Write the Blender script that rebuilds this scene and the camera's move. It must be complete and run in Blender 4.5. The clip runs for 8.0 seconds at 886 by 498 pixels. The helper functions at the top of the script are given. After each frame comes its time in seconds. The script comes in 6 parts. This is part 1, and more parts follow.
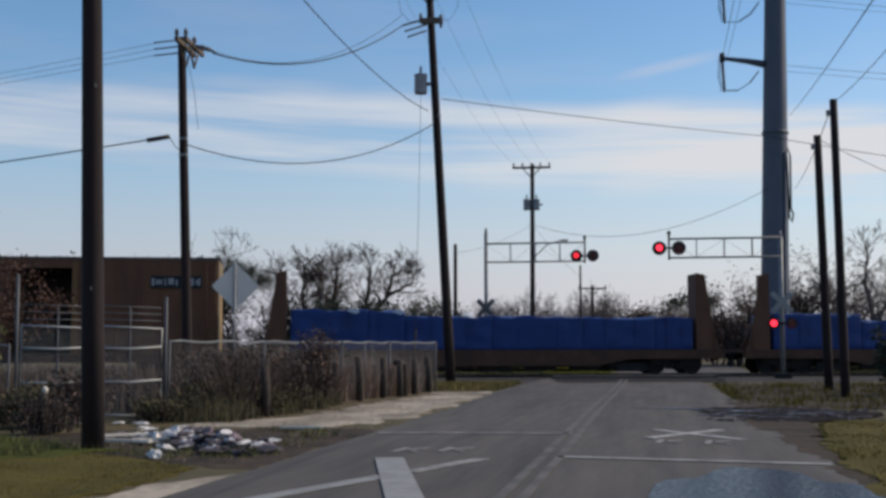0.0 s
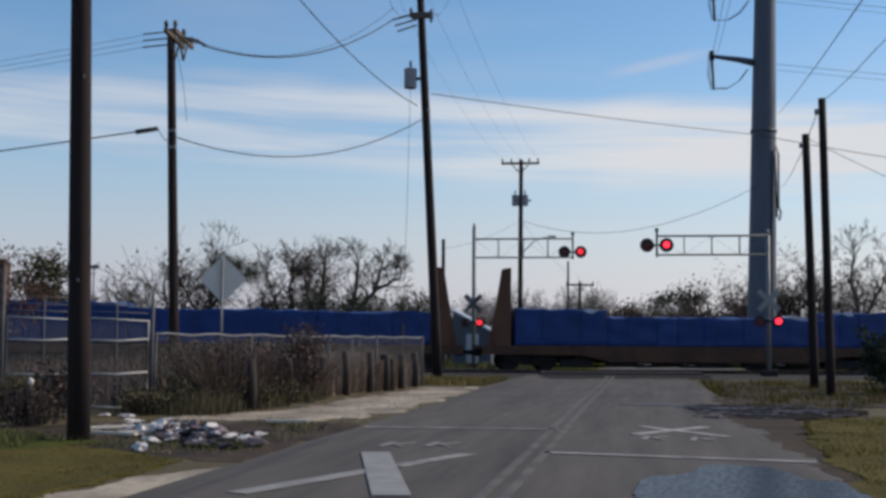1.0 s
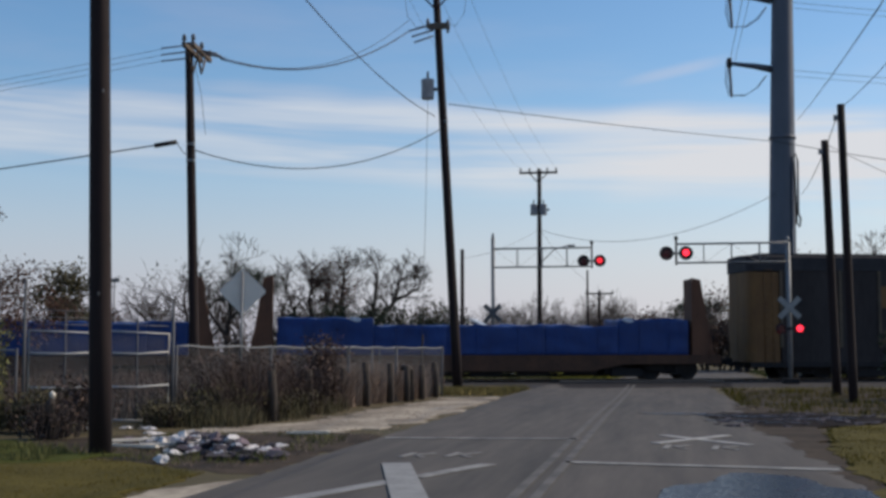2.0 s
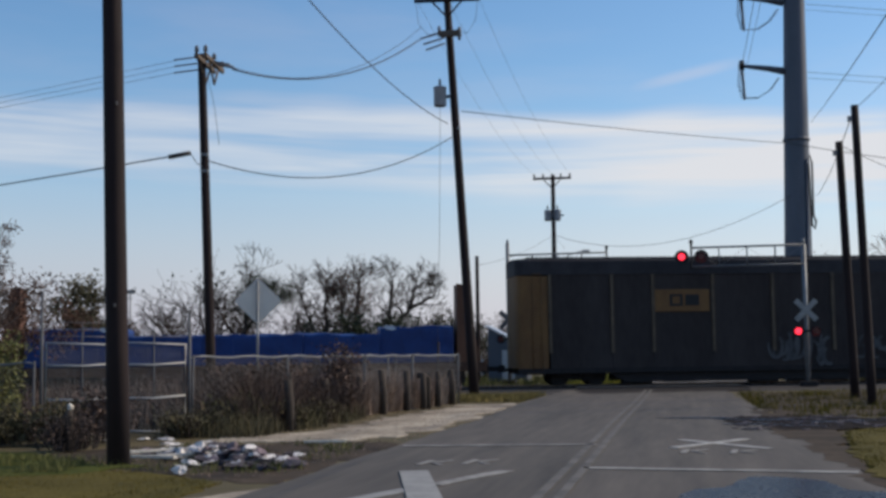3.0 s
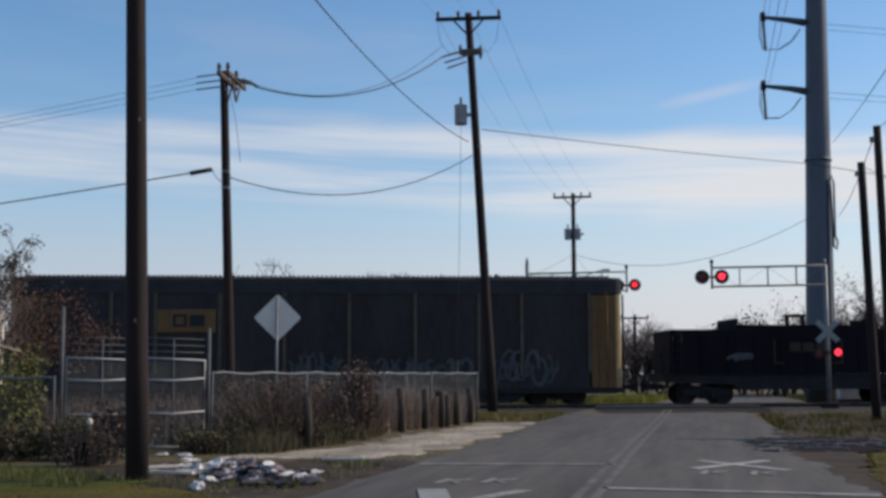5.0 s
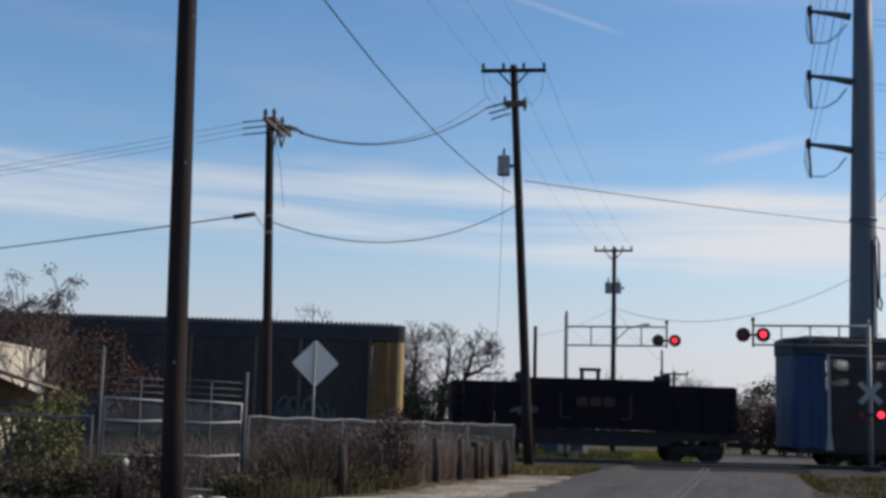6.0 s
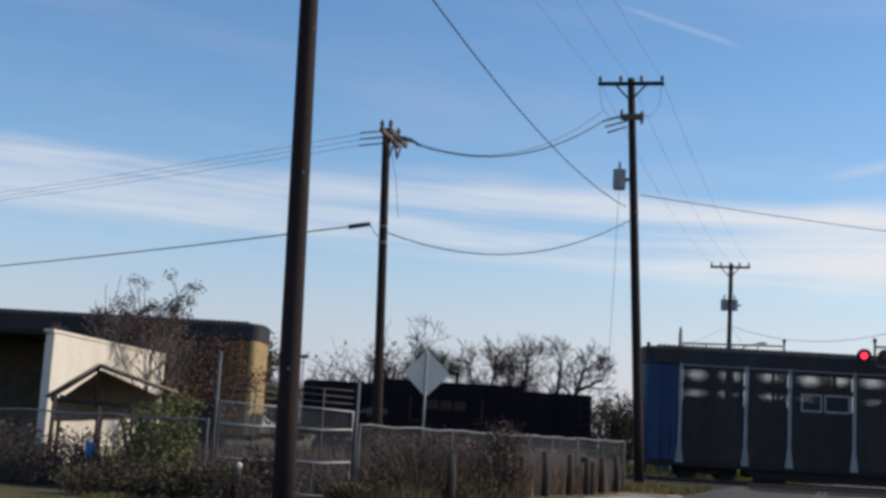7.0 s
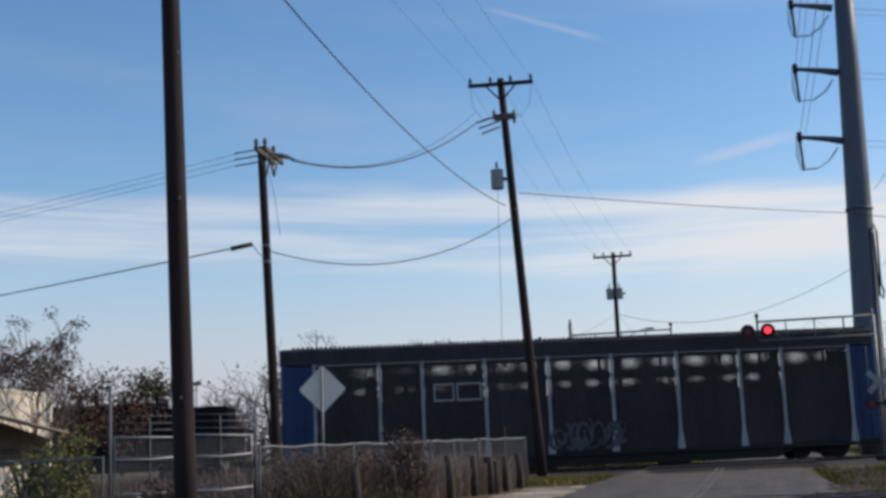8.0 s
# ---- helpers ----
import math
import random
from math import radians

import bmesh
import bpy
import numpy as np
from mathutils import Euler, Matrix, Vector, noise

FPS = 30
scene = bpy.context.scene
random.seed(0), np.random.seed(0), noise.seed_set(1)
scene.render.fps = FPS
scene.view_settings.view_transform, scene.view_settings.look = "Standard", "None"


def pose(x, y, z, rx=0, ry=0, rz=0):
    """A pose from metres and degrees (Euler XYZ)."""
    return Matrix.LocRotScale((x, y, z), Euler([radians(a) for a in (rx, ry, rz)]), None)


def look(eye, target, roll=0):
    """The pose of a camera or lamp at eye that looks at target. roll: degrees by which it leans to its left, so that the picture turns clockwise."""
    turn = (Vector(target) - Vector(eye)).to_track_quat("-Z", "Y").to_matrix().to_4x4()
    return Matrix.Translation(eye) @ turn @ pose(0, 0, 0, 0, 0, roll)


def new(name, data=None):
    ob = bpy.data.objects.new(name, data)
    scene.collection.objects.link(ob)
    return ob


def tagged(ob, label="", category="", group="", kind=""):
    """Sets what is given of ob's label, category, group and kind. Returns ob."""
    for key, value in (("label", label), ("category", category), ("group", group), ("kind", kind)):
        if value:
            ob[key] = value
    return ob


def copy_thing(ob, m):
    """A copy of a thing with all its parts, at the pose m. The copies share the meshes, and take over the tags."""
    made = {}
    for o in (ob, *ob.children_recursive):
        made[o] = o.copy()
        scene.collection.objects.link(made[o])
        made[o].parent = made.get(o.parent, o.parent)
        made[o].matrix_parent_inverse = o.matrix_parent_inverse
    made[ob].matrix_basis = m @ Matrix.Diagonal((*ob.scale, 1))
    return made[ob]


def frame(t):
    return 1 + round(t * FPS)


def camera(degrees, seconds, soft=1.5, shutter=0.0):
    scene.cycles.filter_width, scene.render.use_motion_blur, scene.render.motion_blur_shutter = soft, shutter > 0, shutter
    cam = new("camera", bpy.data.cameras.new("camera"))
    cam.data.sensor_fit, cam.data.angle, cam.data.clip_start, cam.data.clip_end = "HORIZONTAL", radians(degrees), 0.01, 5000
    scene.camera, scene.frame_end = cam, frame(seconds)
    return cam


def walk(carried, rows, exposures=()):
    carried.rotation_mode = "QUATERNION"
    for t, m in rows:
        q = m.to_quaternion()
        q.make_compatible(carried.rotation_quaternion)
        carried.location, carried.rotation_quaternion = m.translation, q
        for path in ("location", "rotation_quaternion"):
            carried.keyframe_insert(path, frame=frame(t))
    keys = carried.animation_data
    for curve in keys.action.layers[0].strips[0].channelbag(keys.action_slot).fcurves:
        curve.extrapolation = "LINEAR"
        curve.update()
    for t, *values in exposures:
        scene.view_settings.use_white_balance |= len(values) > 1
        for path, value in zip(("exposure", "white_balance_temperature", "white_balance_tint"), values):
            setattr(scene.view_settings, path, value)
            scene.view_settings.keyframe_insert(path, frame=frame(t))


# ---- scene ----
cam = camera(39.2, 8.0, soft=3.2)
EYE = (0.0, 0.0, 1.42)


def aim(yaw, pitch, roll):
    """A camera pose at the eye: degrees to the left of the road's line, upwards, and of lean."""
    a, b = radians(yaw), radians(pitch)
    way = Vector((-math.sin(a) * math.cos(b), math.cos(a) * math.cos(b), math.sin(b)))
    return look(EYE, Vector(EYE) + way * 2, roll)


# seconds, yaw, pitch, roll
PATH = [
    (0, 9.81, 4.43, -0.06),
    (0.2, 8.86, 4.77, 0.00),
    (0.5, 9.28, 4.38, 0.03),
    (0.7, 9.39, 4.18, 0.16),
    (1, 9.26, 4.20, 0.45),
    (1.2, 9.97, 4.14, 0.28),
    (1.5, 9.86, 4.32, 0.14),
    (1.7, 9.82, 4.53, 0.15),
    (2.8, 11.49, 4.85, -0.92),
    (3, 10.80, 5.00, -0.79),
    (3.2, 11.07, 5.18, -0.71),
    (3.5, 11.62, 5.05, -0.73),
    (3.8, 11.19, 5.39, -0.72),
    (4, 11.16, 5.61, -0.51),
    (4.2, 11.34, 5.68, -0.34),
    (5.3, 12.16, 6.06, -0.26),
    (5.5, 12.61, 6.88, -0.20),
    (5.7, 12.12, 7.30, 0.19),
    (6, 13.59, 8.10, 1.49),
    (6.2, 14.36, 9.70, 1.70),
    (6.3, 15.16, 10.26, 2.48),
    (6.5, 16.12, 10.88, 2.55),
    (6.7, 17.48, 9.57, 2.59),
    (6.8, 18.77, 8.66, 2.86),
    (7, 18.87, 8.44, 3.31),
    (7.1, 16.46, 9.60, 2.28),
    (7.2, 16.53, 9.15, 1.63),
    (7.5, 15.66, 8.91, 1.37),
    (7.7, 13.12, 9.00, -1.16),
    (8, 13.52, 8.90, -2.39),
]
walk(cam, [(t, aim(y, p, r)) for t, y, p, r in PATH], [(0, -0.06), (2, -0.05), (3, 0.02), (6.5, 0.0), (7.0, 0.10), (7.5, 0.18), (8, 0.07)])

# ---- light ----
SUN_AZ, SUN_EL = radians(65), radians(35)   # clockwise from the road's line, above the horizon
world = bpy.data.worlds.new("world")
scene.world = world
world.use_nodes = True
wt = world.node_tree
wt.nodes.clear()


def wn(kind, **props):
    n = wt.nodes.new(kind)
    for k, v in props.items():
        n.inputs[k].default_value = v
    return n


def wmath(op, a, b=0.0, c=0.0):
    n = wt.nodes.new("ShaderNodeMath")
    n.operation = op
    for i, v in enumerate((a, b, c)):
        if isinstance(v, (int, float)):
            n.inputs[i].default_value = v
        else:
            wt.links.new(v, n.inputs[i])
    return n.outputs[0]


def wstep(x, a, b):
    n = wt.nodes.new("ShaderNodeMapRange")
    n.interpolation_type = "SMOOTHSTEP"
    n.inputs["From Min"].default_value, n.inputs["From Max"].default_value = a, b
    wt.links.new(x, n.inputs["Value"])
    return n.outputs["Result"]


sky = wt.nodes.new("ShaderNodeTexSky")
sky.sky_type = "NISHITA"
sky.sun_disc = False
sky.sun_elevation, sky.sun_rotation = SUN_EL, SUN_AZ
sky.air_density, sky.dust_density, sky.ozone_density = 1.0, 0.6, 2.2
co = wt.nodes.new("ShaderNodeTexCoord")
sep = wt.nodes.new("ShaderNodeSeparateXYZ")
wt.links.new(co.outputs["Generated"], sep.inputs[0])
sx, sy, sz = sep.outputs
# thin cirrus bank low in the sky, with an uneven upper edge and long soft strands
elev = wmath("ARCSINE", sz)
azim = wmath("ARCTAN2", sx, sy)


def sky_noise(ka, ke, shift, detail, rough):
    c = wt.nodes.new("ShaderNodeCombineXYZ")
    wt.links.new(wmath("MULTIPLY_ADD", azim, ka, wmath("MULTIPLY", elev, -6.0)), c.inputs[0])
    wt.links.new(wmath("MULTIPLY_ADD", elev, ke, wmath("MULTIPLY", azim, 1.6)), c.inputs[1])
    c.inputs[2].default_value = shift
    n = wn("ShaderNodeTexNoise", Scale=1.0, Detail=detail, Roughness=rough, Distortion=0.25)
    wt.links.new(c.outputs[0], n.inputs["Vector"])
    return n.outputs[0]


wave = wmath("MULTIPLY_ADD", sky_noise(4.0, 0.0, 3.0, 2.0, 0.5), 0.05, -0.025)
bank_el = wmath("ADD", wmath("ADD", elev, wmath("MULTIPLY", wmath("MAXIMUM", azim, -0.22), 0.085)), wave)
top_edge = wmath("SUBTRACT", 1.0, wstep(bank_el, 0.176, 0.200))
low_edge = wstep(bank_el, 0.095, 0.150)
strands = wstep(sky_noise(2.2, 44.0, 0.0, 4.0, 0.55), 0.28, 0.62)
fibres = wstep(sky_noise(5.0, 120.0, 7.0, 4.0, 0.6), 0.2, 0.8)
bank = wmath("MULTIPLY", wmath("MULTIPLY", top_edge, low_edge), wmath("MULTIPLY_ADD", strands, 0.62, wmath("MULTIPLY", fibres, 0.28)))
bank = wmath("MINIMUM", wmath("ADD", bank, wmath("MULTIPLY", wmath("MULTIPLY", top_edge, low_edge), wmath("MULTIPLY", wstep(azim, -0.20, 0.02), 0.34))), 1.0)
bank = wmath("MULTIPLY", bank, wmath("MULTIPLY_ADD", wstep(azim, -0.36, -0.12), 0.26, 0.74))
veil = wmath("MULTIPLY", wstep(sky_noise(2.0, 12.0, 11.0, 5.0, 0.6), 0.42, 0.75), wmath("SUBTRACT", 1.0, wstep(elev, 0.25, 0.6)))
# a short contrail
ct_a, ct_b = Vector((-0.1868, 0.9217, 0.3400)).normalized(), Vector((-0.0864, 0.9478, 0.3069)).normalized()
ct_n, ct_m, ct_d = ct_a.cross(ct_b).normalized(), (ct_a + ct_b).normalized(), (ct_b - ct_a).normalized()


def wdot(v):
    n = wt.nodes.new("ShaderNodeVectorMath")
    n.operation = "DOT_PRODUCT"
    wt.links.new(co.outputs["Generated"], n.inputs[0])
    n.inputs[1].default_value = v
    return n.outputs["Value"]


trail = wmath("MULTIPLY", wmath("SUBTRACT", 1.0, wstep(wmath("ABSOLUTE", wdot(ct_n)), 0.0004, 0.0034)), wmath("SUBTRACT", 1.0, wstep(wmath("ABSOLUTE", wdot(ct_d)), 0.030, 0.058)))
trail = wmath("MULTIPLY", trail, wstep(wdot(ct_m), 0.9, 0.95))
# a broader wisp of cirrus near the tall pole
wi_a, wi_b = Vector((-0.0322, 0.9771, 0.2096)).normalized(), Vector((0.0512, 0.9732, 0.2251)).normalized()
wi_n, wi_m, wi_d = wi_a.cross(wi_b).normalized(), (wi_a + wi_b).normalized(), (wi_b - wi_a).normalized()
wisp = wmath("MULTIPLY", wmath("SUBTRACT", 1.0, wstep(wmath("ABSOLUTE", wdot(wi_n)), 0.0005, 0.0075)), wmath("SUBTRACT", 1.0, wstep(wmath("ABSOLUTE", wdot(wi_d)), 0.010, 0.062)))
wisp = wmath("MULTIPLY", wisp, wstep(wdot(wi_m), 0.9, 0.95))
trail = wmath("MAXIMUM", trail, wmath("MULTIPLY", wisp, 1.5))
# haze low down
haze = wmath("MULTIPLY", wmath("SUBTRACT", 1.0, wstep(elev, 0.0, 0.20)), 0.90)
cover = wmath("MINIMUM", wmath("MAXIMUM", wmath("MAXIMUM", wmath("ADD", bank, wmath("MULTIPLY", haze, 0.25)), haze), wmath("MAXIMUM", wmath("MULTIPLY", veil, 0.16), wmath("MULTIPLY", trail, 0.22))), 0.95)
mix = wt.nodes.new("ShaderNodeMix")
mix.data_type = "RGBA"
wt.links.new(cover, mix.inputs["Factor"])
deep = wn("ShaderNodeHueSaturation", Saturation=1.2, Value=1.38)
wt.links.new(sky.outputs[0], deep.inputs["Color"])
wt.links.new(deep.outputs[0], mix.inputs[6])
tint = wt.nodes.new("ShaderNodeMix")   # white cirrus over a faintly lilac haze
tint.data_type = "RGBA"
wt.links.new(wmath("MINIMUM", wmath("MULTIPLY", bank, 1.6), 1.0), tint.inputs["Factor"])
away = wt.nodes.new("ShaderNodeMix")   # the haze is duller away from the sun
away.data_type = "RGBA"
wt.links.new(wstep(azim, -0.55, 0.15), away.inputs["Factor"])
away.inputs[6].default_value = (4.95, 4.9, 6.05, 1)
away.inputs[7].default_value = (6.7, 6.55, 7.35, 1)
wt.links.new(away.outputs[2], tint.inputs[6])
tint.inputs[7].default_value = (7.4, 7.45, 7.75, 1)
wt.links.new(tint.outputs[2], mix.inputs[7])
bg = wn("ShaderNodeBackground", Strength=0.10)
wt.links.new(mix.outputs[2], bg.inputs["Color"])
wo = wt.nodes.new("ShaderNodeOutputWorld")
wt.links.new(bg.outputs[0], wo.inputs["Surface"])

sun = new("sun", bpy.data.lights.new("sun", "SUN"))
sun.data.energy, sun.data.angle, sun.data.color = 3.0, radians(0.53), (1.0, 0.87, 0.70)
to_sun = Vector((math.sin(SUN_AZ) * math.cos(SUN_EL), math.cos(SUN_AZ) * math.cos(SUN_EL), math.sin(SUN_EL)))
sun.matrix_world = look(to_sun * 100, (0, 0, 0))


# ---- materials ----
def mat(name, c1, c2=None, rough=0.8, metal=0.0, scale=4.0, fine=40.0, bump=0.15, emit=None, stretch=(1, 1, 1), spec=0.4, lo=0.35, hi=0.65):
    m = bpy.data.materials.new(name)
    m.use_nodes = True
    nt = m.node_tree
    b = nt.nodes["Principled BSDF"]
    c2 = c2 or tuple(v * 0.7 for v in c1)
    tc = nt.nodes.new("ShaderNodeTexCoord")
    mp = nt.nodes.new("ShaderNodeMapping")
    mp.inputs["Scale"].default_value = stretch
    nt.links.new(tc.outputs["Object"], mp.inputs["Vector"])
    big, small = nt.nodes.new("ShaderNodeTexNoise"), nt.nodes.new("ShaderNodeTexNoise")
    for n, s in ((big, scale), (small, fine)):
        n.inputs["Scale"].default_value, n.inputs["Detail"].default_value, n.inputs["Roughness"].default_value = s, 5, 0.6
        nt.links.new(mp.outputs[0], n.inputs["Vector"])
    mr = nt.nodes.new("ShaderNodeMapRange")
    mr.inputs["From Min"].default_value, mr.inputs["From Max"].default_value = lo, hi
    half = nt.nodes.new("ShaderNodeMath")
    half.operation = "MULTIPLY_ADD"
    half.inputs[1].default_value = 0.35
    nt.links.new(small.outputs[0], half.inputs[0])
    sh = nt.nodes.new("ShaderNodeMath")
    sh.operation = "MULTIPLY"
    sh.inputs[1].default_value = 0.65
    nt.links.new(big.outputs[0], sh.inputs[0])
    nt.links.new(sh.outputs[0], half.inputs[2])
    nt.links.new(half.outputs[0], mr.inputs["Value"])
    mx = nt.nodes.new("ShaderNodeMix")
    mx.data_type = "RGBA"
    nt.links.new(mr.outputs[0], mx.inputs["Factor"])
    mx.inputs[6].default_value, mx.inputs[7].default_value = (*c1, 1), (*c2, 1)
    nt.links.new(mx.outputs[2], b.inputs["Base Color"])
    b.inputs["Roughness"].default_value, b.inputs["Metallic"].default_value = rough, metal
    b.inputs["Specular IOR Level"].default_value = spec
    if bump:
        bp = nt.nodes.new("ShaderNodeBump")
        bp.inputs["Strength"].default_value, bp.inputs["Distance"].default_value = bump, 0.02
        nt.links.new(half.outputs[0], bp.inputs["Height"])
        nt.links.new(bp.outputs[0], b.inputs["Normal"])
    if emit:
        b.inputs["Emission Color"].default_value, b.inputs["Emission Strength"].default_value = (*emit[:3], 1), emit[3]
    return m


def varied(m, amount):
    """Lets each piece of a mesh differ a little in brightness."""
    nt = m.node_tree
    b = nt.nodes["Principled BSDF"]
    src = b.inputs["Base Color"].links[0].from_socket
    g, o, hsv = nt.nodes.new("ShaderNodeNewGeometry"), nt.nodes.new("ShaderNodeMapRange"), nt.nodes.new("ShaderNodeHueSaturation")
    o.inputs["To Min"].default_value, o.inputs["To Max"].default_value = 1 - amount, 1 + amount
    nt.links.new(g.outputs["Random Per Island"], o.inputs["Value"])
    nt.links.new(o.outputs[0], hsv.inputs["Value"])
    nt.links.new(src, hsv.inputs["Color"])
    nt.links.new(hsv.outputs[0], b.inputs["Base Color"])
    return m


M_ASPHALT = mat("asphalt", (0.122, 0.101, 0.081), (0.052, 0.044, 0.036), 0.88, scale=1.1, fine=4.0, bump=0.25, stretch=(1.3, 0.10, 1), lo=0.36, hi=0.66)
M_CENTRE = mat("worn_centre_paint", (0.152, 0.136, 0.117), (0.085, 0.077, 0.068), 0.88, scale=1.5, fine=10, lo=0.4, hi=0.6)
M_MESHWIRE = mat("dull_wire", (0.22, 0.22, 0.217), (0.14, 0.14, 0.138), 0.7, 0.2, bump=0)
M_PATCH = mat("asphalt_patch", (0.062, 0.058, 0.054), (0.042, 0.040, 0.038), 0.85, scale=2, fine=40)
M_DARKROAD = mat("near_black_asphalt", (0.040, 0.034, 0.032), (0.022, 0.019, 0.018), 0.9, scale=1.2, fine=14, bump=0.4, spec=0.15)
M_PAINT = mat("road_paint", (0.31, 0.298, 0.275), (0.16, 0.152, 0.14), 0.8, scale=2.2, fine=22, lo=0.45, hi=0.72)
M_FAINT = mat("worn_road_paint", (0.40, 0.38, 0.34), (0.13, 0.12, 0.11), 0.85, scale=2.6, fine=14, lo=0.38, hi=0.62)
M_GROUND = mat("dry_ground", (0.12, 0.085, 0.032), (0.07, 0.056, 0.021), 0.95, scale=0.5, fine=9, bump=0.5)
M_SAND = mat("pale_caliche", (0.46, 0.38, 0.28), (0.15, 0.115, 0.08), 0.95, scale=0.8, fine=7, bump=0.5, stretch=(1, 0.6, 1), lo=0.42, hi=0.62)
M_DIRT = mat("brown_dirt", (0.088, 0.062, 0.040), (0.028, 0.021, 0.015), 0.95, scale=0.9, fine=5, bump=1.0, spec=0.15, lo=0.38, hi=0.64)
M_MUD = mat("wet_mud", (0.034, 0.024, 0.019), (0.010, 0.008, 0.007), 0.9, scale=1.5, fine=9, bump=1.0, spec=0.05)
M_WATER = mat("puddle_water", (0.018, 0.025, 0.040), (0.028, 0.032, 0.040), 0.10, scale=3.0, fine=16, bump=0.12, spec=0.05, stretch=(1, 0.45, 1))
gloss_nt = M_WATER.node_tree
gloss = gloss_nt.nodes.new("ShaderNodeMapRange")   # ripples and drying spots break the shine
gloss.inputs["From Min"].default_value, gloss.inputs["From Max"].default_value = 0.40, 0.66
gloss.inputs["To Min"].default_value, gloss.inputs["To Max"].default_value = 0.25, 0.36
gloss_nt.links.new([n for n in gloss_nt.nodes if n.bl_idname == "ShaderNodeTexNoise"][1].outputs[0], gloss.inputs["Value"])
gloss_nt.links.new(gloss.outputs[0], gloss_nt.nodes["Principled BSDF"].inputs["Roughness"])
M_BALLAST = mat("ballast", (0.055, 0.046, 0.043), (0.022, 0.019, 0.018), 0.95, scale=3, fine=25, bump=0.8)
M_STEEL = mat("rail_steel", (0.22, 0.19, 0.17), (0.10, 0.07, 0.05), 0.45, 0.9)
M_TIE = mat("tie_wood", (0.09, 0.07, 0.055), (0.05, 0.04, 0.03), 0.9)
M_WOOD = mat("creosote_pole", (0.024, 0.011, 0.010), (0.010, 0.0058, 0.0055), 0.85, scale=3, fine=30, stretch=(3, 3, 0.25), bump=0.4)
M_WOOD2 = mat("weathered_arm", (0.17, 0.135, 0.105), (0.09, 0.07, 0.055), 0.9, scale=3, fine=30, stretch=(0.4, 3, 3))
M_POST = mat("old_post", (0.07, 0.055, 0.044), (0.03, 0.024, 0.02), 0.95, scale=3, fine=20, stretch=(3, 3, 0.4))
M_GALVDK = mat("dull_galvanised_steel", (0.15, 0.15, 0.155), (0.09, 0.09, 0.095), 0.7, 0.4, scale=3, fine=30, bump=0.05)
M_GALV = mat("galvanised_steel", (0.27, 0.275, 0.28), (0.17, 0.175, 0.18), 0.6, 0.5, scale=3, fine=30, bump=0.05)
M_PIPE = mat("bright_galvanised_pipe", (0.50, 0.49, 0.47), (0.32, 0.315, 0.30), 0.6, 0.1, scale=3, fine=20, bump=0.05)
M_GREYSTEEL = mat("painted_grey_steel", (0.115, 0.125, 0.15), (0.085, 0.095, 0.115), 0.55, 0.3, scale=1.0, fine=20, bump=0.05, stretch=(1, 1, 0.3))
M_TANK = mat("pale_grey_tank_paint", (0.36, 0.375, 0.40), (0.25, 0.26, 0.28), 0.6, 0.0, scale=3, fine=20, bump=0.05)
M_DARKSTEEL = mat("dark_steel", (0.022, 0.018, 0.018), (0.011, 0.009, 0.0095), 0.8, 0.0)
M_BLACK = mat("black_paint", (0.012, 0.012, 0.013), (0.008, 0.008, 0.009), 0.6)
M_ALU = mat("bare_aluminium_sheet", (0.55, 0.56, 0.57), (0.45, 0.46, 0.47), 0.42, 0.6, bump=0.05)
M_INSUL = mat("grey_porcelain", (0.18, 0.17, 0.17), (0.10, 0.10, 0.10), 0.3)
M_WIRE = mat("wire", (0.05, 0.05, 0.055), (0.03, 0.03, 0.033), 0.6)
M_LIT = mat("lit_red_lens", (0.6, 0.02, 0.03), (0.5, 0.01, 0.02), 0.3, emit=(1.0, 0.03, 0.06, 2.4), bump=0)
M_LITDIM = mat("dim_red_lens", (0.4, 0.02, 0.03), (0.3, 0.01, 0.02), 0.3, emit=(1.0, 0.03, 0.05, 1.3), bump=0)
M_UNLIT = mat("dark_red_lens", (0.10, 0.012, 0.014), (0.07, 0.008, 0.01), 0.25, bump=0)
M_FRESH = mat("less_worn_road_paint", (0.44, 0.42, 0.385), (0.18, 0.17, 0.155), 0.85, scale=2.6, fine=14, lo=0.42, hi=0.7)
M_WHITE = mat("white_board", (0.34, 0.33, 0.31), (0.24, 0.235, 0.22), 0.7)
M_BROWNCAR = mat("brown_boxcar_paint", (0.165, 0.068, 0.028), (0.10, 0.040, 0.018), 0.65, scale=1.2, fine=14, stretch=(1, 1, 0.35), bump=0.1)
M_OCHRE = mat("ochre_car_paint", (0.20, 0.10, 0.030), (0.12, 0.055, 0.018), 0.65, scale=1.5, fine=14, stretch=(1, 1, 0.4))
M_BULK = mat("brown_bulkhead_paint", (0.15, 0.062, 0.030), (0.085, 0.036, 0.019), 0.7, scale=1.5, fine=14, stretch=(1, 1, 0.4))
# Pale ochre for ends facing the sun; the light is in the colour.
M_SUNLITEND = mat("sunlit_end_paint", (0.42, 0.29, 0.13), (0.28, 0.18, 0.075), 0.6, scale=2, fine=14)
M_TARP = mat("blue_tarp", (0.0021, 0.038, 0.185), (0.0014, 0.022, 0.112), 0.5, scale=1.3, fine=9, bump=0.8, stretch=(1, 1, 0.5))
M_TARPTOP = mat("white_tarp_end", (0.65, 0.68, 0.72), (0.35, 0.42, 0.55), 0.5)
M_RUSTSILL = mat("rusty_brown_sill", (0.12, 0.054, 0.028), (0.055, 0.027, 0.016), 0.8, scale=1, fine=10)
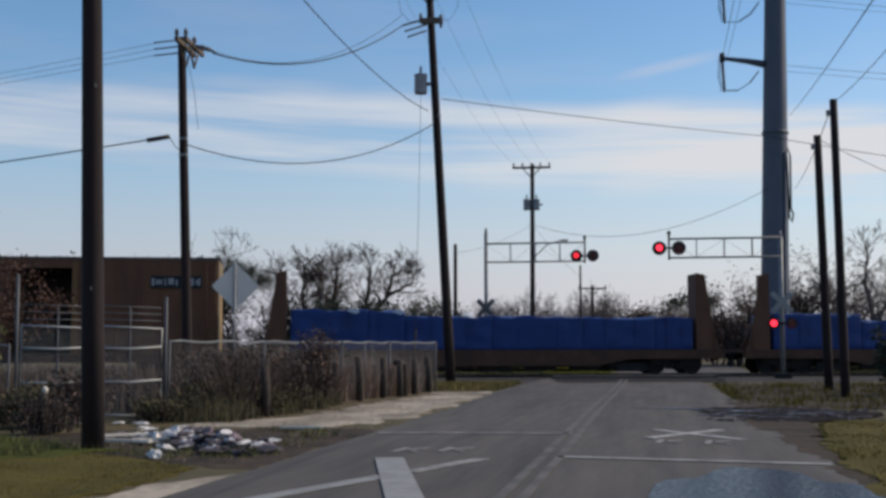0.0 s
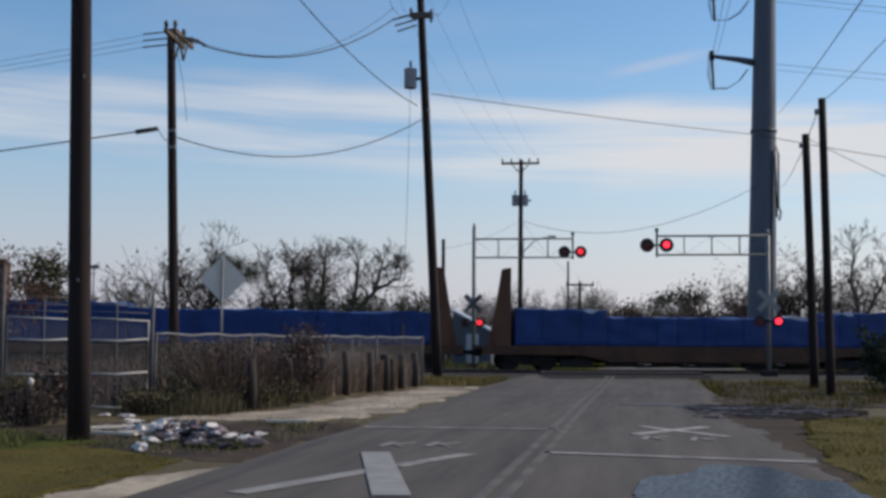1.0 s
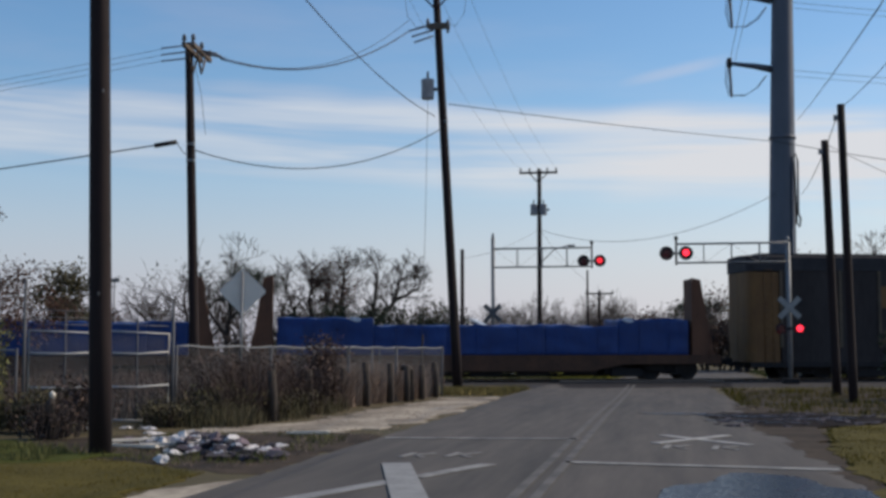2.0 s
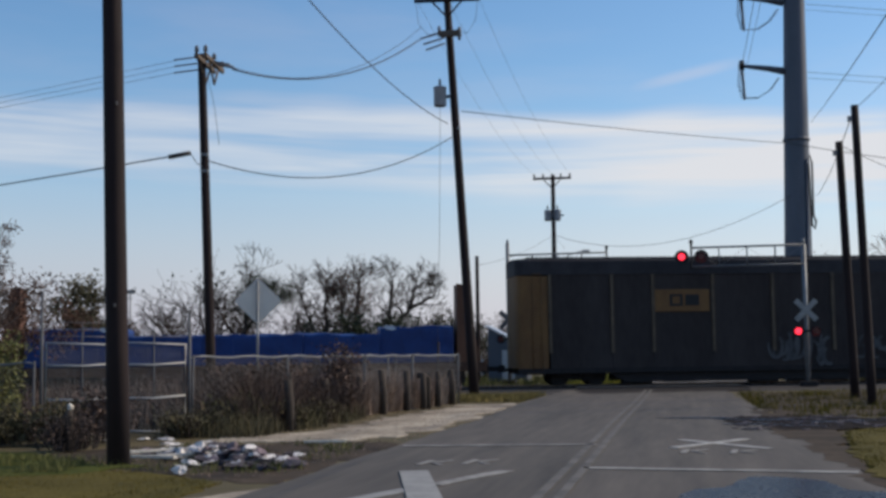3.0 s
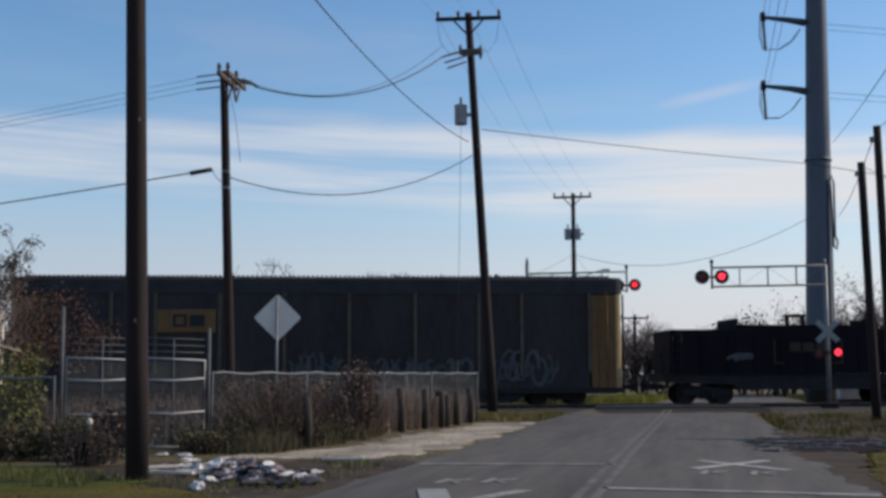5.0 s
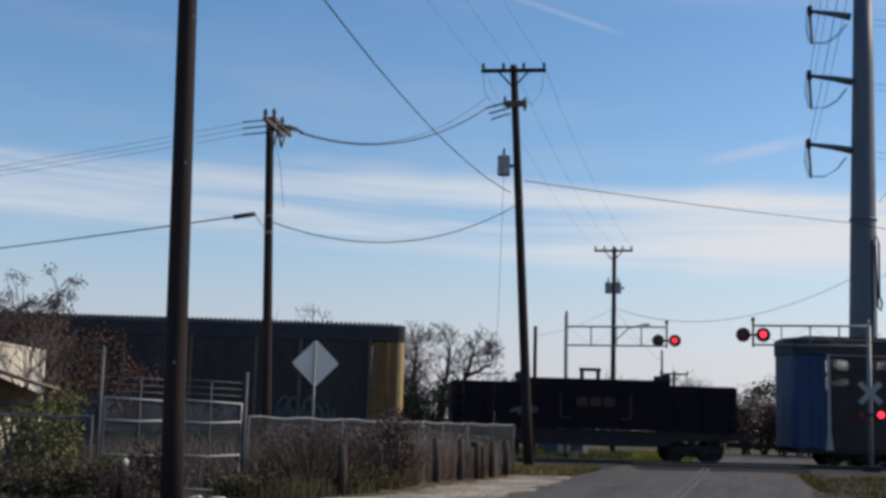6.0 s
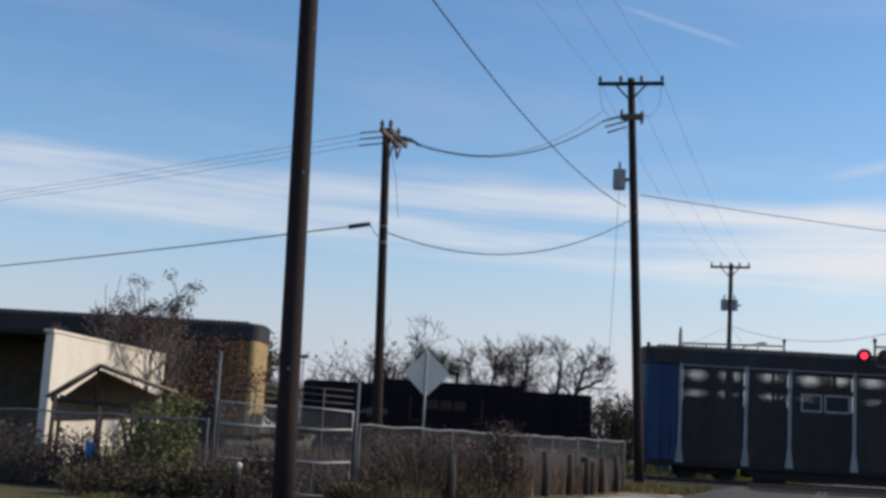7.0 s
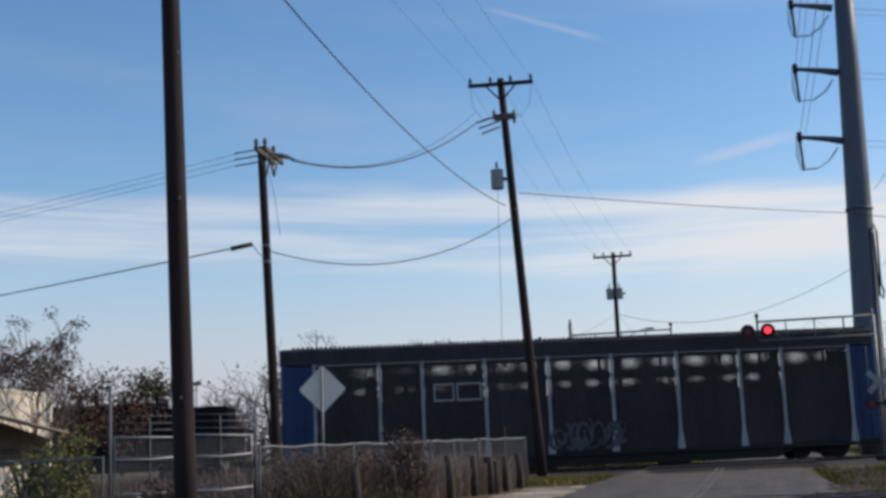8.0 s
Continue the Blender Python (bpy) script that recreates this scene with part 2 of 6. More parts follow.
M_RACK = mat("dark_rack_panel", (0.058, 0.049, 0.047), (0.034, 0.028, 0.027), 0.75, 0.0, scale=0.8, fine=6, stretch=(1, 1, 0.3), bump=0.1, spec=0.1)
M_RACK2 = mat("dark_brown_rack_panel", (0.055, 0.046, 0.045), (0.032, 0.027, 0.026), 0.75, 0.0, scale=0.8, fine=6, stretch=(1, 1, 0.3), bump=0.1, spec=0.1)
M_RACKROOF = mat("rack_roof", (0.050, 0.046, 0.049), (0.027, 0.025, 0.027), 0.7, 0.0, scale=1.2, fine=10, spec=0.2)
M_BLUEDOOR = mat("blue_door_paint", (0.014, 0.046, 0.125), (0.008, 0.028, 0.08), 0.6, scale=1.5, fine=12)
M_POSTGREY = mat("pale_rack_post", (0.36, 0.36, 0.36), (0.22, 0.215, 0.21), 0.6, scale=2, fine=12, stretch=(1, 1, 0.3))
M_POSTBROWN = mat("ochre_rack_post", (0.13, 0.095, 0.060), (0.065, 0.046, 0.030), 0.7, scale=2, fine=12)
M_COIL = mat("black_hood_paint", (0.015, 0.010, 0.014), (0.008, 0.0055, 0.008), 0.75, scale=1, fine=12, stretch=(1, 1, 0.4), spec=0.12)
M_GRAFF = mat("grey_spray_paint", (0.095, 0.096, 0.099), (0.042, 0.042, 0.044), 0.75, scale=1.5, fine=8)
M_GOLD = mat("faded_gold_paint", (0.048, 0.026, 0.013), (0.026, 0.015, 0.009), 0.7)
M_STUCCO = mat("white_stucco", (0.76, 0.70, 0.60), (0.60, 0.53, 0.42), 0.9, scale=0.8, fine=16, bump=0.2)
M_ROOFTIN = mat("rusty_roof_tin", (0.30, 0.25, 0.20), (0.17, 0.13, 0.10), 0.65, 0.3)
M_BARK = mat("bare_bark", (0.17, 0.14, 0.125), (0.095, 0.077, 0.068), 0.95, scale=3, fine=30)
M_BARKDK = mat("dark_twigs", (0.060, 0.044, 0.038), (0.034, 0.026, 0.023), 0.95)
M_LEAFBR = varied(mat("brown_leaves", (0.12, 0.058, 0.036), (0.068, 0.036, 0.024), 0.8, scale=2), 0.5)
M_LEAFDRY = varied(mat("dry_seed_clusters", (0.135, 0.10, 0.088), (0.075, 0.055, 0.05), 0.85, scale=2), 0.4)
M_LEAFGR = varied(mat("green_leaves", (0.215, 0.205, 0.052), (0.10, 0.10, 0.03), 0.7, scale=2), 0.5)
M_LEAFDK = varied(mat("dark_evergreen", (0.035, 0.048, 0.02), (0.018, 0.025, 0.012), 0.8, scale=2), 0.5)
M_GRASS = varied(mat("dry_grass", (0.235, 0.175, 0.052), (0.135, 0.108, 0.033), 0.9, scale=0.6, fine=5), 0.3)
M_GRASSG = varied(mat("greenish_grass", (0.13, 0.13, 0.035), (0.085, 0.085, 0.026), 0.9, scale=0.6, fine=5), 0.45)
M_LAWN = varied(mat("olive_lawn", (0.172, 0.130, 0.028), (0.090, 0.072, 0.017), 0.9, scale=0.5, fine=3, spec=0.08), 0.22)
M_THATCH = mat("lawn_thatch", (0.135, 0.105, 0.027), (0.068, 0.056, 0.016), 0.95, scale=0.45, fine=6, bump=0.5, lo=0.38, hi=0.62, spec=0.08)
M_GREENTH = mat("green_lawn_thatch", (0.090, 0.100, 0.020), (0.05, 0.054, 0.012), 0.95, scale=0.8, fine=8, bump=0.5, spec=0.08)
# A brighter grass tone with the sunshine on the far verge mixed in.
M_BRIGHTGR = varied(mat("sunlit_verge_grass", (0.30, 0.29, 0.045), (0.19, 0.19, 0.03), 0.85, scale=0.6, fine=5), 0.3)
M_OLIVE = varied(mat("olive_leaves", (0.125, 0.104, 0.048), (0.060, 0.050, 0.026), 0.85, scale=2), 0.5)
# Foliage greyed so that its colour carries the haze of distance.
M_WOODS = varied(mat("hazed_winter_woods", (0.105, 0.082, 0.072), (0.06, 0.05, 0.043), 0.9, scale=0.3), 0.4)
M_WEED = varied(mat("dead_weeds", (0.135, 0.088, 0.068), (0.055, 0.038, 0.031), 0.95, scale=1, fine=8), 0.75)
M_STRAW = varied(mat("straw_weeds", (0.36, 0.262, 0.20), (0.17, 0.122, 0.092), 0.95, scale=1, fine=8), 0.4)
M_TRASHW = varied(mat("pale_rubbish", (0.70, 0.66, 0.62), (0.34, 0.31, 0.29), 0.8, scale=4), 0.3)
M_TRASHD = varied(mat("dark_rubbish", (0.065, 0.052, 0.058), (0.028, 0.023, 0.026), 0.8, scale=4), 0.5)
M_TRASHP = varied(mat("muted_rubbish", (0.20, 0.15, 0.155), (0.10, 0.072, 0.075), 0.8, scale=4), 0.5)
M_SIGNBACK = mat("sign_back", (0.80, 0.71, 0.60), (0.69, 0.61, 0.52), 0.6, 0.0, scale=2, fine=20, bump=0.03)
M_BLUEPL = mat("blue_plastic", (0.03, 0.16, 0.42), (0.02, 0.11, 0.30), 0.5)
M_CAR = mat("silver_vehicle", (0.45, 0.46, 0.48), (0.38, 0.39, 0.40), 0.35, 0.5)
M_GLASSDK = mat("dark_glass", (0.02, 0.022, 0.025), (0.015, 0.016, 0.018), 0.1)


# ---- building helpers ----
def part(name, bm, material, parent, label=""):
    me = bpy.data.meshes.new(name)
    bm.to_mesh(me)
    bm.free()
    me.materials.append(material)
    ob = new(name, me)
    ob.parent = parent
    if label:
        ob["label"] = label
    return ob


def raw(name, verts, faces, material, parent=None, smooth=False):
    me = bpy.data.meshes.new(name)
    me.from_pydata([tuple(v) for v in verts], [], faces)
    if smooth:
        me.polygons.foreach_set("use_smooth", [True] * len(me.polygons))
    me.materials.append(material)
    me.update()
    ob = new(name, me)
    ob.parent = parent
    return ob


def thing(name, at, label, category, group="", kind="", rz=0.0):
    ob = new(name)
    ob.empty_display_size = 0.2
    ob.matrix_basis = pose(*at, 0, 0, rz)
    return tagged(ob, label, category, group, kind)


def box(bm, x0, x1, y0, y1, z0, z1, bevel=0.0):
    r = bmesh.ops.create_cube(bm, size=1.0)
    for v in r["verts"]:
        v.co = Vector(((x0 + x1) / 2 + v.co.x * (x1 - x0), (y0 + y1) / 2 + v.co.y * (y1 - y0), (z0 + z1) / 2 + v.co.z * (z1 - z0)))
    if bevel:
        es = list({e for v in r["verts"] for e in v.link_edges})
        bmesh.ops.bevel(bm, geom=es, offset=bevel, segments=2, affect="EDGES", profile=0.5)
    return bm


def bx(*a, **k):
    return box(bmesh.new(), *a, **k)


def tube(bm, pts, radii, seg=8, caps=True):
    pts = [Vector(p) for p in pts]
    if isinstance(radii, (int, float)):
        radii = [radii] * len(pts)
    rings = []
    for i, p in enumerate(pts):
        d = (pts[min(i + 1, len(pts) - 1)] - pts[max(i - 1, 0)]).normalized()
        u = d.cross(Vector((0, 0, 1)) if abs(d.z) < 0.9 else Vector((0, 1, 0))).normalized()
        w = d.cross(u)
        rings.append([bm.verts.new(p + (u * math.cos(2 * math.pi * k / seg) + w * math.sin(2 * math.pi * k / seg)) * radii[i]) for k in range(seg)])
    for a, b in zip(rings, rings[1:]):
        for k in range(seg):
            f = bm.faces.new((a[k], a[(k + 1) % seg], b[(k + 1) % seg], b[k]))
            f.smooth = True
    if caps:
        bm.faces.new(rings[0][::-1])
        bm.faces.new(rings[-1])
    return bm


def tb(*a, **k):
    return tube(bmesh.new(), *a, **k)


def prism(bm, outline, axis, a, b):
    """A flat outline in two coordinates pushed along an axis from a to b."""
    def at(p, s):
        return {"x": (s, p[0], p[1]), "y": (p[0], s, p[1]), "z": (p[0], p[1], s)}[axis]
    lo, hi = [bm.verts.new(at(p, a)) for p in outline], [bm.verts.new(at(p, b)) for p in outline]
    n = len(outline)
    bm.faces.new(lo)
    bm.faces.new(hi[::-1])
    for i in range(n):
        bm.faces.new((lo[i], hi[i], hi[(i + 1) % n], lo[(i + 1) % n]))
    bmesh.ops.recalc_face_normals(bm, faces=bm.faces[:])
    return bm


def sag_points(a, b, sag, n=14):
    a, b = Vector(a), Vector(b)
    return [a.lerp(b, i / n) - Vector((0, 0, 4 * sag * (i / n) * (1 - i / n))) for i in range(n + 1)]


def wire(a, b, sag=0.3, r=0.014, label="dark overhead utility wire hanging between poles", n=14):
    ob = part("overhead_wire", tb(sag_points(a, b, sag, n), r, 4), M_WIRE, None)
    return tagged(ob, label, "wire", "overhead wires")


def blob_outline(cx, cy, rx, ry, n=28, rough=0.25, seed=0):
    rnd = random.Random(seed)
    ph = [rnd.uniform(0, 6.28) for _ in range(4)]
    out = []
    for i in range(n):
        a = 2 * math.pi * i / n
        k = 1 + rough * (0.5 * math.sin(2 * a + ph[0]) + 0.35 * math.sin(3 * a + ph[1]) + 0.3 * math.sin(5 * a + ph[2]) + 0.2 * math.sin(9 * a + ph[3]))
        out.append((cx + rx * k * math.cos(a), cy + ry * k * math.sin(a)))
    return out


def ragged(pts, step=0.5, amp=0.15, seed=0):
    """Breaks a closed outline into short pieces with an uneven edge."""
    rnd = random.Random(seed)
    out = []
    for (ax, ay), (bx_, by) in zip(pts, pts[1:] + pts[:1]):
        d = math.hypot(bx_ - ax, by - ay)
        n = max(1, int(d / step))
        for i in range(n):
            f = i / n
            out.append((ax + (bx_ - ax) * f + rnd.uniform(-amp, amp), ay + (by - ay) * f + rnd.uniform(-amp, amp)))
    return out


def sheet(name, outline, z, material, label, category, th=0.03):
    bm = prism(bmesh.new(), outline, "z", z - th, z)
    return tagged(part(name, bm, material, None), label, category, kind="structure")


# ---- ground ----
ROAD_L, ROAD_R, ROAD_C = -4.65, 2.05, -1.4
bm = bmesh.new()
bmesh.ops.create_grid(bm, x_segments=40, y_segments=40, size=1500)
for v in bm.verts:
    v.co.z = -0.03
tagged(part("ground", bm, M_GROUND, None), "flat dry grassy earth reaching the horizon", "ground", kind="structure")

road_pts = [(ROAD_L, -30), (ROAD_R, -30), (ROAD_R, 10), (ROAD_R + 0.05, 18), (ROAD_R - 0.1, 30), (ROAD_R - 0.35, 44), (ROAD_R - 0.4, 52.0), (ROAD_R + 0.6, 60), (ROAD_R + 2.6, 66), (ROAD_R + 3, 90),
            (ROAD_L + 3, 90), (ROAD_L + 2.5, 66), (ROAD_L + 0.6, 60), (ROAD_L - 0.2, 52.0), (ROAD_L - 0.35, 40), (ROAD_L, 28), (ROAD_L, 18)]
sheet("road", ragged(road_pts, 0.8, 0.05, 3), 0.0, M_ASPHALT, "cracked grey asphalt two-lane road leading to the crossing", "road", 0.02)


# tar-sealed cracks
rnd = random.Random(91)
for i in range(10):
    x, y, n = rnd.uniform(ROAD_L + 0.2, ROAD_R - 1.5), rnd.uniform(24, 50), rnd.uniform(0.8, 4.5)
    along_road = rnd.random() < 0.35
    pts, a = [], (1.57 if along_road else rnd.uniform(-0.12, 0.12))
    p = Vector((x, y, 0))
    for k in range(9):
        pts.append(p.copy())
        a += rnd.uniform(-0.22, 0.22)
        p = p + Vector((math.cos(a), math.sin(a), 0)) * n / 8
        p.x = min(max(p.x, ROAD_L + 0.1), ROAD_R - 0.15)
    bm = bmesh.new()
    w = rnd.uniform(0.012, 0.03)
    side = Vector((1, 0, 0)) if along_road else Vector((0, 1, 0))
    rows = [(bm.verts.new((q - side * w * rnd.uniform(0.5, 1.3)).to_tuple()[:2] + (0.004,)), bm.verts.new((q + side * w * rnd.uniform(0.5, 1.3)).to_tuple()[:2] + (0.004,))) for q in pts]
    for (v0, v1), (v2, v3) in zip(rows, rows[1:]):
        bm.faces.new((v0, v2, v3, v1))
    tagged(part("tar_seam", bm, M_PATCH, None), "thin dark tar-sealed crack in the asphalt", "road crack", "tar seams", "structure")

# paint on the road
PAINT_Z = 0.012


def bar(bm, a, b, w, lift=0.0):
    a, b = Vector((*a, 0)), Vector((*b, 0))
    d = (b - a).normalized()
    s = Vector((-d.y, d.x, 0)) * w / 2
    pts = [a - s, b - s, b + s, a + s]
    vs = [bm.verts.new((p.x, p.y, PAINT_Z + lift)) for p in pts] + [bm.verts.new((p.x, p.y, PAINT_Z - 0.004)) for p in pts]
    bm.faces.new(vs[:4])
    for i in range(4):
        bm.faces.new((vs[i], vs[4 + i], vs[4 + (i + 1) % 4], vs[(i + 1) % 4]))
    bmesh.ops.recalc_face_normals(bm, faces=bm.faces[:])
    return bm


mk = thing("road_marking", (0, 0, 0), "large faded white crossing cross painted on the asphalt", "road marking", "crossing markings", "structure")
part("stroke", bar(bmesh.new(), (-3.36, 15.45), (-2.28, 11.2), 0.36, 0.005), M_PAINT, mk)
part("stroke", bar(bmesh.new(), (-3.72, 11.1), (-2.95, 13.35), 0.24), M_PAINT, mk)
part("stroke", bar(bmesh.new(), (-2.78, 13.8), (-2.2, 15.55), 0.22), M_FAINT, mk)
mk = thing("road_marking", (0, 0, 0), "smaller worn white cross painted further along the road", "road marking", "crossing markings", "structure")
part("stroke", bar(bmesh.new(), (-0.10, 21.3), (1.22, 19.3), 0.18), M_FRESH, mk)
part("stroke", bar(bmesh.new(), (0.98, 21.4), (-0.18, 19.4), 0.18, 0.005), M_FRESH, mk)
for i, (x, y) in enumerate(((-3.35, 16.7), (-2.75, 16.85), (0.12, 18.75), (0.82, 18.7))):
    mk = thing("road_marking", (x, y, 0), "small broken letter remains in worn white paint", "road marking", "crossing letters", "structure")
    part("stroke", bar(bmesh.new(), (-0.16, -0.32), (-0.10, 0.34), 0.09), M_FAINT, mk)
    part("stroke", bar(bmesh.new(), (-0.02, 0.05), (0.2, 0.36), 0.09), M_FAINT, mk)
    part("stroke", bar(bmesh.new(), (0.0, -0.05), (0.16, -0.34), 0.08), M_FAINT, mk)
for i, (a, b, w, m) in enumerate((((-1.28, 16.0), (2.0, 15.5), 0.22, M_FAINT), ((-4.5, 19.9), (-1.4, 20.2), 0.2, M_FAINT))):
    mk = thing("stop_line", (0, 0, 0), "worn white transverse line across one lane", "road marking", "transverse lines", "structure")
    part("stroke", bar(bmesh.new(), a, b, w), m, mk)
for x in (-1.5, -1.28):
    mk = thing("centre_line", (0, 0, 0), "faded centre line along the road", "road marking", "centre lines", "structure")
    for k in range(11):
        part("stroke", bar(bmesh.new(), (x + 0.02 * math.sin(k), 8 + 4 * k), (x + 0.02 * math.sin(k + 1), 12 + 4 * k), 0.11), M_CENTRE, mk)

# verges: pale caliche apron, dirt edge, mud, puddles
sheet("gravel_apron", ragged([(-8.2, 21.0), (-5.6, 21.6), (-4.9, 25), (-4.9, 34), (-5.0, 38.6), (-6.6, 37.5), (-7.0, 31), (-7.2, 27), (-7.4, 24), (-8.6, 22.4)], 0.35, 0.30, 5), -0.018, M_SAND, "pale trampled caliche apron beside the road", "gravel")
sheet("gravel_apron", ragged([(-5.6, 8), (-4.6, 8), (-4.6, 13.6), (-4.9, 13.4), (-5.25, 12.0)], 0.35, 0.14, 6), -0.020, M_SAND, "thin strip of pale gravel along the road edge", "gravel")
sheet("dirt_strip", ragged([(-9.6, 17.0), (-5.6, 14.6), (-4.7, 14.2), (-4.6, 21), (-5.5, 21.4), (-8.4, 20.6), (-9.8, 19.8)], 0.3, 0.24, 7), -0.025, M_DIRT, "bare brown dirt with tyre ruts", "dirt")
sheet("mud_patch", ragged([(0.9, 27.2), (2.0, 24), (3.6, 24.4), (4.6, 27.5), (2.8, 29.4), (1.2, 29.2)], 0.4, 0.18, 8), 0.006, M_MUD, "wet dark churned mud at the road edge", "mud")
sheet("dirt_strip", ragged([(1.95, 9), (2.3, 9), (2.35, 16), (2.4, 20), (2.9, 24), (2.2, 30), (1.7, 34), (1.6, 24), (2.0, 16)], 0.3, 0.18, 9), 0.003, M_DIRT, "muddy brown road shoulder", "dirt", 0.02)
sheet("lawn", ragged([(-10.5, 7), (-5.5, 7), (-5.35, 12.2), (-5.5, 14.2), (-7.2, 15.5), (-9.8, 16.6), (-12.2, 17.0)], 0.3, 0.16, 41), -0.012, M_THATCH, "worn yellow-brown mown lawn in the corner", "lawn", 0.02)
sheet("lawn", ragged([(-12.4, 15.6), (-9.6, 14.7), (-7.9, 15.0), (-7.5, 16.3), (-9.0, 17.3), (-10.5, 18.6), (-12.6, 19.0)], 0.3, 0.22, 42), -0.008, M_GREENTH, "greener grass along the foot of the fence", "lawn", 0.02)
sheet("lawn", ragged([(2.1, 7), (12, 7), (12, 27), (4.4, 25.4), (2.85, 23.6), (2.36, 18.5), (2.2, 16), (2.12, 13)], 0.3, 0.14, 43), 0.012, M_THATCH, "olive-yellow grass bank beside the road", "lawn", 0.04)
sheet("dirt_strip", ragged([(2.05, 30.4), (4.6, 29.6), (15, 28.4), (17, 51), (6, 48.2), (2.05, 46.4)], 0.4, 0.2, 44), -0.010, M_DIRT, "bare brown earth between tufts of grass", "dirt", 0.02)
sheet("puddle", ragged(blob_outline(1.12, 11.9, 1.12, 2.75, 40, 0.26, 11), 0.12, 0.03, 4), 0.011, M_WATER, "shallow rain puddle reflecting the blue sky on asphalt", "puddle", 0.004)
for k, (x, y, rx, ry) in enumerate(((2.3, 25.4, 0.35, 0.2), (2.9, 26.8, 0.5, 0.22), (1.9, 27.6, 0.6, 0.2), (3.6, 27.4, 0.3, 0.2), (1.2, 27.9, 0.5, 0.16))):
    sheet("puddle", blob_outline(x, y, rx, ry, 26, 0.5, 60 + k), 0.013, M_WATER, "small sky-lit pool in the churned mud", "puddle", 0.004)
sheet("puddle", blob_outline(1.35, 26.0, 0.5, 0.28, 30, 0.45, 12), 0.012, M_WATER, "small puddle in the mud by the road", "puddle", 0.004)
sheet("puddle", blob_outline(0.35, 28.6, 0.65, 0.3, 30, 0.4, 13), 0.011, M_WATER, "thin film of water on worn asphalt", "puddle", 0.004)

# ---- railway ----
TRACK_Y = 56.2
TRACK_TURN = 16.5   # the line crosses the road at a slant
TRK = pose(0, 0, 0, 0, 0, TRACK_TURN)


def railwise(x, y=TRACK_Y, z=0.0):
    """A pose along the track: x metres along it."""
    return TRK @ pose(x, y, z)

bm = prism(bmesh.new(), [(TRACK_Y - 9.6, -0.06), (TRACK_Y - 9.2, -0.022), (TRACK_Y - 2.2, -0.012), (TRACK_Y - 1.5, 0.02), (TRACK_Y + 1.5, 0.02), (TRACK_Y + 2.6, -0.06)], "x", -260, 260)
bed = part("ballast_bed", bm, M_BALLAST, None)
bed.matrix_basis = TRK
tagged(bed, "grey-brown crushed stone track bed", "ballast", kind="structure")
for s in (-1, 1):
    y = TRACK_Y + s * 0.7175
    bm = prism(bmesh.new(), [(y - 0.07, 0.02), (y + 0.07, 0.02), (y + 0.012, 0.05), (y + 0.035, 0.09), (y + 0.035, 0.12), (y - 0.035, 0.12), (y - 0.035, 0.09), (y - 0.012, 0.05)], "x", -260, 260)
    ob = part("rail", bm, M_STEEL, None)
    ob.matrix_basis = TRK
    tagged(ob, "steel running rail of the single track", "rail", "rails", "structure")
tie = bpy.data.meshes.new("tie")
bm = bx(-0.11, 0.11, -1.3, 1.3, -0.05, 0.045, bevel=0.01)
bm.to_mesh(tie)
bm.free()
tie.materials.append(M_TIE)
ties = thing("crosstie_row", (0, TRACK_Y, 0), "dark timber crossties under the rails", "crossties", kind="structure")
ties.matrix_basis = railwise(15)
for i in range(150):
    o = new("tie", tie)
    o.parent = ties
    o.location = (-42 + i * 0.56, 0, 0)
ob = sheet("crossing_deck", ragged([(10.9, TRACK_Y - 3.6), (18.2, TRACK_Y - 3.6), (19.4, TRACK_Y + 1.8), (12.1, TRACK_Y + 1.8)], 0.6, 0.04, 14), 0.085, M_PATCH, "dark asphalt road crossing laid between the rails", "crossing", 0.1)
ob.matrix_basis = TRK

ob = sheet("road_patch", ragged([(9.9, TRACK_Y - 9.4), (16.6, TRACK_Y - 9.0), (18.3, TRACK_Y - 3.55), (10.9, TRACK_Y - 3.55)], 0.5, 0.22, 15), 0.008, M_DARKROAD, "darker asphalt before the rails", "asphalt", 0.02)
ob.matrix_basis = TRK
RAIL = 0.12


# ---- rolling stock ----
def wheelset():
    bm = bmesh.new()
    for s in (-1, 1):
        tube(bm, [(0, s * 0.70, 0), (0, s * 0.735, 0)], 0.485, 20)
        tube(bm, [(0, s * 0.735, 0), (0, s * 0.83, 0)], 0.46, 20)
        for k in range(4):
            a = k * math.pi / 2
            tube(bm, [(0.26 * math.cos(a), s * 0.82, 0.26 * math.sin(a)), (0.26 * math.cos(a), s * 0.85, 0.26 * math.sin(a))], 0.06, 6)
    tube(bm, [(0, -1.0, 0), (0, 1.0, 0)], 0.085, 8)
    return bm


WHEELS = []


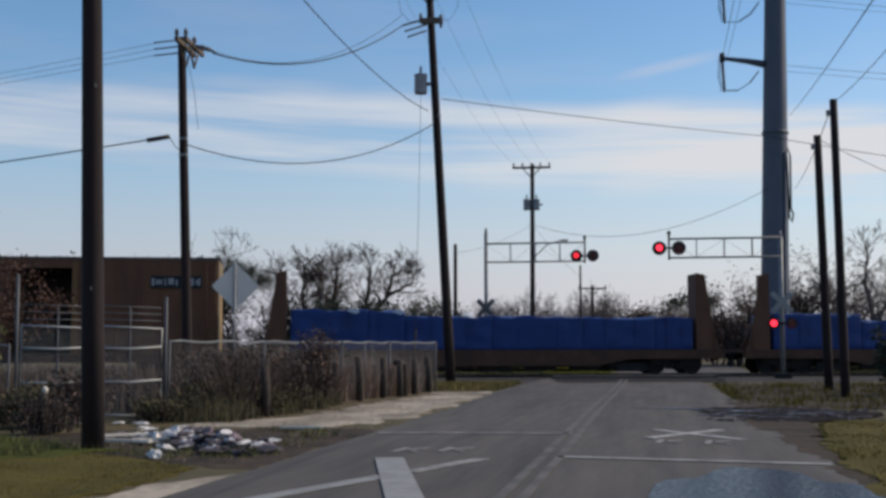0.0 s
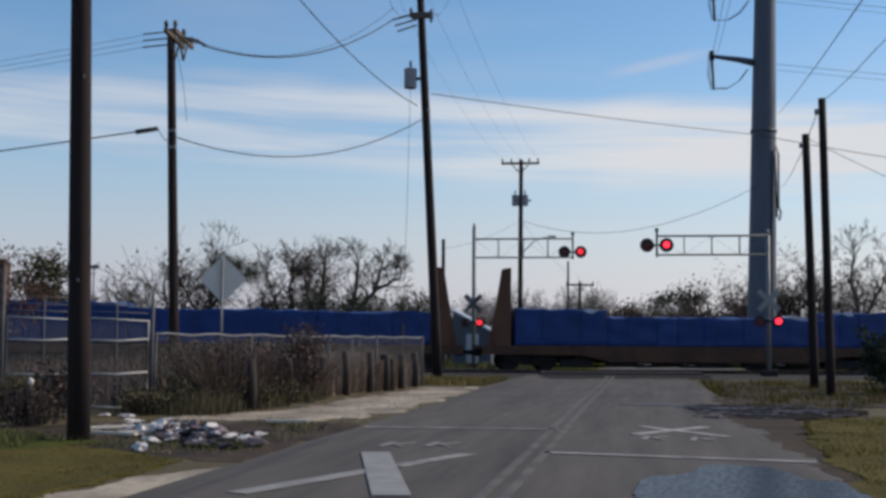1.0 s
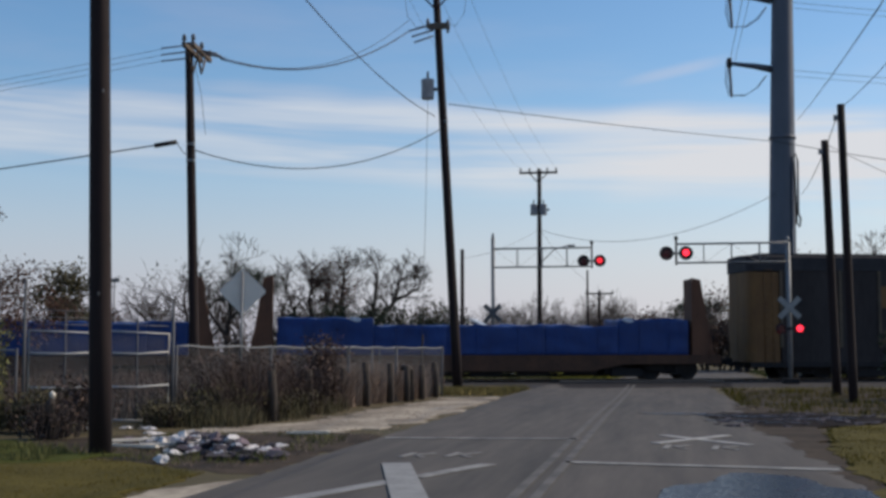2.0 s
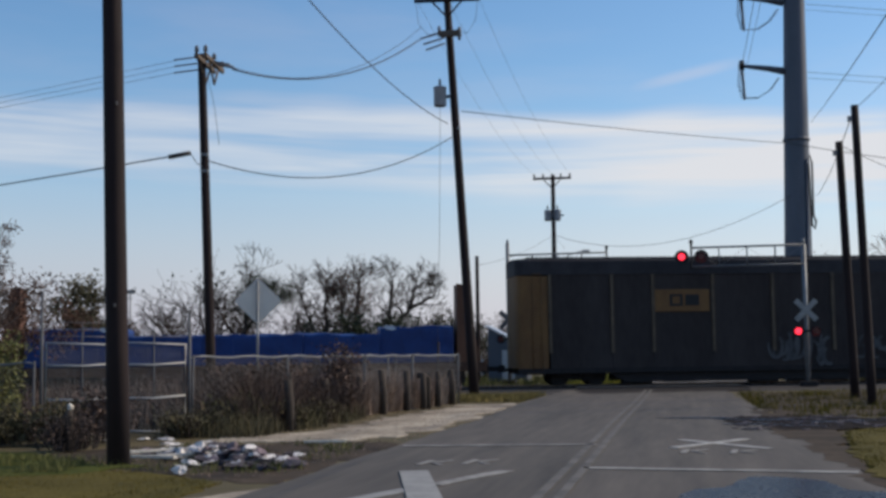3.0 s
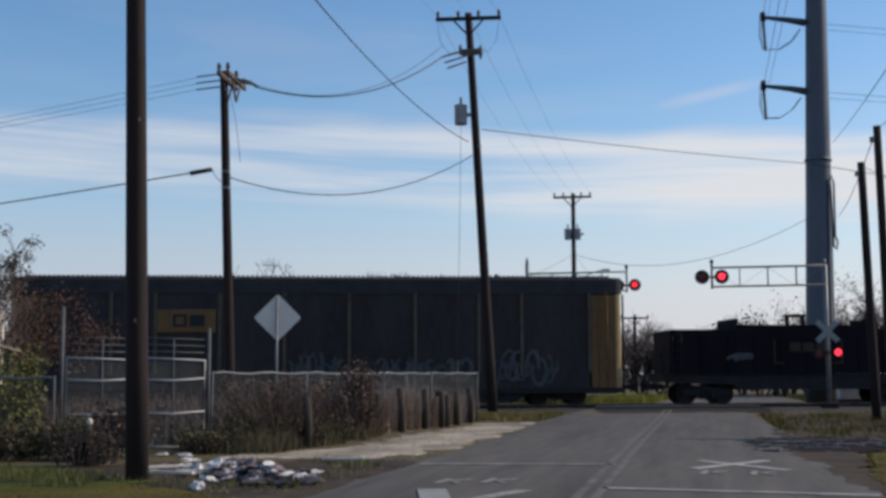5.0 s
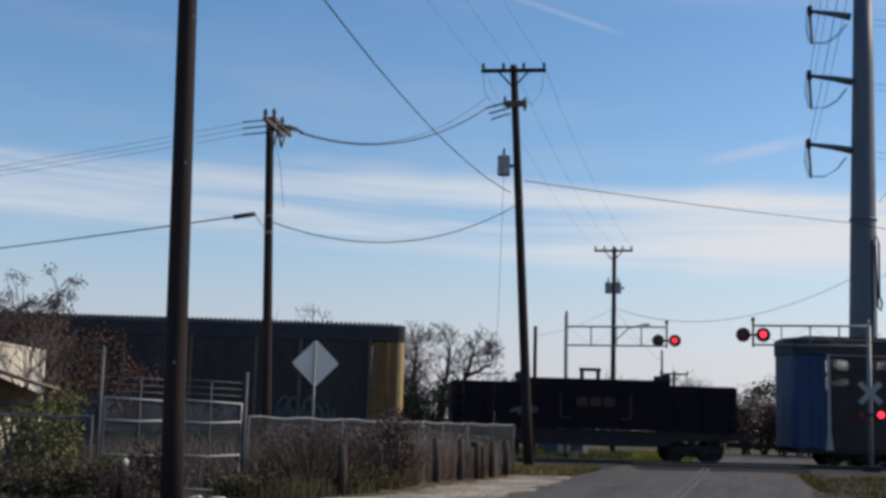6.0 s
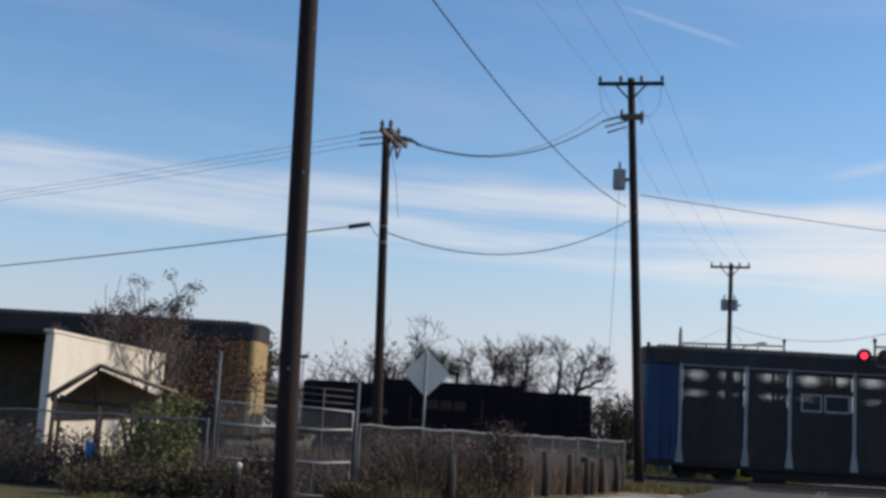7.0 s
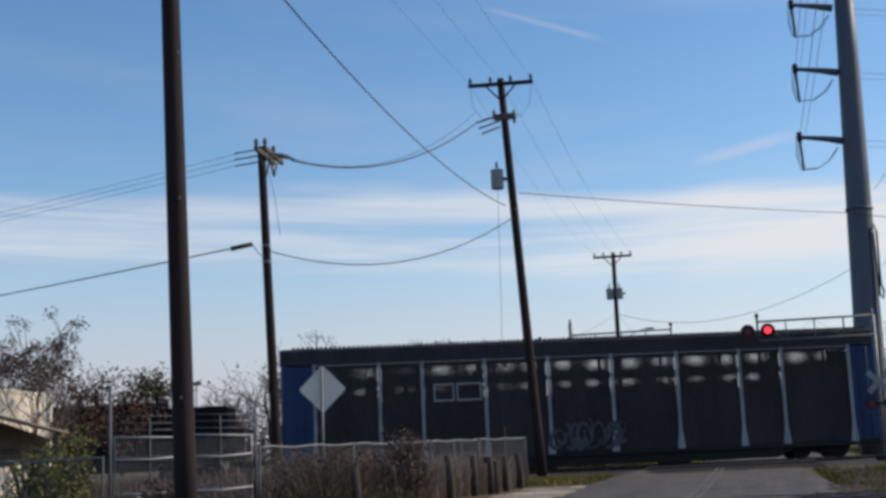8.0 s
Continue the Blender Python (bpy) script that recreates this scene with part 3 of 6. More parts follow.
def truck(car, x, rolls=True):
    """A two-axle bogie under a car, at x along it."""
    bm = bmesh.new()
    for s in (-1, 1):
        y = s * 1.0
        prism(bm, [(-1.15, 0.42), (-0.55, 0.36), (-0.35, 0.22), (0.35, 0.22), (0.55, 0.36), (1.15, 0.42), (1.15, 0.60), (0.6, 0.72), (-0.6, 0.72), (-1.15, 0.60)], "y", y - 0.07, y + 0.07)
        for k in (-0.18, 0.0, 0.18):
            tube(bm, [(k, y + s * 0.1, 0.3), (k, y + s * 0.1, 0.6)], 0.06, 6)
    box(bm, -0.22, 0.22, -1.0, 1.0, 0.5, 0.8)
    t = part("bogie", bm, M_DARKSTEEL, car, "dark steel two-axle bogie")
    t.location = (x, 0, RAIL)
    for dx in (-0.85, 0.85):
        w = part("wheelset", wheelset(), M_DARKSTEEL, t)
        w.location = (dx, 0, 0.46)
        WHEELS.append(w)
    return t


def coupler(car, x, d):
    bm = bx(min(x, x + d * 0.9), max(x, x + d * 0.9), -0.09, 0.09, 0.78, 1.0)
    box(bm, min(x + d * 0.7, x + d), max(x + d * 0.7, x + d), -0.16, 0.14, 0.72, 1.06, bevel=0.03)
    part("coupler", bm, M_DARKSTEEL, car)


CARS = []


def new_car(name, x_mid, label):
    c = thing(name, (0, 0, 0), label, "rail car", "train")
    c.matrix_basis = railwise(x_mid)
    CARS.append((c, x_mid))
    return c


def ladder(car, x, y, z0, z1, m):
    bm = bmesh.new()
    for dx in (-0.2, 0.2):
        tube(bm, [(x + dx, y, z0), (x + dx, y, z1)], 0.018, 5)
    n = int((z1 - z0) / 0.38)
    for i in range(n + 1):
        tube(bm, [(x - 0.2, y, z0 + 0.1 + i * 0.38), (x + 0.2, y, z0 + 0.1 + i * 0.38)], 0.014, 5)
    return part("ladder", bm, m, car)


def scrawl(car, x, z, w, h, y, seed):
    """Unreadable sprayed loops as raised strokes."""
    rnd = random.Random(seed)
    n = int(w / 0.2)
    for i in range(n):
        cx = x + (i + 0.5) * w / n
        a0, turn = rnd.uniform(0, 6.28), rnd.uniform(2.6, 5.6)
        rx, rz = rnd.uniform(0.14, 0.34), h * rnd.uniform(0.22, 0.5)
        cz, wid = z + rnd.uniform(-0.2, 0.2) * h, rnd.uniform(0.04, 0.11)
        slant = rnd.uniform(-0.1, 0.3)
        pts = [Vector((cx + rx * math.cos(a0 + turn * k / 12) + slant * rz * math.sin(a0 + turn * k / 12), y - 0.0006 * i, cz + rz * math.sin(a0 + turn * k / 12))) for k in range(13)]
        bm = bmesh.new()
        pairs = []
        for k, p in enumerate(pts):
            d = pts[min(k + 1, 12)] - pts[max(k - 1, 0)]
            q = Vector((-d.z, 0, d.x)).normalized() * wid * (0.55 + 0.45 * math.sin(math.pi * k / 12))
            pairs.append((bm.verts.new(p - q), bm.verts.new(p + q)))
        for (a, b), (e, f) in zip(pairs, pairs[1:]):
            bm.faces.new((a, e, f, b))
        part("painted_stroke", bm, M_GRAFF, car, "faded grey sprayed stroke")


def autorack(name, x_mid, length, label, panel, post, door, posts, see_through, seed):
    """A tall enclosed vehicle carrier: screens between posts, radial doors, ribbed roof."""
    c = new_car(name, x_mid, label)
    h, w = length / 2, 1.55
    z0, z1, z2 = 0.88, 5.04, 5.82
    door_w = 1.55
    # deck and sills
    bm = bx(-h + 0.3, h - 0.3, -1.35, 1.35, 0.62, 0.9)
    prism(bm, [(-h + 4.2, 0.62), (h - 4.2, 0.62), (h - 5.0, 0.24), (-h + 5.0, 0.24)], "y", -1.4, -1.3)
    box(bm, -h + 4.6, h - 4.6, -0.5, 0.5, 0.30, 0.62)
    for k in range(9):
        u = -h + 5.6 + k * (length - 11.2) / 8
        box(bm, u - 0.75, u + 0.6 + 0.1 * (k % 3), -1.25, -0.85, 0.15 + 0.06 * (k % 3), 0.62, bevel=0.02)
    part("underframe", bm, M_DARKSTEEL, c)
    part("side_sill", bx(-h + 0.1, h - 0.1, -w - 0.03, -w + 0.1, z0 - 0.22, z0), M_DARKSTEEL, c)
    part("side_sill", bx(-h + 0.1, h - 0.1, w - 0.1, w + 0.03, z0 - 0.22, z0), M_DARKSTEEL, c)
    part("deck", bx(-h + 0.3, h - 0.3, -w + 0.1, w - 0.1, 2.9, 2.98), M_DARKSTEEL, c)
    # roof with ribs
    prof = [(-w - 0.04, z1), (-w - 0.03, z2 - 0.16), (-w + 0.05, z2 - 0.05), (-0.5, z2), (0.5, z2), (w - 0.05, z2 - 0.05), (w + 0.03, z2 - 0.16), (w + 0.04, z1)]
    bm = bmesh.new()
    rings = []
    for x, k in ((-h + 0.02, 0.80), (-h + 0.12, 0.91), (-h + 0.3, 0.97), (-h + 0.62, 1.0), (h - 0.62, 1.0), (h - 0.3, 0.97), (h - 0.12, 0.91), (h - 0.02, 0.80)):
        rings.append([bm.verts.new((x, y * k, z1 + (z - z1) * (0.85 + 0.15 * k))) for y, z in prof])
    for r0, r1 in zip(rings, rings[1:]):
        for k in range(len(prof)):
            bm.faces.new((r0[k], r0[(k + 1) % len(prof)], r1[(k + 1) % len(prof)], r1[k]))
    bm.faces.new(rings[0])
    bm.faces.new(rings[-1])
    bmesh.ops.recalc_face_normals(bm, faces=bm.faces[:])
    part("roof", bm, M_RACKROOF, c)
    bm = bmesh.new()
    n = int(length / 0.21)
    for i in range(n):
        x = -h + 0.65 + i * (length - 1.3) / (n - 1)
        box(bm, x - 0.045, x + 0.045, -w + 0.18, w - 0.18, z2 - 0.12, z2 + 0.04)
    part("roof_ribs", bm, M_RACKROOF, c, "closely ribbed grey steel roof sheets")
    # posts and screens
    xs = [-h + door_w] + [-h + p * length for p in posts] + [h - door_w]
    rnd = random.Random(seed)
    for s in (-1, 1):
        y = s * w
        for x in xs:
            bm = bx(x - 0.07, x + 0.07, min(y, y + s * 0.07), max(y, y + s * 0.07), z0 - 0.05 if see_through else 1.55, z1 + 0.02)
            if see_through:
                prism(bm, [(x - 0.07, 1.7), (x + 0.07, 1.7), (x + 0.17, 0.8), (x - 0.17, 0.8)], "y", y, y + s * 0.06)
            part("side_post", bm, post, c)
        for a, b in zip(xs, xs[1:]):
            lap = 0.09 if see_through else 0.005
            a, b = a + lap, b - lap
            yy = (y - s * 0.04, y)
            y0, y1 = min(yy), max(yy)
            if not see_through:
                for q0, q1 in ((z0, z1),):
                    part("side_screen", bx(a, b, y0, y1, q0, q1), panel, c)
                continue
            if s > 0:
                # far side: plain screen with open bands
                for q0, q1 in ((z0, 3.45), (4.15, 4.4), (4.98, z1)):
                    part("side_screen", bx(a, b, y0, y1, q0, q1), panel, c)
                continue
            # near side: solid below, pierced sheet above whose holes widen in patches
            part("side_screen", bx(a, b, y0, y1, z0, 3.5), panel, c)
            part("screen_rail", bx(a, b, y0 - 0.03, y0 - 0.002, z1 - 0.06, z1 - 0.02), post, c)
            part("screen_rail", bx(a, b, y0 - 0.02, y0 - 0.002, 4.10, 4.13), M_RACKROOF, c)
            n = max(1, round((b - a) / 1.3))
            spots = []
            for k in range(n):
                cx = a + (k + 0.5 + rnd.uniform(-0.12, 0.12)) * (b - a) / n
                spots.append((cx, 4.66 + rnd.uniform(-0.04, 0.04), rnd.uniform(0.28, 0.40), 0.20, rnd.uniform(0.28, 0.48)))
                if rnd.random() < 0.85:
                    spots.append((cx + rnd.uniform(-0.2, 0.2), 3.80, rnd.uniform(0.25, 0.4), 0.12, rnd.uniform(0.08, 0.26)))
            nx, nz = max(4, int((b - a) / 0.075)), 20
            dx, dz = (b - a) / nx, (z1 - 3.5) / nz
            verts, faces = [], []
            for ix in range(nx):
                for iz in range(nz):
                    u, v = a + (ix + 0.5) * dx, 3.5 + (iz + 0.5) * dz
                    share = sum(q[4] * math.exp(-((u - q[0]) / q[2]) ** 2 - ((v - q[1]) / q[3]) ** 2) for q in spots)
                    m = len(verts)
                    verts += [(u + e * dx / 2, y0, v + f * dz / 2) for e, f in ((-1, -1), (1, -1), (1, 1), (-1, 1))]
                    if share < 0.01:
                        faces.append((m, m + 1, m + 2, m + 3))
                        continue
                    r = math.sqrt(min(share, 0.8))
                    verts += [(u + e * r * dx / 2, y0, v + f * r * dz / 2) for e, f in ((-1, -1), (1, -1), (1, 1), (-1, 1))]
                    faces += [(m + k, m + (k + 1) % 4, m + 4 + (k + 1) % 4, m + 4 + k) for k in range(4)]
            part_label = "pierced steel screen with light showing through"
            tagged(raw("pierced_screen", verts, faces, panel, c), part_label)
    # end doors: curved leaves at both ends, and the flat side parts next to them
    for e in (-1, 1):
        for s in (-1, 1):
            x0, x1 = sorted((e * (h - door_w + 0.09), e * (h - 0.36)))
            part("door_side", bx(x0, x1, min(s * w, s * (w - 0.05)), max(s * w, s * (w - 0.05)), z0, z1 - 0.05, bevel=0.01), door, c)
            arc = [(h - 0.35, w), (h - 0.22, w - 0.03), (h - 0.13, w - 0.12), (h - 0.07, w - 0.30), (h - 0.04, w - 0.6), (h - 0.02, 0.02)]
            leaf = [(e * x, s * y) for x, y in arc] + [(e * (x - 0.05), s * max(y - 0.05, 0.02)) for x, y in arc[::-1]]
            # Sunlight on the right-hand ochre end leaves is put into a paler colour.
            part("end_door", prism(bmesh.new(), leaf, "z", z0, z1 - 0.03), M_SUNLITEND if door is M_OCHRE and e > 0 else door, c, "closed curved end door leaf")
        ladder(c, e * (h - 0.95), -w - 0.06, 0.8, 5.0, door)
        coupler(c, e * (h + 0.35 - 0.4 * (e > 0)), e)
        part("drawbar", bx(min(e * (h - 0.3), e * (h + 0.4)), max(e * (h - 0.3), e * (h + 0.4)), -0.1, 0.1, 0.77, 0.9), M_DARKSTEEL, c)
    for e in (-1, 1):
        truck(c, e * (h - 2.9))
    return c


def bulkhead_flat(x_a, x_b, label, seed):
    """A flat car with sloped end bulkheads; x_a and x_b are the bulkheads' inner faces."""
    mid, h = (x_a + x_b) / 2, (x_b - x_a) / 2
    c = new_car("bulkhead_flatcar", mid, label)
    part("deck", bx(-h - 1.3, h + 1.3, -1.45, 1.45, 1.05, 1.22), M_RUSTSILL, c)
    bm = prism(bmesh.new(), [(-h - 1.3, 1.05), (h + 1.3, 1.05), (h + 1.3, 0.82), (h - 3.2, 0.80), (h - 4.6, 0.50), (-h + 4.6, 0.50), (-h + 3.2, 0.80), (-h - 1.3, 0.82)], "y", -1.5, -1.42)
    part("side_sill", bm, M_RUSTSILL, c)
    bm = prism(bmesh.new(), [(-h - 1.3, 1.05), (h + 1.3, 1.05), (h + 1.3, 0.82), (h - 3.2, 0.80), (h - 4.6, 0.50), (-h + 4.6, 0.50), (-h + 3.2, 0.80), (-h - 1.3, 0.82)], "y", 1.42, 1.5)
    part("side_sill", bm, M_RUSTSILL, c)
    bm = bx(-h + 2.2, h - 2.2, -0.4, 0.4, 0.42, 1.05)
    for k in range(5):
        x = -h + 3.5 + k * (2 * h - 7) / 4
        box(bm, x - 0.5, x + 0.3, -1.1, 1.1, 0.38 + 0.06 * (k % 2), 0.8)
    for k in range(7):
        x = -h + 3.0 + k * (2 * h - 6) / 6
        box(bm, x - 0.7, x + 0.75, -1.2, -0.9, 0.24 + 0.05 * (k % 3), 0.62, bevel=0.03)
        tube(bm, [(x - 1.4, -0.7, 0.30), (x + 1.2, -0.7, 0.34)], 0.07, 6)
    part("brake_gear", bm, M_DARKSTEEL, c)
    for e in (-1, 1):
        # tall braced corner stake, and a low end board across the deck
        part("bulkhead_brace", prism(bmesh.new(), [(e * h, 1.2), (e * (h + 1.05), 1.2), (e * (h + 0.75), 2.6), (e * (h + 0.42), 4.62), (e * h, 4.7)], "y", -1.42, -1.30), M_BULK, c)
        part("corner_stake", bx(min(e * h, e * (h + 0.14)), max(e * h, e * (h + 0.14)), -1.3, -0.2, 1.2, 4.66), M_BULK, c)
        part("end_board", bx(min(e * h, e * (h + 0.12)), max(e * h, e * (h + 0.12)), -0.2, 1.3, 1.2, 2.45), M_BULK, c)
        for y in (-0.3, 0.6):
            part("end_rib", prism(bmesh.new(), [(e * (h + 0.12), 1.2), (e * (h + 0.7), 1.2), (e * (h + 0.12), 2.4)], "y", y - 0.05, y + 0.05), M_BULK, c)
        ladder(c, e * (h + 0.98), -1.46, 0.9, 2.3, M_BULK)
        coupler(c, e * (h + 1.3), e)
        truck(c, e * (h - 0.9))
    # tarped load
    load = thing("tarped_load", (0, 0, 0), "blue tarpaulin-wrapped bundles on a flatcar", "cargo", "tarped loads")
    load.matrix_basis = railwise(mid, TRACK_Y, 1.22)
    CARS.append((load, mid))
    rnd = random.Random(seed)
    x = -h + 0.18
    high = ((-h, -h + 4.4), (h - 3.4, h)) if seed == 2 else ((-h, -h + 5.2), (h, h))
    while x < h - 0.8:
        n = min(rnd.uniform(3.2, 4.6), h - 0.15 - x)
        for edge in (high[0][1], high[1][0]):
            if x < edge - 0.3 < x + n:
                n = edge - x
        if h - 0.15 - x - n < 1.0:
            n = h - 0.15 - x
        raised = any(p - 0.1 <= x < q - 0.1 for p, q in high)
        top = (rnd.uniform(1.28, 1.34) if seed == 2 else rnd.uniform(1.42, 1.48)) + (0.28 if raised else 0)
        bm = bx(x, x + n - 0.006, -1.38, 1.38, 0.0, top, bevel=0.04)
        bmesh.ops.subdivide_edges(bm, edges=[e for e in bm.edges if e.calc_length() > 0.5], cuts=9, use_grid_fill=True)
        for v in bm.verts:
            if v.co.z > 0.1:
                k = noise.noise(Vector((v.co.x * 1.3 + mid, v.co.y * 1.3, v.co.z * 2.0 + seed)))
                v.co.y += 0.05 * k * (1 if v.co.y > 0 else -1)
                v.co.z += (0.13 * k if v.co.z > top - 0.15 else 0)
        o = part("tarp_wrap", bm, M_TARP, load)
        for p in o.data.polygons:
            p.use_smooth = True
        # straps
        for sx in (0.3, 0.72):
            bm = bx(x + n * sx - 0.025, x + n * sx + 0.025, -1.42, -1.385, 0.0, top - 0.05)
            part("strap", bm, M_TARP, load)
        if raised:
            fx = x + n * (0.12 if x > 0 else 0.8)
            bm = prism(bmesh.new(), [(fx - 0.28, top - 0.02), (fx - 0.1, top + 0.06), (fx + 0.2, top + 0.03), (fx + 0.3, top - 0.1), (fx + 0.1, top - 0.16), (fx - 0.12, top - 0.09)], "y", -1.46, -1.43)
            part("tarp_flap", bm, M_TARPTOP, load, "pale underside of a loose tarp flap")
        x += n
    return c


def boxcar():
    """Brown high boxcar with a dark open door."""
    x1, length = -3.39, 18.5
    mid, h, w = x1 - length / 2, length / 2, 1.52
    c = new_car("boxcar", mid, "tall brown boxcar with a wide dark open doorway")
    z0, z1 = 1.05, 5.1
    d0, d1 = h - 8.75, h - 6.15
    for s in (-1, 1):
        y = sorted((s * w, s * (w - 0.09)))
        part("side_wall", bx(d1, h, *y, z0, z1), M_BROWNCAR, c)
        part("side_wall", bx(-h, d0, *y, z0, z1), M_BROWNCAR, c)
        part("side_wall" if s < 0 else "far_door", bx(d0, d1, *y, z1 - 0.35 if s < 0 else z0, z1), M_BROWNCAR if s < 0 else M_DARKSTEEL, c)
        for x in [d1 + 0.05 + 0.9 * k for k in range(7)] + [-h + 0.4 + 0.9 * k for k in range(9)]:
            part("side_rib", bx(x - 0.045, x + 0.045, min(s * w, s * (w + 0.04)), max(s * w, s * (w + 0.04)), z0 + 0.1, z1 - 0.1), M_BROWNCAR, c)
    part("sliding_door", bx(d0 - 3.0, d0 - 0.1, -w - 0.12, -w - 0.05, z0 + 0.05, z1 - 0.3, bevel=0.02), M_BROWNCAR, c)
    part("door_post", bx(d1 - 0.02, d1 + 0.22, -w - 0.06, -w - 0.002, z0, z1 - 0.05), M_OCHRE, c)
    # The paler colour of this end wall stands in for sun.
    part("end_wall", bx(h - 0.08, h - 0.002, -w + 0.09, w - 0.09, z0, z1), M_SUNLITEND, c, "end wall given a paler colour for the sun on it")
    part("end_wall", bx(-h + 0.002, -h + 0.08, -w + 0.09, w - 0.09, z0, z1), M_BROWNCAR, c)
    part("floor", bx(-h, h, -w + 0.1, w - 0.1, z0 - 0.2, z0), M_DARKSTEEL, c)
    part("roof", prism(bmesh.new(), [(-w - 0.03, z1), (-w + 0.1, z1 + 0.14), (0, z1 + 0.24), (w - 0.1, z1 + 0.14), (w + 0.03, z1)], "x", -h, h), M_DARKSTEEL, c)
    part("side_sill", bx(-h, h, -w + 0.02, -w + 0.12, z0 - 0.35, z0 - 0.001), M_RUSTSILL, c)
    plate = part("name_board", bx(h - 2.88, h - 0.72, -w - 0.065, -w - 0.045, 3.88, 4.43), M_BLACK, c, "dark board with unreadable pale lettering bars")
    for k, (a, b) in enumerate(((0.05, 0.16), (0.22, 0.50), (0.58, 0.66), (0.74, 0.98), (1.06, 1.14), (1.42, 1.5), (1.58, 1.84), (1.92, 2.0), (2.02, 2.1))):
        part("lettering_bar", bx(h - 2.88 + a, h - 2.88 + b, -w - 0.075, -w - 0.066, 4.0 + 0.05 * (k % 2), 4.32 - 0.06 * (k % 3 == 1)), M_POSTGREY, plate)
    ladder(c, h - 0.3, -w - 0.07, 0.9, 5.0, M_BROWNCAR)
    for e in (-1, 1):
        truck(c, e * (h - 2.2))
        coupler(c, e * (h - 0.05), e)
    return c


def coil_car():
    """Low black car with a hood, a lifting bracket and steps down at both ends."""
    x0, x1 = 71.75, 84.4
    mid, h, w = (x0 + x1) / 2, (x1 - x0) / 2, 1.5
    c = new_car("hooded_coil_car", mid, "low black covered coil car with a lifting bracket on its hood")
    part("hood", prism(bmesh.new(), [(-h + 3.0, 3.15), (h - 3.0, 3.15), (h - 3.0, 3.58), (h - 2.88, 3.66), (-h + 3.15, 3.66), (-h + 3.0, 3.58)], "y", -w + 0.03, w - 0.03), M_COIL, c)
    part("end_hood", prism(bmesh.new(), [(-h, 1.45), (-h + 2.99, 1.45), (-h + 2.99, 3.45), (-h + 0.12, 3.45), (-h, 3.36)], "y", -w + 0.03, w - 0.03), M_COIL, c)
    part("end_hood", prism(bmesh.new(), [(h, 1.45), (h - 2.99, 1.45), (h - 2.99, 3.45), (h - 0.12, 3.45), (h, 3.36)], "y", -w + 0.03, w - 0.03), M_COIL, c)
    part("side_wall", bx(-h + 3.0, h - 3.0, -w, w, 1.45, 3.14), M_COIL, c)
    for x in [-h + 0.3 + k * (2 * h - 0.6) / 10 for k in range(11)]:
        part("side_rib", bx(x - 0.05, x + 0.05, -w - 0.05, -w + 0.02, 1.45, 3.1), M_COIL, c)
    bm = prism(bmesh.new(), [(-h - 0.3, 1.44), (h + 0.3, 1.44), (h + 0.3, 1.1), (h - 2.8, 1.0), (h - 3.2, 0.75), (-h + 3.2, 0.75), (-h + 2.8, 1.0), (-h - 0.3, 1.1)], "y", -1.35, 1.35)
    part("underframe", bm, M_DARKSTEEL, c)
    bm = bx(-0.44, -0.30, -0.12, 0.12, 3.66, 4.16)
    box(bm, 0.30, 0.44, -0.12, 0.12, 3.66, 4.16)
    box(bm, -0.48, 0.48, -0.12, 0.12, 4.06, 4.2)
    part("lifting_bracket", bm, M_COIL, c)
    for x in (-h + 3.05, h - 3.1):
        part("hood_bracket", bx(x, x + 0.12, -w + 0.1, w - 0.1, 3.66, 3.95), M_COIL, c)
    logo = part("emblem_frame", bx(-1.6, -1.52, -w - 0.058, -w - 0.051, 1.9, 3.0), M_GOLD, c, "faded gold angular frame with plain bars")
    for k, (a, b, z, zz) in enumerate(((1.52, 1.6, 1.9, 3.0), (-1.52, -1.1, 1.9, 1.97), (1.1, 1.52, 1.9, 1.97), (-0.85, -0.35, 2.45, 2.85), (-0.25, 0.25, 2.45, 2.85), (0.35, 0.85, 2.45, 2.85))):
        part("emblem_bar", bx(a, b, -w - 0.064, -w - 0.059, z, zz), M_GOLD, logo)
    scrawl(c, -3.6, 2.2, 0.9, 0.3, -w - 0.058, 6)
    for e in (-1, 1):
        truck(c, e * (h - 1.75))
        coupler(c, e * h, e)
        ladder(c, e * (h - 0.3), -w - 0.07, 0.9, 3.2, M_DARKSTEEL)
        bm = bx(min(e * h, e * (h + 0.35)), max(e * h, e * (h + 0.35)), -1.3, 1.3, 1.42, 1.5)
        tube(bm, [(e * (h + 0.33), -1.25, 1.5), (e * (h + 0.33), -1.25, 2.5), (e * (h + 0.33), 1.25, 2.5), (e * (h + 0.33), 1.25, 1.5)], 0.025, 5)
        part("end_platform", bm, M_DARKSTEEL, c)
    return c


boxcar()
bulkhead_flat(-0.45, 17.99, "ochre bulkhead flatcar carrying blue tarped bundles", 1)
bulkhead_flat(21.45, 40.25, "ochre bulkhead flatcar coupled behind another one", 2)
RACK_POSTS = (0.163, 0.233, 0.336, 0.44, 0.545, 0.653, 0.758, 0.829)
rack = autorack("autorack", 56.25, 26.8, "tall dark grey enclosed vehicle carrier with ochre doors and posts", M_RACK, M_POSTBROWN, M_OCHRE, RACK_POSTS, False, 3)
hb = 13.45
board = part("emblem_board", bx(-hb + 0.237 * 26.9, -hb + 0.330 * 26.9, -1.60, -1.555, 3.35, 4.35, bevel=0.015), M_OCHRE, rack, "ochre board with plain dark rounded bars")
bx0 = -hb + 0.262 * 26.9
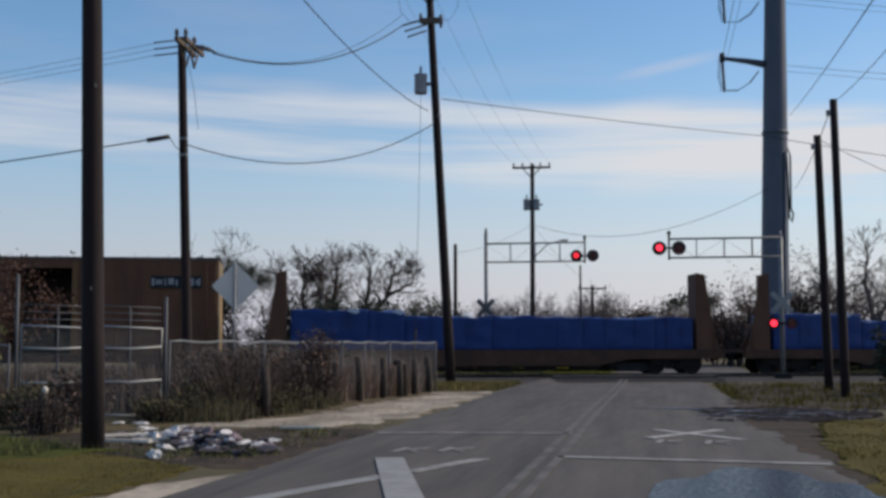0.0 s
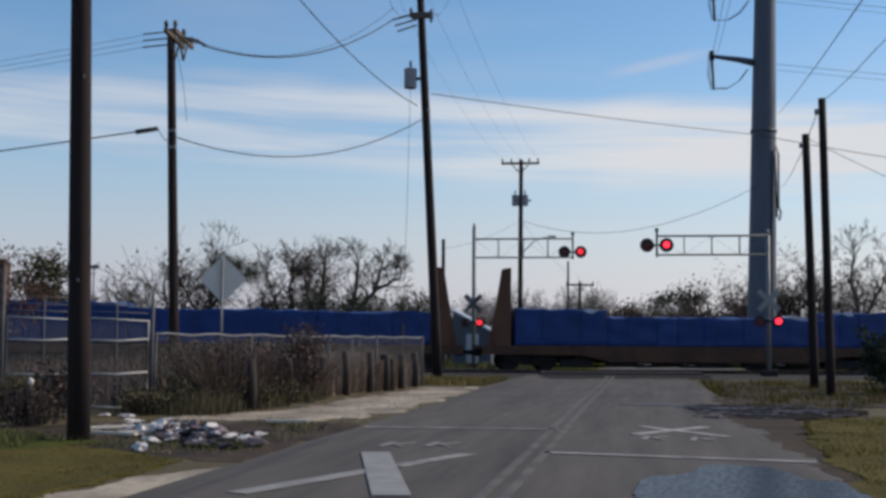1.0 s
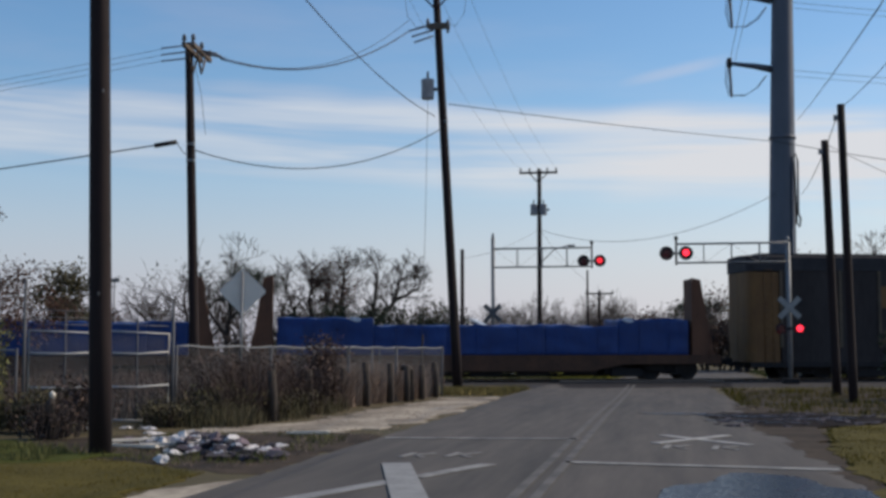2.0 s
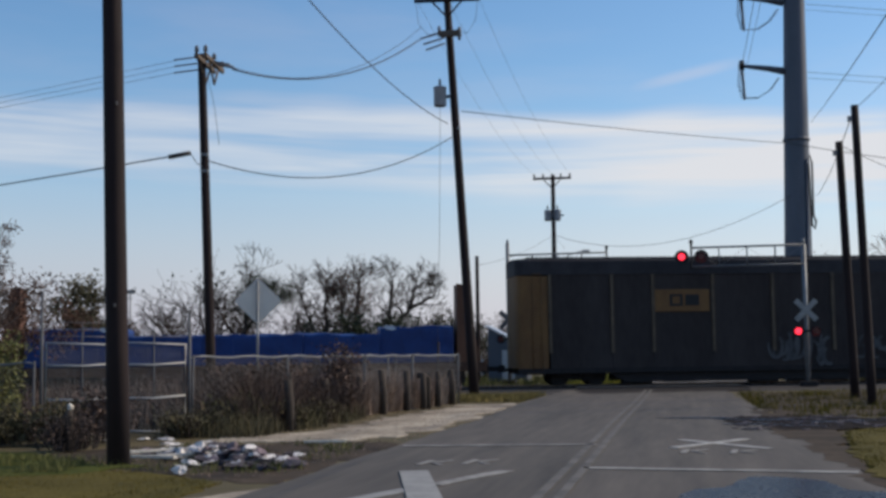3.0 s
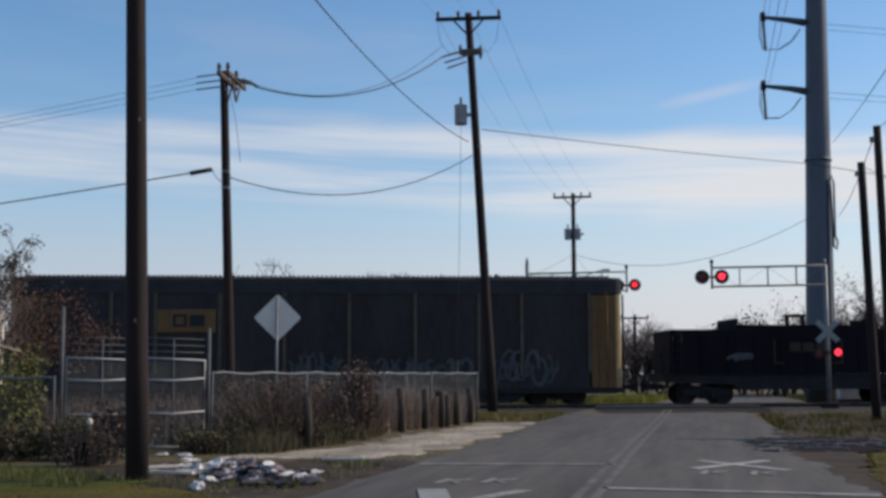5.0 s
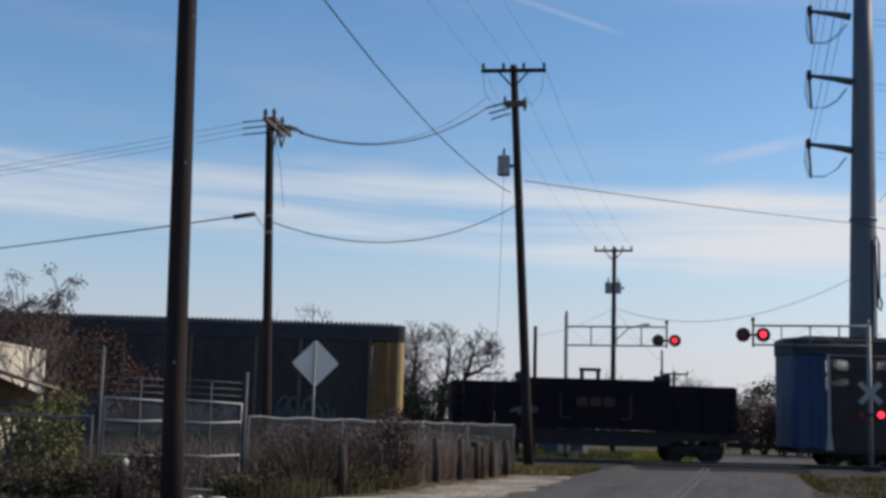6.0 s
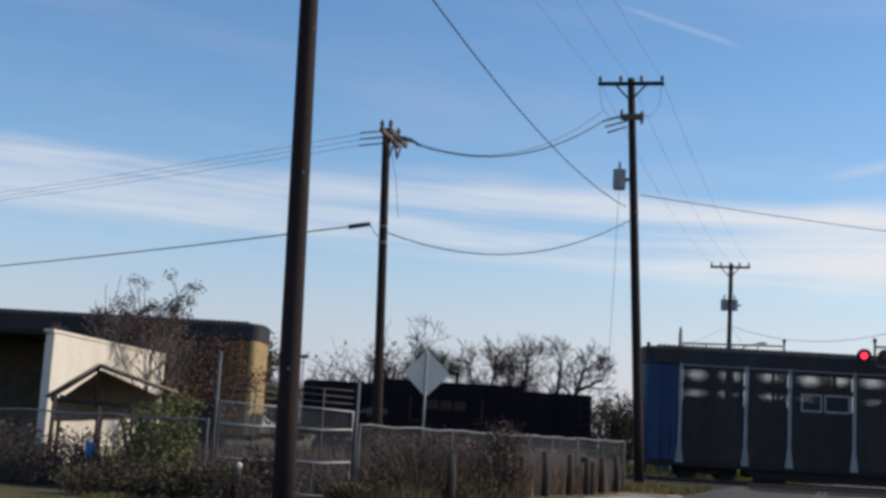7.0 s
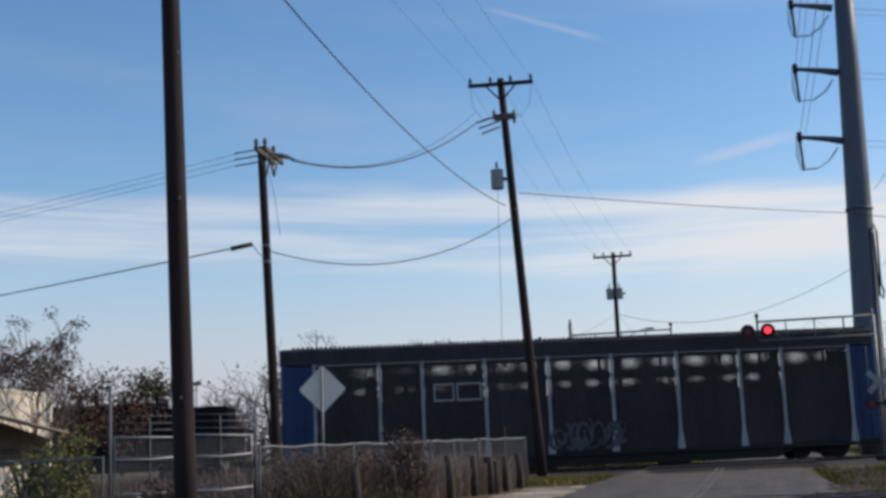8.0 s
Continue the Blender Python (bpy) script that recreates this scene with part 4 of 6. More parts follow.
bm = bx(bx0, bx0 + 0.6, -1.615, -1.601, 4.03, 4.13)
box(bm, bx0, bx0 + 0.6, -1.615, -1.601, 3.60, 3.70)
box(bm, bx0, bx0 + 0.12, -1.615, -1.601, 3.70, 4.03)
box(bm, bx0 + 0.48, bx0 + 0.6, -1.615, -1.601, 3.70, 4.03)
part("emblem_ring", bm, M_BLACK, board)
part("emblem_bar", bx(bx0 + 0.72, bx0 + 1.36, -1.615, -1.601, 3.62, 4.11, bevel=0.006), M_BLACK, board)
scrawl(rack, -hb + 0.437 * 26.9, 1.75, 2.7, 1.5, -1.63, 11)
scrawl(rack, -hb + 0.585 * 26.9, 1.7, 4.2, 1.1, -1.63, 12)
scrawl(rack, -hb + 0.775 * 26.9, 1.75, 2.9, 1.3, -1.63, 13)
coil_car()
rack2 = autorack("autorack", 100.05, 26.8, "tall dark vehicle carrier with blue end doors and pale posts", M_RACK2, M_POSTGREY, M_BLUEDOOR, RACK_POSTS, True, 4)
hb = 13.45
bx0 = -hb + 0.252 * 26.9
emb = part("emblem_outline", bx(bx0, bx0 + 0.9, -1.59, -1.56, 3.95, 4.03), M_POSTGREY, rack2, "pale hollow rectangle and bar emblem")
for a, b, z, zz in ((0, 0.07, 3.25, 3.95), (0.07, 0.9, 3.25, 3.33), (0.83, 0.9, 3.33, 3.95), (1.0, 2.1, 3.95, 4.03), (1.0, 2.1, 3.25, 3.33), (1.0, 1.07, 3.33, 3.95), (2.03, 2.1, 3.33, 3.95)):
    part("emblem_bar", bx(bx0 + a, bx0 + b, -1.59, -1.56, z, zz), M_POSTGREY, emb)
scrawl(rack2, -hb + 0.445 * 26.9, 1.55, 3.2, 1.1, -1.63, 21)


# ---- poles ----
def shaft(base, top, r0, r1, seg=12):
    b, t = Vector(base), Vector(top)
    n = 7
    pts = [b.lerp(t, i / n) for i in range(n + 1)]
    pts[0] = b - (t - b).normalized() * 0.3
    return tb(pts, [r0 + (r1 - r0) * i / n for i in range(n + 1)], seg)


def insulator(bm, p, h=0.16, r=0.055):
    x, y, z = p
    return tube(bm, [(x, y, z), (x, y, z + h * 0.25), (x, y, z + h * 0.3), (x, y, z + h * 0.6), (x, y, z + h * 0.65), (x, y, z + h)], [r * 0.5, r * 0.5, r, r * 0.6, r * 0.9, r * 0.4], 8)


def util_pole(at, lean, h, r0, r1, label):
    """A wooden pole at a place; lean: how far its top is off its foot."""
    p = thing("utility_pole", at, label, "utility pole", "wooden utility poles")
    part("shaft", shaft((0, 0, 0), (lean[0], lean[1], h), r0, r1), M_WOOD, p)
    return p


def along(lean, h, z):
    return Vector((lean[0] * z / h, lean[1] * z / h, z))


def crossarm(p, c, length, yaw, arm_m=None, n_ins=3, drop=0.0):
    """A timber arm with braces and insulators; c: its middle, in the pole's space."""
    d = Vector((math.cos(yaw), math.sin(yaw), 0))
    s = Vector((-d.y, d.x, 0))
    c = Vector(c) - s * 0.18
    bm = bmesh.new()
    box(bm, -length / 2, length / 2, -0.055, 0.055, -0.07, 0.07, bevel=0.012)
    bmesh.ops.transform(bm, verts=bm.verts[:], matrix=Matrix.Translation(c) @ Matrix.Rotation(yaw, 4, "Z"))
    part("crossarm", bm, arm_m or M_WOOD2, p)
    for e in (-1, 1):
        part("brace", tb([c + d * e * 0.55 + Vector((0, 0, -0.06)), c + Vector((0, 0, -0.66))], 0.035, 5), arm_m or M_WOOD2, p)
    for k in range(n_ins):
        f = -1 + 2 * k / max(1, n_ins - 1)
        bm = insulator(bmesh.new(), c + d * f * (length / 2 - 0.08) + Vector((0, 0, 0.07)), 0.24, 0.08)
        part("insulator", bm, M_INSUL, p)


def transformer(p, c, r=0.24, h=0.75):
    c = Vector(c)
    bm = tb([c, c + Vector((0, 0, 0.04)), c + Vector((0, 0, h - 0.08)), c + Vector((0, 0, h - 0.05)), c + Vector((0, 0, h))], [r * 0.93, r, r, r * 1.08, r * 0.8], 16)
    can = part("transformer", bm, M_TANK, p, "grey cylindrical pole transformer")
    part("bushing", insulator(bmesh.new(), c + Vector((0.0, 0, h)), 0.3, 0.06), M_INSUL, can)
    part("bracket", bx(c.x, c.x + 0.4, c.y - 0.05, c.y + 0.05, c.z + h * 0.4, c.z + h * 0.55), M_GREYSTEEL, can)


# nearest pole by the fence: a tall plain shaft
near_pole = util_pole((-7.86, 16.56, 0), (-0.24, -0.08), 11.5, 0.165, 0.125, "tall dark creosoted wooden pole beside the fence gate")
for z in (2.2, 5.1, 7.3):
    part("staple", bx(-0.01, 0.01, -0.18, -0.15, z, z + 0.05), M_GALVDK, near_pole)

# second pole: short twin arm at the top seen almost end on
P2, L2, H2 = (-13.82, 35.38, 0), (-0.33, -0.1), 10.75
pole2 = util_pole(P2, L2, H2, 0.16, 0.12, "wooden pole with a double crossarm and dead-end insulators")
t2 = along(L2, H2, H2 - 0.25)
YAW2 = radians(97)
for off in (-0.14, 0.14):
    crossarm(pole2, t2 + Vector((off, 0.18, 0)), 2.2, YAW2, M_WOOD2, 3)
for k, (dx, dz) in enumerate(((-0.15, -0.02), (-0.1, -0.22), (-0.2, 0.18))):
    part("dead_end", tb([t2 + Vector((-0.1, 0, dz)), t2 + Vector((-0.85, -0.1, dz - 0.08))], 0.024, 6), M_INSUL, pole2)
for k in range(3):
    part("dead_end", tb([t2 + Vector((0.3, 0.3 * k - 0.2, 0)), t2 + Vector((0.95, 0.3 * k - 0.1, -0.14))], 0.024, 6), M_INSUL, pole2)
part("ground_lead", tb([t2 + Vector((0.2, -0.1, -0.3)), t2 + Vector((0.45, -0.1, -1.4)), t2 + Vector((0.6, -0.1, -2.6))], 0.008, 4), M_WIRE, pole2)
for z in (7.5, 8.0):
    part("bracket", bx(-0.32, -0.08, -0.2, -0.1, z - 0.4, z - 0.32), M_GALV, pole2)

# third pole: leans to the left at its top, T arm, transformer
P3, L3, H3 = (-7.5, 45.05, 0), (-0.80, -0.1), 15.0
pole3 = util_pole(P3, L3, H3, 0.19, 0.135, "leaning wooden pole with a crossarm and a transformer")
crossarm(pole3, along(L3, H3, 14.75), 2.45, radians(6), M_WOOD, 4)
t3 = along(L3, H3, 13.45)
bm = bx(t3.x - 0.3, t3.x + 0.45, t3.y - 0.3, t3.y - 0.18, t3.z - 0.12, t3.z + 0.12, bevel=0.02)
part("equipment_arm", bm, M_WOOD2, pole3)
part("cutout", insulator(bmesh.new(), t3 + Vector((0.42, -0.28, -0.28)), 0.5, 0.1), M_INSUL, pole3)
part("cutout", insulator(bmesh.new(), t3 + Vector((-0.34, -0.28, -0.1)), 0.4, 0.08), M_INSUL, pole3)
for k in range(3):
    part("dead_end", tb([t3 + Vector((-0.15, -0.15, 0.1 - 0.22 * k)), t3 + Vector((-1.0 + 0.1 * k, -0.5, -0.2 - 0.22 * k))], 0.035, 6), M_INSUL, pole3)
transformer(pole3, along(L3, H3, 10.75) + Vector((-0.52, -0.1, 0.0)))
part("bracket", bx(-0.7 + 0.1, -0.35, -0.2, -0.1, 9.85, 9.95), M_GALV, pole3)
for dx0, dx1 in ((-1.2, -0.2), (1.15, 0.25)):
    a = along(L3, H3, 14.7) + Vector((dx0, 0, 0))
    pts = [a, a + Vector(((dx1 - dx0) * 0.1, 0, -0.75)), a + Vector(((dx1 - dx0) * 0.45, 0, -1.2)), t3 + Vector((dx1 * 0.6, -0.2, 0.1))]
    part("jumper", tb(pts, 0.009, 4), M_WIRE, pole3)
part("down_lead", tb([along(L3, H3, 10.7) + Vector((-0.5, -0.2, 0)), along(L3, H3, 6) + Vector((-0.85, -0.2, 0)), Vector((-1.35, -0.3, 0.1))], 0.008, 4), M_WIRE, pole3)
part("guy_guard", tb([(-1.35, -0.3, 0), (-1.25, -0.28, 2.0)], 0.035, 6), M_POST, pole3, "pale plastic guard on the guy wire")

# pole beyond the tracks
P4, H4 = (-7.95, 79.6, 0), 13.1
pole4 = util_pole(P4, (0.05, 0.0), H4, 0.17, 0.13, "wooden pole beyond the tracks with a crossarm and transformer bank")
crossarm(pole4, (0, 0, H4 - 0.25), 2.45, 0.05, M_WOOD, 5)
for x in (-0.31, 0.31):
    transformer(pole4, (x, -0.12, 10.1), 0.22, 0.72)
bm = tb([(0.1, -0.1, 7.0), (1.0, -0.3, 7.85), (1.9, -0.4, 8.1)], 0.035, 6)
lamp = part("lamp_arm", bm, M_GALV, pole4, "thin galvanised street light arm")
part("lamp_head", bx(1.85, 2.35, -0.5, -0.3, 8.02, 8.14, bevel=0.03), M_GALV, lamp)

# two bare poles on the right
for at, lean, h, r in (((5.33, 41.4, 0), (-0.25, -0.6), 8.1, 0.15), ((5.02, 35.64, 0), (-0.13, 0.0), 8.25, 0.13)):
    p = util_pole(at, lean, h, r, r * 0.8, "plain weathered wooden stub pole by the verge")
    part("bracket", bx(lean[0] - 0.2, lean[0] - 0.08, lean[1] - 0.05, lean[1] + 0.05, h - 0.45, h - 0.3), M_GALV, p)

# small poles far behind the tracks
for at, h, r, arms in (((-10.82, 66.5, 0), 6.9, 0.12, False), ((-5.14, 84, 0), 6.8, 0.08, False), ((-5.6, 108, 0), 6.6, 0.14, True)):
    p = util_pole(at, (0.0, 0.0), h, r, r * 0.8, "slim far pole beyond the railway")
    if arms:
        crossarm(p, (0, 0, h - 0.3), 2.4, 0.1, M_WOOD, 3)

# tall steel transmission pole beyond the tracks
BIG = (5.68, 64.0, 0)
steel = thing("steel_transmission_pole", BIG, "tall grey tapered steel transmission pole with hanging insulators", "transmission pole")
bm = tb([(0, 0, -0.3), (0.04, 0, 2), (0.16, 0, 8), (0.28, 0, 14), (0.40, 0, 20), (0.5, 0, 25.5)], [0.74, 0.72, 0.65, 0.59, 0.51, 0.44], 16)
part("shaft", bm, M_GREYSTEEL, steel)
part("collar", tb([(0.24, 0, 12.0), (0.24, 0, 12.14)], 0.66, 16), M_GREYSTEEL, steel)
TIPS = (15.95, 19.5, 22.9)
for k, z in enumerate(TIPS):
    tip = Vector((-2.30 + 0.08 * k, -0.2, z))
    arm = part("insulator_arm", tb([(-0.15, -0.1, z - 0.38), (-1.0, -0.15, z - 0.2), tip], [0.2, 0.15, 0.09], 8), M_GREYSTEEL, steel)
    part("arm_tip", tb([tip + Vector((0, 0, -0.2)), tip + Vector((0, 0, 0.26))], 0.13, 8), M_DARKSTEEL, arm)
    bm = tb([tip, tip + Vector((0.08, 0, -1.75))], 0.05, 6)
    for q in range(13):
        tube(bm, [tip + Vector((0.01 + 0.005 * q, 0, -0.25 - 0.105 * q)), tip + Vector((0.01 + 0.005 * q, 0, -0.30 - 0.105 * q))], 0.085, 8)
    part("hanging_insulator", bm, M_INSUL, arm)
    for o, d in (((-0.18, -0.5, 0.0), 1.72), ((-0.05, 0.4, 0.0), 1.5)):
        a = tip + Vector(o)
        pts = [a, a + Vector((-0.06, 0.1, -d * 0.6)), a + Vector((0.1, 0.3, -d)), a + Vector((0.9, 0.5, -d + 0.02)), a + Vector((1.5, 0.5, -d + 0.4)), a + Vector((1.95, 0.5, -d + 1.0))]
        part("jumper", tb(pts, 0.02, 5), M_WIRE, arm)
# loops of cable on the side of the steel pole
bm = tb([(0.70, -0.45, 10.9), (0.80, -0.5, 11.2), (0.90, -0.5, 10.8), (0.88, -0.5, 8.2), (0.99, -0.5, 7.9), (0.92, -0.52, 7.5), (0.80, -0.5, 7.7), (0.74, -0.48, 10.8)], 0.05, 6)
part("cable_loop", bm, M_BLACK, steel, "coiled black cable strapped to the steel pole")
part("conduit", tb([(0.42, -0.62, 0.2), (0.66, -0.5, 11.0)], 0.06, 6), M_GREYSTEEL, steel)


# ---- overhead wires ----
def P(base, lean, h, z, dx=0.0, dy=0.0):
    return Vector(base) + along(lean, h, z) + Vector((dx, dy, 0))


a2 = P(P2, L2, H2, H2 - 0.35)
a3 = P(P3, L3, H3, 13.25)
wire(a2 + Vector((0.95, 0.1, -0.15)), a3 + Vector((-1.0, -0.5, 0)), 0.80, 0.022)
wire(a2 + Vector((0.9, -0.2, -0.1)), a3 + Vector((-1.0, -0.5, 0.42)), 1.0, 0.010)
wire(P(P2, L2, H2, 7.5), P(P3, L3, H3, 9.68), 1.02, 0.018)
for k in range(3):
    wire(a2 + Vector((-0.85, -0.1 + 0.04 * k, (-0.2, 0.0, 0.2)[k])), (-70, 55 + 0.8 * k, 10.6 + 0.35 * k), 0.5, 0.007)
wire((-14.77, 34.47, 7.5), (-70, 57, 7.6), 0.4, 0.022)
bm = tb([(-14.85, 34.45, 7.48), (-14.25, 34.7, 7.62)], 0.07, 8)
tagged(part("splice_case", bm, M_BLACK, None), "black cable splice case on an overhead line", "splice case")
wire((-14.25, 34.7, 7.62), P(P2, L2, H2, 7.3), 0.12, 0.015)
# thick line from the nearest pole to the third one
wire((-7.99, 16.5, 10.4), P(P3, L3, H3, 10.11, -0.3), 0.78, 0.020)
# service line from the third pole to the steel pole and beyond
wire(P(P3, L3, H3, 10.55, 0.25), (5.5, 63.3, 11.8), 0.08, 0.016)
wire((5.5, 63.3, 11.8), (40, 70, 9.0), 0.9, 0.018)
# three lines along the road over the third pole
for dx in (-1.2, 0.0, 1.15):
    wire(P(P3, L3, H3, 14.95, dx), (P4[0] + dx, P4[1], H4 + 0.05), 0.7, 0.006)
    wire(P(P3, L3, H3, 14.95, dx), (-8.3 + dx, -6.0, 15.4), 0.7, 0.005)
wire((P4[0], P4[1], 9.2), (5.5, 63.4, 9.2), 1.5, 0.014)
wire((P4[0], P4[1], 9.2), (-10.82, 66.5, 6.4), 0.3, 0.01)
wire((P4[0], P4[1], 9.3), (-5.1, 84, 6.0), 0.3, 0.01)
for k, z in enumerate(TIPS):
    tip = Vector((BIG[0] - 2.3 + 0.08 * k, 63.8, z))
    wire(tip + Vector((0, -0.3, 0)), (2.3, 4.0, z - 2.0), 0.6, 0.013)
    wire(tip + Vector((0.25, -0.3, 0)), (2.6, 4.0, z - 2.0), 0.6, 0.010)
    wire(tip + Vector((2.3, 0.8, -0.2)), (60, 84, z + 0.2), 0.8, 0.012)
    wire(tip + Vector((2.3, 0.8, -0.5)), (60, 84, z - 0.1), 0.8, 0.010)
wire((6.59, 63.4, 12.84), (3.73, 22, 7.36), 0.1, 0.014)
wire((3.73, 22, 7.36), (2.6, 4, 6.6), 0.2, 0.014)
wire((4.95, 35.6, 8.2), (4.45, 25, 7.15), 0.05, 0.012)
wire((4.45, 25, 7.15), (3.6, 6, 6.0), 0.2, 0.012)
wire((4.85, 35.64, 8.1), (6.69, 63.2, 9.1), 0.3, 0.014)
wire((5.06, 40.8, 8.0), (20, 60, 6.0), 0.5, 0.012)


# ---- crossing signals ----
FLIPPERS = []


def flasher(parent, c, r=0.14, back=0.31, face=-1, glow=None):
    """A lamp head with a round backing board and a lens disc that turns between a glowing and a dark face."""
    c = Vector(c)
    disc = part("backing_board", tb([c + Vector((0, 0.03 * -face, 0)), c + Vector((0, 0.05 * -face, 0))], back, 24), M_BLACK, parent, "round black backing board")
    bm = bmesh.new()
    n = 14
    for k in range(n):
        a0, a1 = math.pi * (-0.15 + 1.3 * k / n), math.pi * (-0.15 + 1.3 * (k + 1) / n)
        q = [(r * 1.12 * math.cos(a), 0.0, r * 1.12 * math.sin(a)) for a in (a0, a1)]
        bm.faces.new([bm.verts.new(c + Vector(q[0])), bm.verts.new(c + Vector(q[1])), bm.verts.new(c + Vector((q[1][0], face * 0.28, q[1][2]))), bm.verts.new(c + Vector((q[0][0], face * 0.28, q[0][2])))])
    part("visor", bm, M_BLACK, disc)
    lens = part("lens", tb([(0, face * 0.012, 0), (0, face * 0.005, 0)], r, 20), glow or M_LIT, disc, "round red signal lens")
    lens.data.materials.append(M_UNLIT)
    for p in lens.data.polygons:
        if p.center.y * face < 0.009:
            p.material_index = 1
    lens.location = c + Vector((0, face * 0.20, 0))
    return lens


def crossbuck(parent, c, material=None):
    for k, a in enumerate((45, -45)):
        bm = bx(-0.6, 0.6, -0.012, 0.012, -0.115, 0.115)
        bmesh.ops.transform(bm, verts=bm.verts[:], matrix=Matrix.Translation(Vector(c) + Vector((0, 0.03 * k, 0))) @ Matrix.Rotation(radians(a), 4, "Y"))
        part("crossbuck_board", bm, material or M_WHITE, parent)


def gantry(at, h, reach, z_lo, z_hi, lamp_x, label, glow=None, drop=0.0):
    """A cantilever signal: mast, truss arm along x, lamps at its end, crossbuck and lamps on the mast."""
    g = thing("crossing_signal", at, label, "crossing signal", "crossing signals")
    part("mast", tb([(0, 0, 0), (0, 0, h)], 0.10, 12), M_GALV, g)
    part("base", bx(-0.35, 0.35, -0.35, 0.35, 0.0, 0.22, bevel=0.03), M_DARKSTEEL, g)
    part("mast_cap", tb([(0, 0, h), (0, 0, h + 0.25)], [0.08, 0.05], 8), M_GALV, g)
    d = 1 if reach > 0 else -1
    for z in (z_lo, z_hi):
        for y in (-0.25, 0.25):
            part("chord", tb([(0, y, z), (reach, y * 0.8, z - 0.05 * 0)], 0.03, 6), M_GALV, g)
    n = max(3, int(abs(reach) / 1.1))
    for k in range(n + 1):
        x = reach * k / n
        for y in (-0.25, 0.25):
            part("strut", tb([(x, y, z_lo), (x, y, z_hi)], 0.02, 5), M_GALV, g)
    for k in range(n):
        a, b = reach * k / n, reach * (k + 1) / n
        part("diagonal", tb([(a, -0.25, z_lo), (b, 0.25, z_lo)], 0.010, 4), M_GALV, g)
        part("rod", tb([(a, 0.25, z_lo if k % 2 else z_hi), (b, 0.25, z_hi if k % 2 else z_lo)], 0.006, 4), M_GALV, g)
    zc = (z_lo + z_hi) / 2 - drop
    hub = part("lamp_bracket", tb([(lamp_x, -0.1, z_lo - 0.1), (lamp_x, -0.1, z_hi + 0.25)], 0.05, 8), M_DARKSTEEL, g)
    part("bell_cap", tb([(lamp_x, -0.1, z_hi + 0.2), (lamp_x, -0.1, z_hi + 0.35)], [0.1, 0.06], 8), M_DARKSTEEL, hub)
    part("lamp_bar", bx(lamp_x - 0.42, lamp_x + 0.42, -0.16, -0.08, zc - 0.04, zc + 0.04), M_DARKSTEEL, hub)
    out = []
    for s in (-1, 1):
        out.append((flasher(hub, (lamp_x + s * 0.42, -0.26, zc), glow=glow), s, 0.0))
    return g, out


SIGNALS = []
g, f = gantry((5.25, 55.5, 0), 6.1, -4.75, 5.25, 6.08, -4.75, "galvanised cantilevered crossing signal with red flashing lamps")
SIGNALS += f
crossbuck(g, (0, -0.2, 3.25))
for s in (-1, 1):
    SIGNALS.append((flasher(g, (s * 0.38, -0.32, 2.35), 0.14, 0.24), s, 0.0))
part("lamp_bar", bx(-0.4, 0.4, -0.26, -0.18, 2.31, 2.39), M_DARKSTEEL, g)
g, f = gantry((-8.85, 64.4, 0), 7.3, 5.15, 5.75, 6.72, 5.15, "cantilevered railway crossing signal on the far side of the tracks", M_LITDIM, 0.22)
SIGNALS += [(lens, side, 0.08) for lens, side, lead in f]
crossbuck(g, (0, -0.2, 3.35), M_GALVDK)
for s in (-1, 1):
    lens = flasher(g, (s * 0.38, -0.32, 2.35), 0.14, 0.24, glow=M_LITDIM if s > 0 else M_UNLIT)
    if s > 0:
        SIGNALS.append((lens, s, 0.08))
part("lamp_bar", bx(-0.4, 0.4, -0.26, -0.18, 2.31, 2.39), M_DARKSTEEL, g)


# ---- fences ----
def chain_mesh(parent, a, b, z0, z1, gap=0.075, r=0.0021):
    """Woven wire between two places: crossed diagonal wires, joined."""
    a, b = Vector(a), Vector(b)
    d = (b - a)
    n = d.length
    d.normalize()
    h = z1 - z0
    verts, faces = [], []
    side = Vector((-d.y, d.x, 0)) * r
    k = -h
    while k < n:
        for up in (1, -1):
            s0, s1 = max(k, 0.0), min(k + h, n)
            if s1 - s0 < 0.02:
                continue
            q0, q1 = (s0 - k) / h, (s1 - k) / h
            if up < 0:
                q0, q1 = 1 - q0, 1 - q1
            p, q = a + d * s0 + Vector((0, 0, z0 + h * q0)), a + d * s1 + Vector((0, 0, z0 + h * q1))
            w = Vector((0, 0, r))
            i = len(verts)
            verts += [p - w - side, p + w, p - w + side, q - w - side, q + w, q - w + side]
            faces += [(i, i + 1, i + 4, i + 3), (i + 1, i + 2, i + 5, i + 4), (i + 2, i, i + 3, i + 5)]
        k += gap
    ob = raw("chain_mesh", verts, faces, M_MESHWIRE, parent)
    tagged(ob, "woven galvanised wire mesh", kind="stuff")
    return ob


